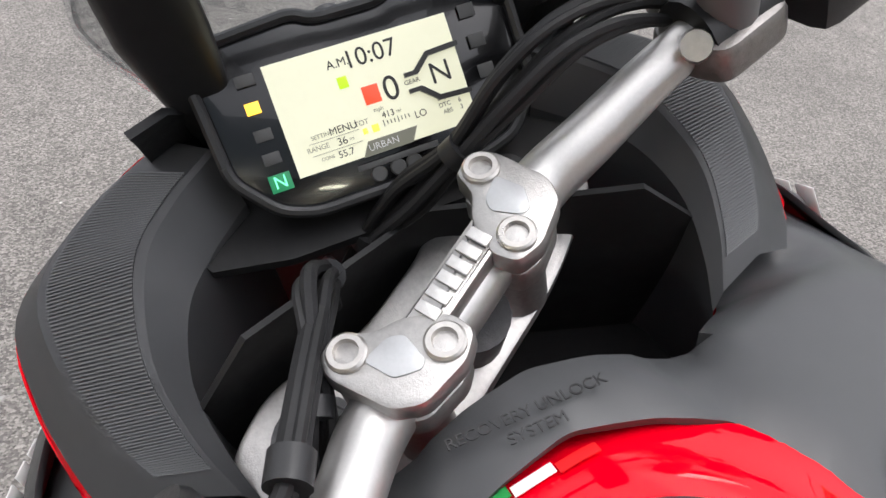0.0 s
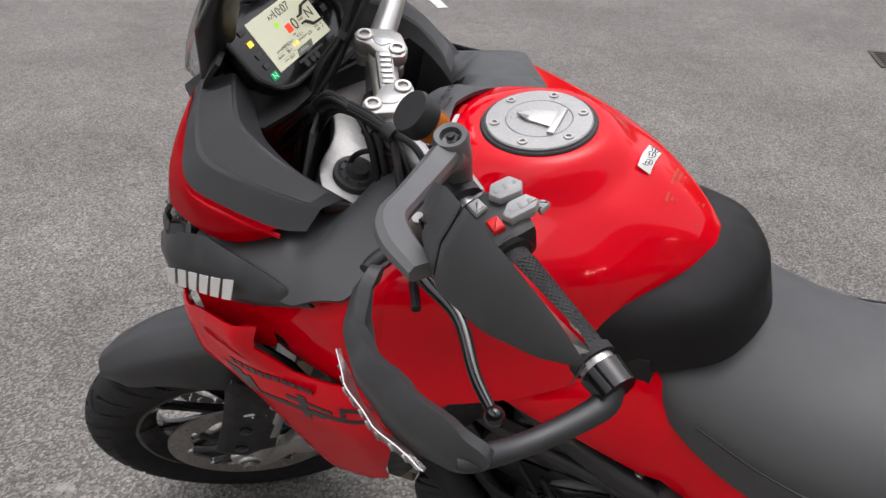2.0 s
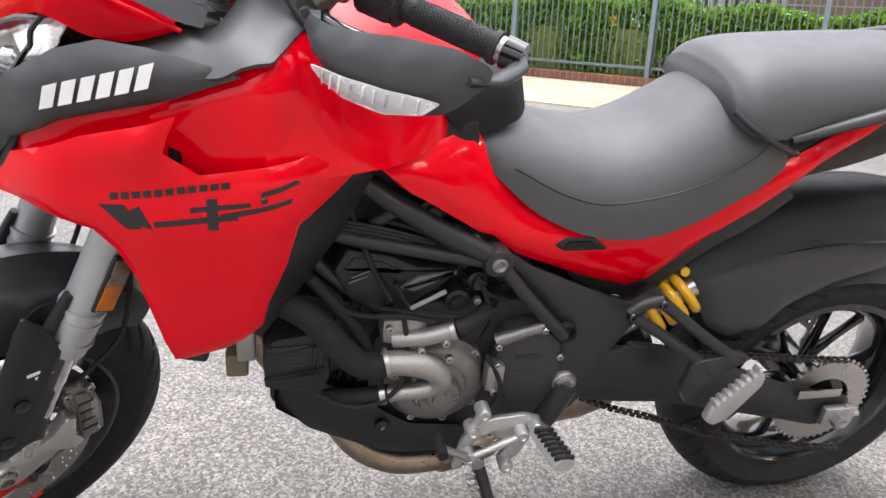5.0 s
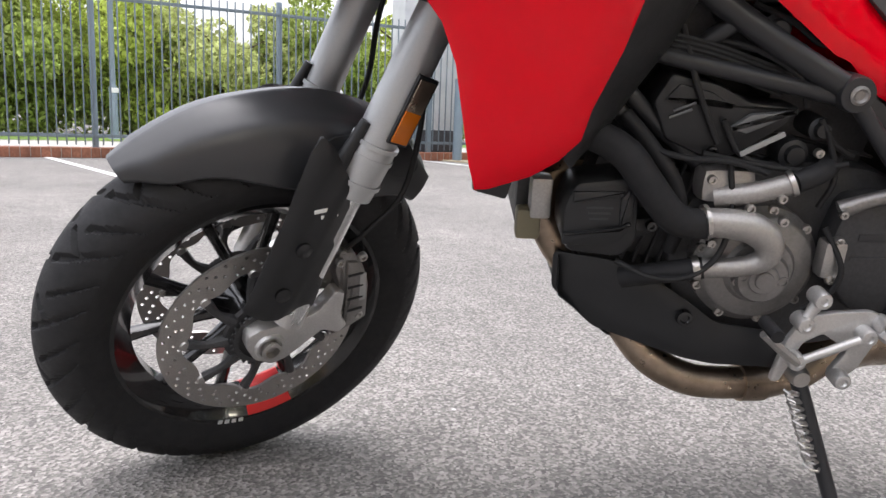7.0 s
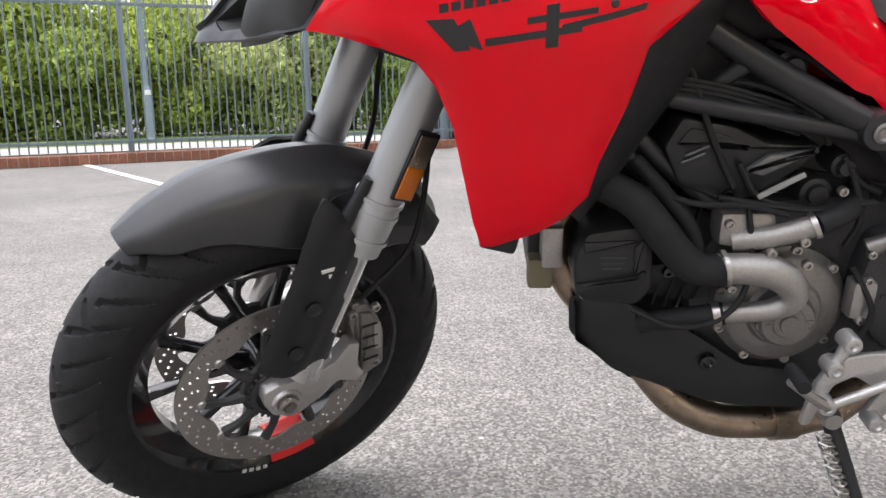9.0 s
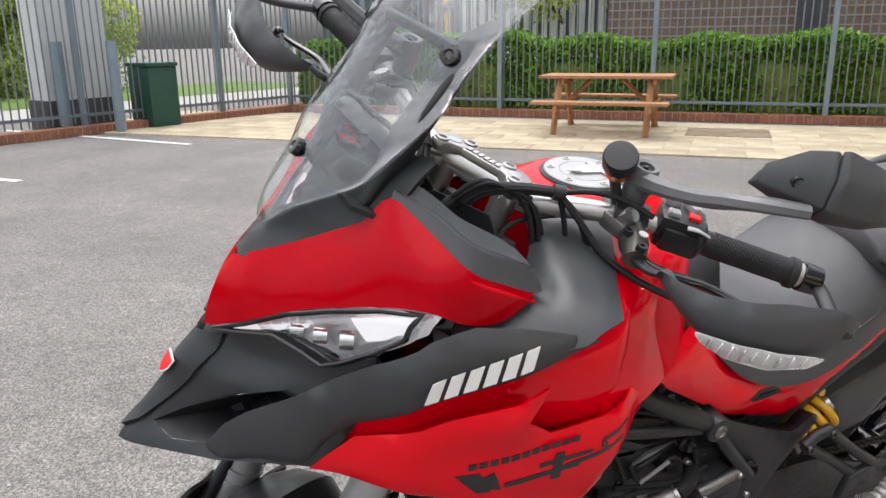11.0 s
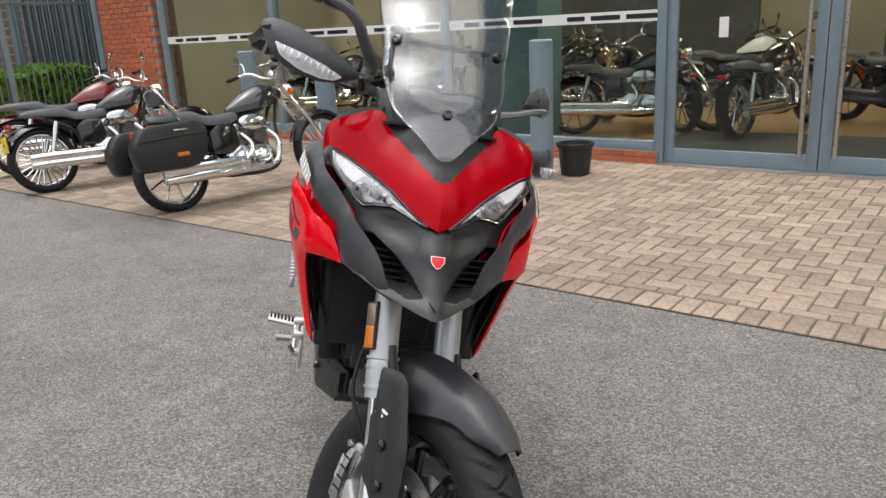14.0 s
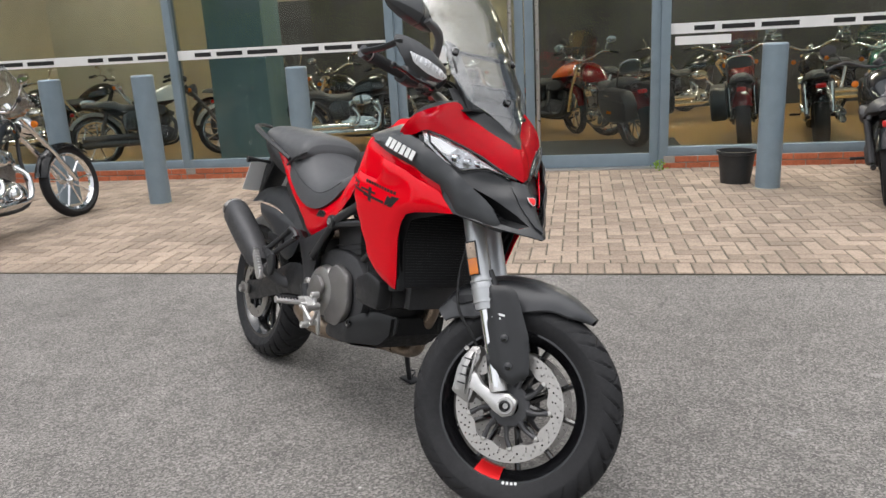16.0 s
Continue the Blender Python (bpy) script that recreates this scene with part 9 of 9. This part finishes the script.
dr = thing("drain_grate", "dark iron drain grate set in the tarmac", "drain", Matrix.Translation((0.05, -4.87, 0.004)) @ Matrix.Rotation(radians(10), 4, "Z"))
part("grate_frame", block((0.42, 0.42, 0.008), (0, 0, 0), 0.002), iron, dr)
for k in range(7):
    part("grate_bar", block((0.36, 0.022, 0.008), (0, -0.15 + k * 0.05, 0.006), 0.002), iron, dr)

# picnic bench
wood = material("bench_wood", (0.36, 0.18, 0.085), 0.6, grain=0.25, grain_scale=35, stain=0.2, stain_scale=4, bump=0.2, bump_scale=60)
bm_ = Matrix.Translation((-4.95, -7.35, 0.02)) @ Matrix.Rotation(math.atan2(GDIR.y, GDIR.x), 4, "Z")
bench = thing("picnic_bench", "orange-brown wooden picnic table with fixed benches", "picnic bench", bm_)
for k in range(5):
    part("table_plank", block((1.75, 0.135, 0.04), (0, -0.29 + k * 0.145, 0.74), 0.006), wood, bench)
for sgn in (-1, 1):
    for k in range(2):
        part("bench_plank", block((1.75, 0.13, 0.04), (0, sgn * (0.62 + 0.14 * k), 0.43), 0.006), wood, bench)
    for x in (-0.6, 0.6):
        part("leg", tube([(x, sgn * 0.24, 0.715), (x, sgn * 0.62, 0.0)], 0.042, 4, 1, flat=1.0, up=(1, 0, 0)), wood, bench)
for x in (-0.6, 0.6):
    part("cross_beam", block((0.045, 1.62, 0.09), (x + 0.05, 0, 0.365), 0.005), wood, bench)
    part("cross_beam", block((0.045, 0.66, 0.08), (x + 0.05, 0, 0.68), 0.005), wood, bench)
    part("brace", tube([(x * 0.92, 0, 0.38), (x * 0.35, 0, 0.70)], 0.032, 4, 1), wood, bench)

# white column, posts and bin at the fence corner
col_white = material("column_white", (0.6, 0.62, 0.63), 0.6, stain=0.08, grain=0.04)
col = thing("column", "white square column with a dark base", "column", Matrix.Translation((1.6, -11.7, 0)) @ Matrix.Rotation(radians(28), 4, "Z"))
part("shaft", block((1.0, 0.5, 4.6), (0, 0, 2.75), 0.01), col_white, col)
part("plinth_block", block((1.06, 0.56, 0.48), (0, 0, 0.24), 0.01), dark_wall, col)
for x, y in ((1.72, -11.15), (1.02, -10.95)):
    bm = turned([(0, 1.3), (0.07, 1.3), (0.075, 1.28), (0.075, 0), (0, 0)], 20, Matrix.Translation((x, y, 0)) @ Matrix.Rotation(radians(90), 4, "X"))
    solid("bollard", bm, steel_blue, "grey steel guard post before the column", "bollard", group="guard posts", angle=50)
bin_green = material("bin_green", (0.02, 0.07, 0.05), 0.5, rough_var=0.1, stain=0.1)
bn = thing("wheeled_bin", "dark green plastic bin by the column", "bin", Matrix.Translation((0.45, -11.6, 0)) @ Matrix.Rotation(radians(28), 4, "Z"))
part("body", block((0.5, 0.55, 0.9), (0, 0, 0.47), 0.03), bin_green, bn)
part("lid", block((0.54, 0.6, 0.06), (0, 0, 0.95), 0.02), bin_green, bn)

# buildings beyond the second fence
bb = thing("brick_building", "brown brick building behind the hedge", "building", FRONT_M)
part("wall", block((0.4, 12.0, 6.0), (-16.5, 3.0, 3.0), 0), brick_brown, bb)
for k in range(60):
    part("course", block((0.012, 12.0, 0.03), (-16.294, 3.0, 0.3 + k * 0.095), 0.0), mortar, bb) if k % 2 == 0 else None
part("pilaster", block((0.3, 0.6, 6.0), (-16.25, 1.2, 3.0), 0.02), dark_wall, bb)
part("roof", block((6.0, 12.4, 0.3), (-19.2, 3.0, 6.1), 0.02), dark_wall, bb)
gb = thing("clad_building", "grey building with white vertical cladding strips", "building", FRONT_M)
part("wall", block((0.4, 9.0, 4.6), (-20.0, -7.8, 2.3), 0), shutter_paint, gb)
for k in range(16):
    part("cladding", block((0.06, 0.16, 3.2), (-19.78, -7.6 + k * 0.26, 2.2), 0.01), white_print, gb)
part("roof", block((6.0, 9.2, 0.25), (-22.8, -7.8, 4.7), 0.02), dark_wall, gb)
part("corner_board", block((0.1, 0.3, 3.4), (-19.75, -8.2, 1.9), 0.01), yellow_paint, gb)

# ---- other motorcycles ----
cruiser_black = material("cruiser_black", (0.008, 0.008, 0.009), 0.15, coat=1.0, rough_var=0.04)
cruiser_red = material("cruiser_red", (0.18, 0.008, 0.01), 0.2, coat=1.0, rough_var=0.04)
cruiser_white = material("cruiser_white", (0.65, 0.66, 0.65), 0.25, coat=1.0, stain=0.05)
cruiser_orange = material("cruiser_orange", (0.6, 0.1, 0.01), 0.25, coat=1.0, stain=0.05)
cruiser_green = material("cruiser_green", (0.02, 0.13, 0.10), 0.25, coat=1.0, stain=0.05)
plate_yellow = material("plate_yellow", (0.72, 0.5, 0.02), 0.4, stain=0.05)
mirror_glass = material("mirror_glass", (0.85, 0.85, 0.86), 0.03, 1.0, grain=0.02)


def round_wheel(th, at, r, w, name, spokes=9, tyre_w=0.11):
    m = Matrix.Translation(at)
    rim_r = r - 0.075
    wheel = part(name, turned([(rim_r, -w / 2), (rim_r + 0.012, -w / 2), (rim_r - 0.004, 0), (rim_r + 0.012, w / 2), (rim_r, w / 2), (rim_r - 0.018, 0.012), (rim_r - 0.018, -0.012)], 40, m, loop=True), chrome, th, "chromed wheel")
    part("tyre", turned([(rim_r + 0.008, -w * 0.5), (rim_r + 0.03, -tyre_w * 0.5), (r - 0.03, -tyre_w * 0.48), (r - 0.006, -tyre_w * 0.25), (r, 0), (r - 0.006, tyre_w * 0.25), (r - 0.03, tyre_w * 0.48), (rim_r + 0.03, tyre_w * 0.5), (rim_r + 0.008, w * 0.5)], 40, m), rubber, wheel)
    part("hub", turned([(0, -0.06), (0.03, -0.06), (0.035, 0), (0.03, 0.06), (0, 0.06)], 16, m), chrome, wheel)
    for k in range(spokes):
        a = k * math.tau / spokes
        part("spoke", tube([m @ Vector((0.03 * math.cos(a), 0, 0.03 * math.sin(a))), m @ Vector((rim_r * math.cos(a + 0.1), 0, rim_r * math.sin(a + 0.1)))], 0.009, 6, 1), chrome, wheel)
    return wheel


def cruiser(label, paint, panniers=False, screen=False, shiny=True, base=None, spokes=9, plate=None, tall=0.0):
    """A cruiser standing along x, its rear wheel over the origin."""
    th = thing("motorcycle", label, "motorcycle", base)
    metal = chrome if shiny else engine_dark
    WB = 1.55
    round_wheel(th, (0, 0, 0.315), 0.315, 0.09, "rear_wheel", spokes, 0.15)
    round_wheel(th, (WB, 0, 0.325), 0.325, 0.06, "front_wheel", spokes, 0.10)
    head = Vector((1.16, 0, 0.93))
    for sd in SIDES:
        y = 0.085 * sd
        part("fork_leg", tube([(WB, y, 0.325), (WB - 0.16, y, 0.60), (head.x - 0.02, y, head.z)], [0.024, 0.022, 0.02], 12, 2), metal, th)
    part("tank", loft_x([(1.13, 0.05, 0.80, 0.90, 2.4), (1.05, 0.12, 0.77, 0.955, 2.4), (0.92, 0.15, 0.755, 0.955, 2.4), (0.78, 0.13, 0.745, 0.90, 2.4), (0.66, 0.07, 0.735, 0.82, 2.4), (0.60, 0.03, 0.73, 0.78, 2.2)]), paint, th, "", 60)
    for sd in SIDES:
        part("side_cover", fix(prism(rounded([(0.34, 0.42), (0.33, 0.60), (0.42, 0.66), (0.58, 0.64), (0.60, 0.46), (0.52, 0.40)], 0.03), 0.05, Matrix.Translation((0, 0.10 if sd > 0 else -0.15, 0)), 0.014)), cruiser_black, th)
    part("backbone", tube([(1.14, 0, 0.88), (0.85, 0, 0.74), (0.5, 0, 0.66), (0.1, 0, 0.66)], 0.05, 12, 4), frame_paint, th)
    part("seat", loft_x([(0.66, 0.08, 0.68, 0.76, 2.4), (0.52, 0.14, 0.65, 0.74, 2.4), (0.34, 0.15, 0.66, 0.755, 2.4), (0.25, 0.12, 0.70, 0.80, 2.4), (-0.02, 0.10, 0.73, 0.80, 2.4), (-0.12, 0.06, 0.74, 0.78, 2.2)]), seat_vinyl, th, "", 60)
    # mudguards
    for c, r, a0, a1, w in (((0, 0.315), 0.36, 30, 150, 0.10), ((WB, 0.325), 0.355, 40, 165, 0.07)):
        bm = bmesh.new()
        rings = []
        for k in range(15):
            a = radians(a0 + (a1 - a0) * k / 14)
            rings.append([Vector((c[0] + (r - 0.05 * abs(u) ** 3) * math.cos(a), w * u, c[1] + (r - 0.05 * abs(u) ** 3) * math.sin(a))) for u in [-1 + j / 4 for j in range(9)]])
        skin(bm, rings, closed_ring=False, caps=False)
        bmesh.ops.solidify(bm, geom=bm.faces[:], thickness=0.003)
        part("mudguard", fix(bm), paint, th, "", 60)
    # engine: two finned cylinders, rocker boxes, cases, round air cleaner
    eng = part("engine", fix(prism(rounded([(0.48, 0.26), (0.46, 0.40), (0.60, 0.46), (0.88, 0.44), (0.97, 0.36), (0.95, 0.25), (0.8, 0.21), (0.6, 0.21)], 0.05), 0.26, Matrix.Translation((0, -0.13, 0)), 0.03)), metal, th, "polished V-twin engine" if shiny else "dark engine")
    for ang, bx in ((-24, 0.68), (24, 0.82)):
        m = Matrix.Translation((bx, 0, 0.44)) @ Matrix.Rotation(radians(ang), 4, "Y")
        for k in range(8):
            part("fin", block((0.155 - 0.003 * k, 0.20, 0.006), (0, 0, 0.03 + k * 0.0155), 0.002, m, None, 1), steel if shiny else engine_dark, eng)
        part("rocker_box", block((0.14, 0.19, 0.06), (0, 0, 0.185), 0.018, m), metal, eng)
        part("barrel", block((0.11, 0.15, 0.16), (0, 0, 0.08), 0.01, m), engine_dark, eng)
    for sd in SIDES:
        part("air_cleaner" if sd < 0 else "side_cover", turned([(0, 0.175), (0.05, 0.175), (0.075, 0.168), (0.085, 0.15), (0.085, 0.10)], 28, Matrix.Translation((0.76, 0, 0.64)) @ Matrix.Diagonal((1.6, 1, 0.85, 1)) @ flip_turn(sd)), metal, eng)
        part("case_cover", turned([(0, 0.165), (0.06, 0.163), (0.085, 0.15), (0.09, 0.12)], 28, Matrix.Translation((0.62, 0, 0.32)) @ flip_turn(sd)), metal, eng)
        part("case_cover", turned([(0, 0.155), (0.04, 0.153), (0.06, 0.14), (0.065, 0.12)], 24, Matrix.Translation((0.84, 0, 0.33)) @ flip_turn(sd)), metal, eng)
    # exhausts on the right
    for z, x0 in ((0.26, 0.93), (0.33, 0.66)):
        ex_ = part("exhaust", tube([(x0 - 0.02, -0.11, 0.55), (x0 + 0.03, -0.17, 0.45), (x0 - 0.03, -0.19, z + 0.02), (x0 - 0.25, -0.195, z), (0.25, -0.2, z)], 0.024, 12, 5), metal, th)
        part("silencer", tube([(0.62, -0.2, z), (0.52, -0.2, z), (0.0, -0.2, z + 0.01), (-0.16, -0.2, z + 0.012)], [0.026, 0.042, 0.044, 0.036], 16, 3), metal, ex_)
    for sd in SIDES:
        part("frame_tube", tube([(1.12, 0.04 * sd, 0.86), (1.02, 0.08 * sd, 0.6), (0.98, 0.10 * sd, 0.26), (0.7, 0.11 * sd, 0.2), (0.4, 0.11 * sd, 0.28), (0.32, 0.11 * sd, 0.55), (0.1, 0.12 * sd, 0.68)], 0.016, 10, 4), frame_paint, th)
        part("shock", tube([(0.06, 0.13 * sd, 0.34), (0.16, 0.13 * sd, 0.66)], 0.026, 12, 1), metal, th)
        part("swingarm", tube([(0.45, 0.11 * sd, 0.33), (0.0, 0.12 * sd, 0.315)], 0.02, 10, 1), frame_paint, th)
        part("footrest", tube([(0.78, 0.14 * sd, 0.27), (0.78, 0.27 * sd, 0.28)], 0.013, 10, 1), rubber, th)
        # bars and mirrors
        br_ = part("handlebar", tube([(1.12, 0, 0.98 + tall), (1.10, 0.10 * sd, 1.0 + tall), (1.05, 0.24 * sd, 1.06 + tall), (0.92, 0.37 * sd, 1.03 + tall)], 0.0125, 10, 5), metal, th)
        part("grip", tube([(0.99, 0.31 * sd, 1.05 + tall), (0.90, 0.385 * sd, 1.025 + tall)], 0.018, 10, 1), rubber, br_)
        part("lever", tube([(1.03, 0.27 * sd, 1.05 + tall), (1.02, 0.33 * sd, 1.045 + tall), (0.97, 0.40 * sd, 1.03 + tall)], 0.006, 6, 3), metal, br_)
        part("mirror_stem", tube([(1.03, 0.26 * sd, 1.06 + tall), (1.05, 0.30 * sd, 1.14 + tall), (1.03, 0.34 * sd, 1.18 + tall)], 0.006, 8, 3), metal, br_)
        mm = Matrix.Translation((1.03, 0.36 * sd, 1.19 + tall)) @ Matrix.Rotation(radians(80), 4, "Z") @ Matrix.Diagonal((1.25, 1, 0.8, 1))
        part("mirror_head", turned([(0, -0.02), (0.03, -0.018), (0.05, -0.004), (0.052, 0.004), (0.047, 0.005), (0, 0.004)], 22, mm), metal, br_)
        part("indicator", turned([(0, 0.03), (0.02, 0.026), (0.028, 0.012), (0.028, -0.012), (0, -0.02)], 14, Matrix.Translation((1.18, 0.18 * sd, 0.86)) @ Matrix.Rotation(radians(-90), 4, "Z")), amber, th)
    hl = part("headlamp", turned([(0, -0.10), (0.05, -0.085), (0.082, -0.03), (0.088, 0.02), (0.08, 0.03)], 26, Matrix.Translation((1.25, 0, 0.86)) @ Matrix.Rotation(radians(-90), 4, "Z")), metal, th)
    part("lamp_glass", turned([(0, 0.045), (0.05, 0.04), (0.08, 0.028), (0.08, 0.02)], 26, Matrix.Translation((1.25, 0, 0.86)) @ Matrix.Rotation(radians(-90), 4, "Z")), mirror_glass, hl)
    part("speedometer", turned([(0, 0.02), (0.035, 0.02), (0.042, 0.012), (0.035, -0.03), (0, -0.03)], 20, Matrix.Translation((1.14, 0, 1.02 + tall)) @ Matrix.Rotation(radians(60), 4, "X")), metal, th)
    part("tail_lamp", block((0.05, 0.10, 0.05), (-0.24, 0, 0.66), 0.015), material("tail_glass", (0.45, 0.01, 0.01), 0.15, coat=1) if not bpy.data.materials.get("tail_glass") else bpy.data.materials["tail_glass"], th)
    if plate:
        part("number_plate", block((0.006, 0.2, 0.15), (-0.30, 0, 0.50), 0.002, None), plate, th)
    if screen:
        bm = fix(moved(shell([(-0.2, 0.95), (0.2, 0.95), (0.22, 1.2), (0.15, 1.36), (-0.15, 1.36), (-0.22, 1.2)], lambda y, z: 1.30 - 0.45 * (z - 0.95) - 1.2 * y * y, 0.004, 0.05, 1), FRONTAL))
        part("windshield", bm, screen_glass, th)
    if panniers:
        for sd in SIDES:
            pn = part("pannier", fix(prism(rounded([(-0.36, 0.36), (-0.40, 0.55), (-0.30, 0.70), (0.16, 0.72), (0.24, 0.64), (0.20, 0.42), (0.05, 0.34)], 0.06), 0.17, Matrix.Translation((0, 0.15 if sd > 0 else -0.32, 0)), 0.03)), black_plastic, th, "black hard pannier")
            part("lid_seam", tube([(-0.385, 0.325 * sd, 0.585), (-0.1, 0.325 * sd, 0.60), (0.22, 0.325 * sd, 0.605)], 0.005, 6, 3), deep_black, pn)
            part("side_reflector", block((0.10, 0.006, 0.03), (-0.02, 0.322 * sd, 0.46), 0.002), amber, pn)
            part("pannier_badge", block((0.12, 0.004, 0.012), (0.0, 0.322 * sd, 0.65), 0.002), chrome, pn)
        part("backrest_rail", tube([(0.10, 0.13, 0.72), (-0.02, 0.13, 0.95), (-0.02, 0, 1.0), (-0.02, -0.13, 0.95), (0.10, -0.13, 0.72)], 0.011, 8, 4), chrome, th)
        part("backrest_pad", block((0.05, 0.24, 0.12), (-0.0, 0, 0.93), 0.02), seat_vinyl, th)
    return th


def stand(s0, d0, s1, d1, z=0.0, lean=9):
    """A pose for a motorcycle whose rear wheel is at s0, d0 and whose front points to s1, d1."""
    a, b = front(s0, d0, z), front(s1, d1, z)
    return Matrix.Translation(a) @ Matrix.Rotation(math.atan2(b.y - a.y, b.x - a.x), 4, "Z") @ Matrix.Rotation(radians(-lean), 4, "X")


cruiser("black cruiser motorcycle with chrome engine and black panniers", cruiser_black, True, True, True, stand(-3.28, 1.45, -3.08, 3.1), 9, None, 0.02)
cruiser("black retro motorcycle with yellow number plate and chrome mudguard", cruiser_black, False, False, True, stand(-5.28, 1.38, -5.0, 3.0), 24, plate_yellow, 0.0)
cruiser("dark red cruiser motorcycle parked behind the others", cruiser_red, False, False, True, stand(-6.55, 1.75, -6.1, 3.3), 9, None, 0.0)
cruiser("dark naked motorcycle with upswept steel exhaust", cruiser_black, False, False, False, stand(3.72, 2.9, 4.2, 4.5), 9, None, 0.0)
# inside the showroom
show = {}
for key, label, paint, shiny, pn, scn in (("white", "white sports motorcycle on the showroom floor", cruiser_white, False, False, False), ("black", "black cruiser motorcycle on the showroom floor", cruiser_black, True, False, False),
                                          ("red", "dark red touring motorcycle with panniers in the showroom", cruiser_red, True, True, True), ("orange", "orange and black motorcycle on the showroom floor", cruiser_orange, False, False, False), ("green", "green touring motorcycle with panniers in the showroom", cruiser_green, True, True, True)):
    show[key] = (label, paint, shiny, pn, scn)
spots = (("white", -4.6, 5.6, -3.3, 6.4), ("black", -2.0, 6.0, -0.7, 6.6), ("black", -0.9, 6.5, -2.2, 7.3), ("orange", 0.5, 8.0, 1.6, 7.2), ("black", -4.2, 8.0, -2.9, 8.6), ("red", 3.2, 5.7, 3.5, 7.3), ("green", 4.75, 5.8, 5.1, 7.4),
         ("black", 2.4, 8.2, 3.6, 8.9), ("white", -1.6, 8.8, -0.4, 9.5), ("red", 6.2, 6.0, 6.6, 7.6), ("black", -0.2, 6.2, 0.2, 7.8), ("black", 4.9, 8.6, 6.0, 9.3), ("black", 1.7, 9.2, 2.9, 9.8), ("black", -6.6, 5.9, -5.9, 7.3), ("black", -6.9, 7.6, -5.7, 8.0), ("red", 2.05, 6.0, 1.5, 7.1), ("black", 4.0, 5.75, 4.3, 7.3), ("black", -3.5, 7.2, -2.6, 8.0))
built = {}
for key, s0, d0, s1, d1 in spots:
    m = stand(s0, d0, s1, d1, 0.06, 6)
    if key in built:
        copy_thing(built[key], m)
    else:
        label, paint, shiny, pn, scn = show[key]
        built[key] = tagged(cruiser(label, paint, pn, scn, shiny, m), group="motorcycles in the showroom")

weed_leaf = leaf_mat("weed_leaf", (0.20, 0.32, 0.04), 0.4)
for k, (s_, d_, h_, n_) in enumerate(((2.18, 4.62, 0.10, 60), (-4.66, 3.37, 0.05, 40), (-1.9, 4.66, 0.04, 40))):
    rw = np.random.default_rng(300 + k)
    q_ = rw.normal(size=(n_, 3)) * np.array((0.035, 0.03, 0.0)) * (0.6 + h_ * 4)
    q_[:, 2] = 0.02 + rw.random(n_) * h_
    me = leaves(q_ + np.array(front(s_, d_, 0.0))[None], 0.018, rw, 0.4)
    me.materials.append(weed_leaf)
    tagged(new("weed", me), "small green weed growing from the paving joint", "weed", group="weeds in the paving")

# -- paving blocks, laid in herringbone --
block_me = mesh_of("paving_block", block((0.193, 0.093, 0.05), (0, 0, 0), 0.006, None, None, 1), paver)
cross_me = mesh_of("paving_block", block((0.093, 0.193, 0.05), (0, 0, 0), 0.005, None, None, 1), paver)
rnd = random.Random(7)
near = 0
pieces = []
S0, S1, D0 = -9.6, 6.4, EDGE_D + 0.21
# right-angled herringbone: each step pairs a lying and a standing block
N = 90
for i in range(-N, N):
    for j in range(-N, N):
        x = i * 0.1 + j * 0.2
        y = i * 0.1 - j * 0.2
        pieces.append((x + 0.1, y + 0.05, True))
        pieces.append((x + 0.05, y + 0.2, False))
verts, faces = [], []


def add_block(cx, cy, w, h, z):
    b = len(verts)
    for dx, dy in ((-1, -1), (1, -1), (1, 1), (-1, 1)):
        verts.append(tuple(front(cx + dx * (w / 2 - 0.004), cy + dy * (h / 2 - 0.004), z)))
    for dx, dy in ((-1, -1), (1, -1), (1, 1), (-1, 1)):
        verts.append(tuple(front(cx + dx * w / 2, cy + dy * h / 2, z - 0.006)))
    faces.append((b, b + 1, b + 2, b + 3))
    for k in range(4):
        faces.append((b + 4 + k, b + 4 + (k + 1) % 4, b + (k + 1) % 4, b + k))


for cx, cy, lying in pieces:
    sx, dy = cx - 1.0, cy + 3.0
    w, h = (0.193, 0.093) if lying else (0.093, 0.193)
    lo, hi = max(dy - h / 2, D0), min(dy + h / 2, GLASS_D - 0.06)
    if not S0 < sx < S1 or hi - lo < 0.02:
        continue
    if hi - lo < h - 0.001:
        add_block(sx, (lo + hi) / 2, w, hi - lo, 0.013)
        continue
    z = 0.012 + rnd.uniform(-0.0010, 0.0032)
    tilt = (rnd.uniform(-0.6, 0.6), rnd.uniform(-0.6, 0.6))
    if -0.9 < sx < 2.3 and dy < 2.95 and near < 230:
        near += 1
        shared("paving_block", block_me if lying else cross_me, paving, FRONT_M @ pose(sx, dy, z - 0.025, tilt[0], tilt[1], 0))
    else:
        add_block(sx, dy, w, h, z)
# edge course of headers
s = S0
while s < S1:
    if -0.9 < s < 3.4:
        shared("paving_block", cross_me, paving, FRONT_M @ pose(s, EDGE_D + 0.1, -0.012 + rnd.uniform(-0.002, 0.002), rnd.uniform(-0.6, 0.6), rnd.uniform(-0.6, 0.6), 0))
    else:
        add_block(s, EDGE_D + 0.1, 0.093, 0.193, 0.013)
    s += 0.101
me = bpy.data.meshes.new("paving_blocks")
me.from_pydata(verts, [], faces)
me.materials.append(paver_rest)
ob = new("paving_blocks", me)
ob.parent = paving
tagged(ob, kind="stuff")
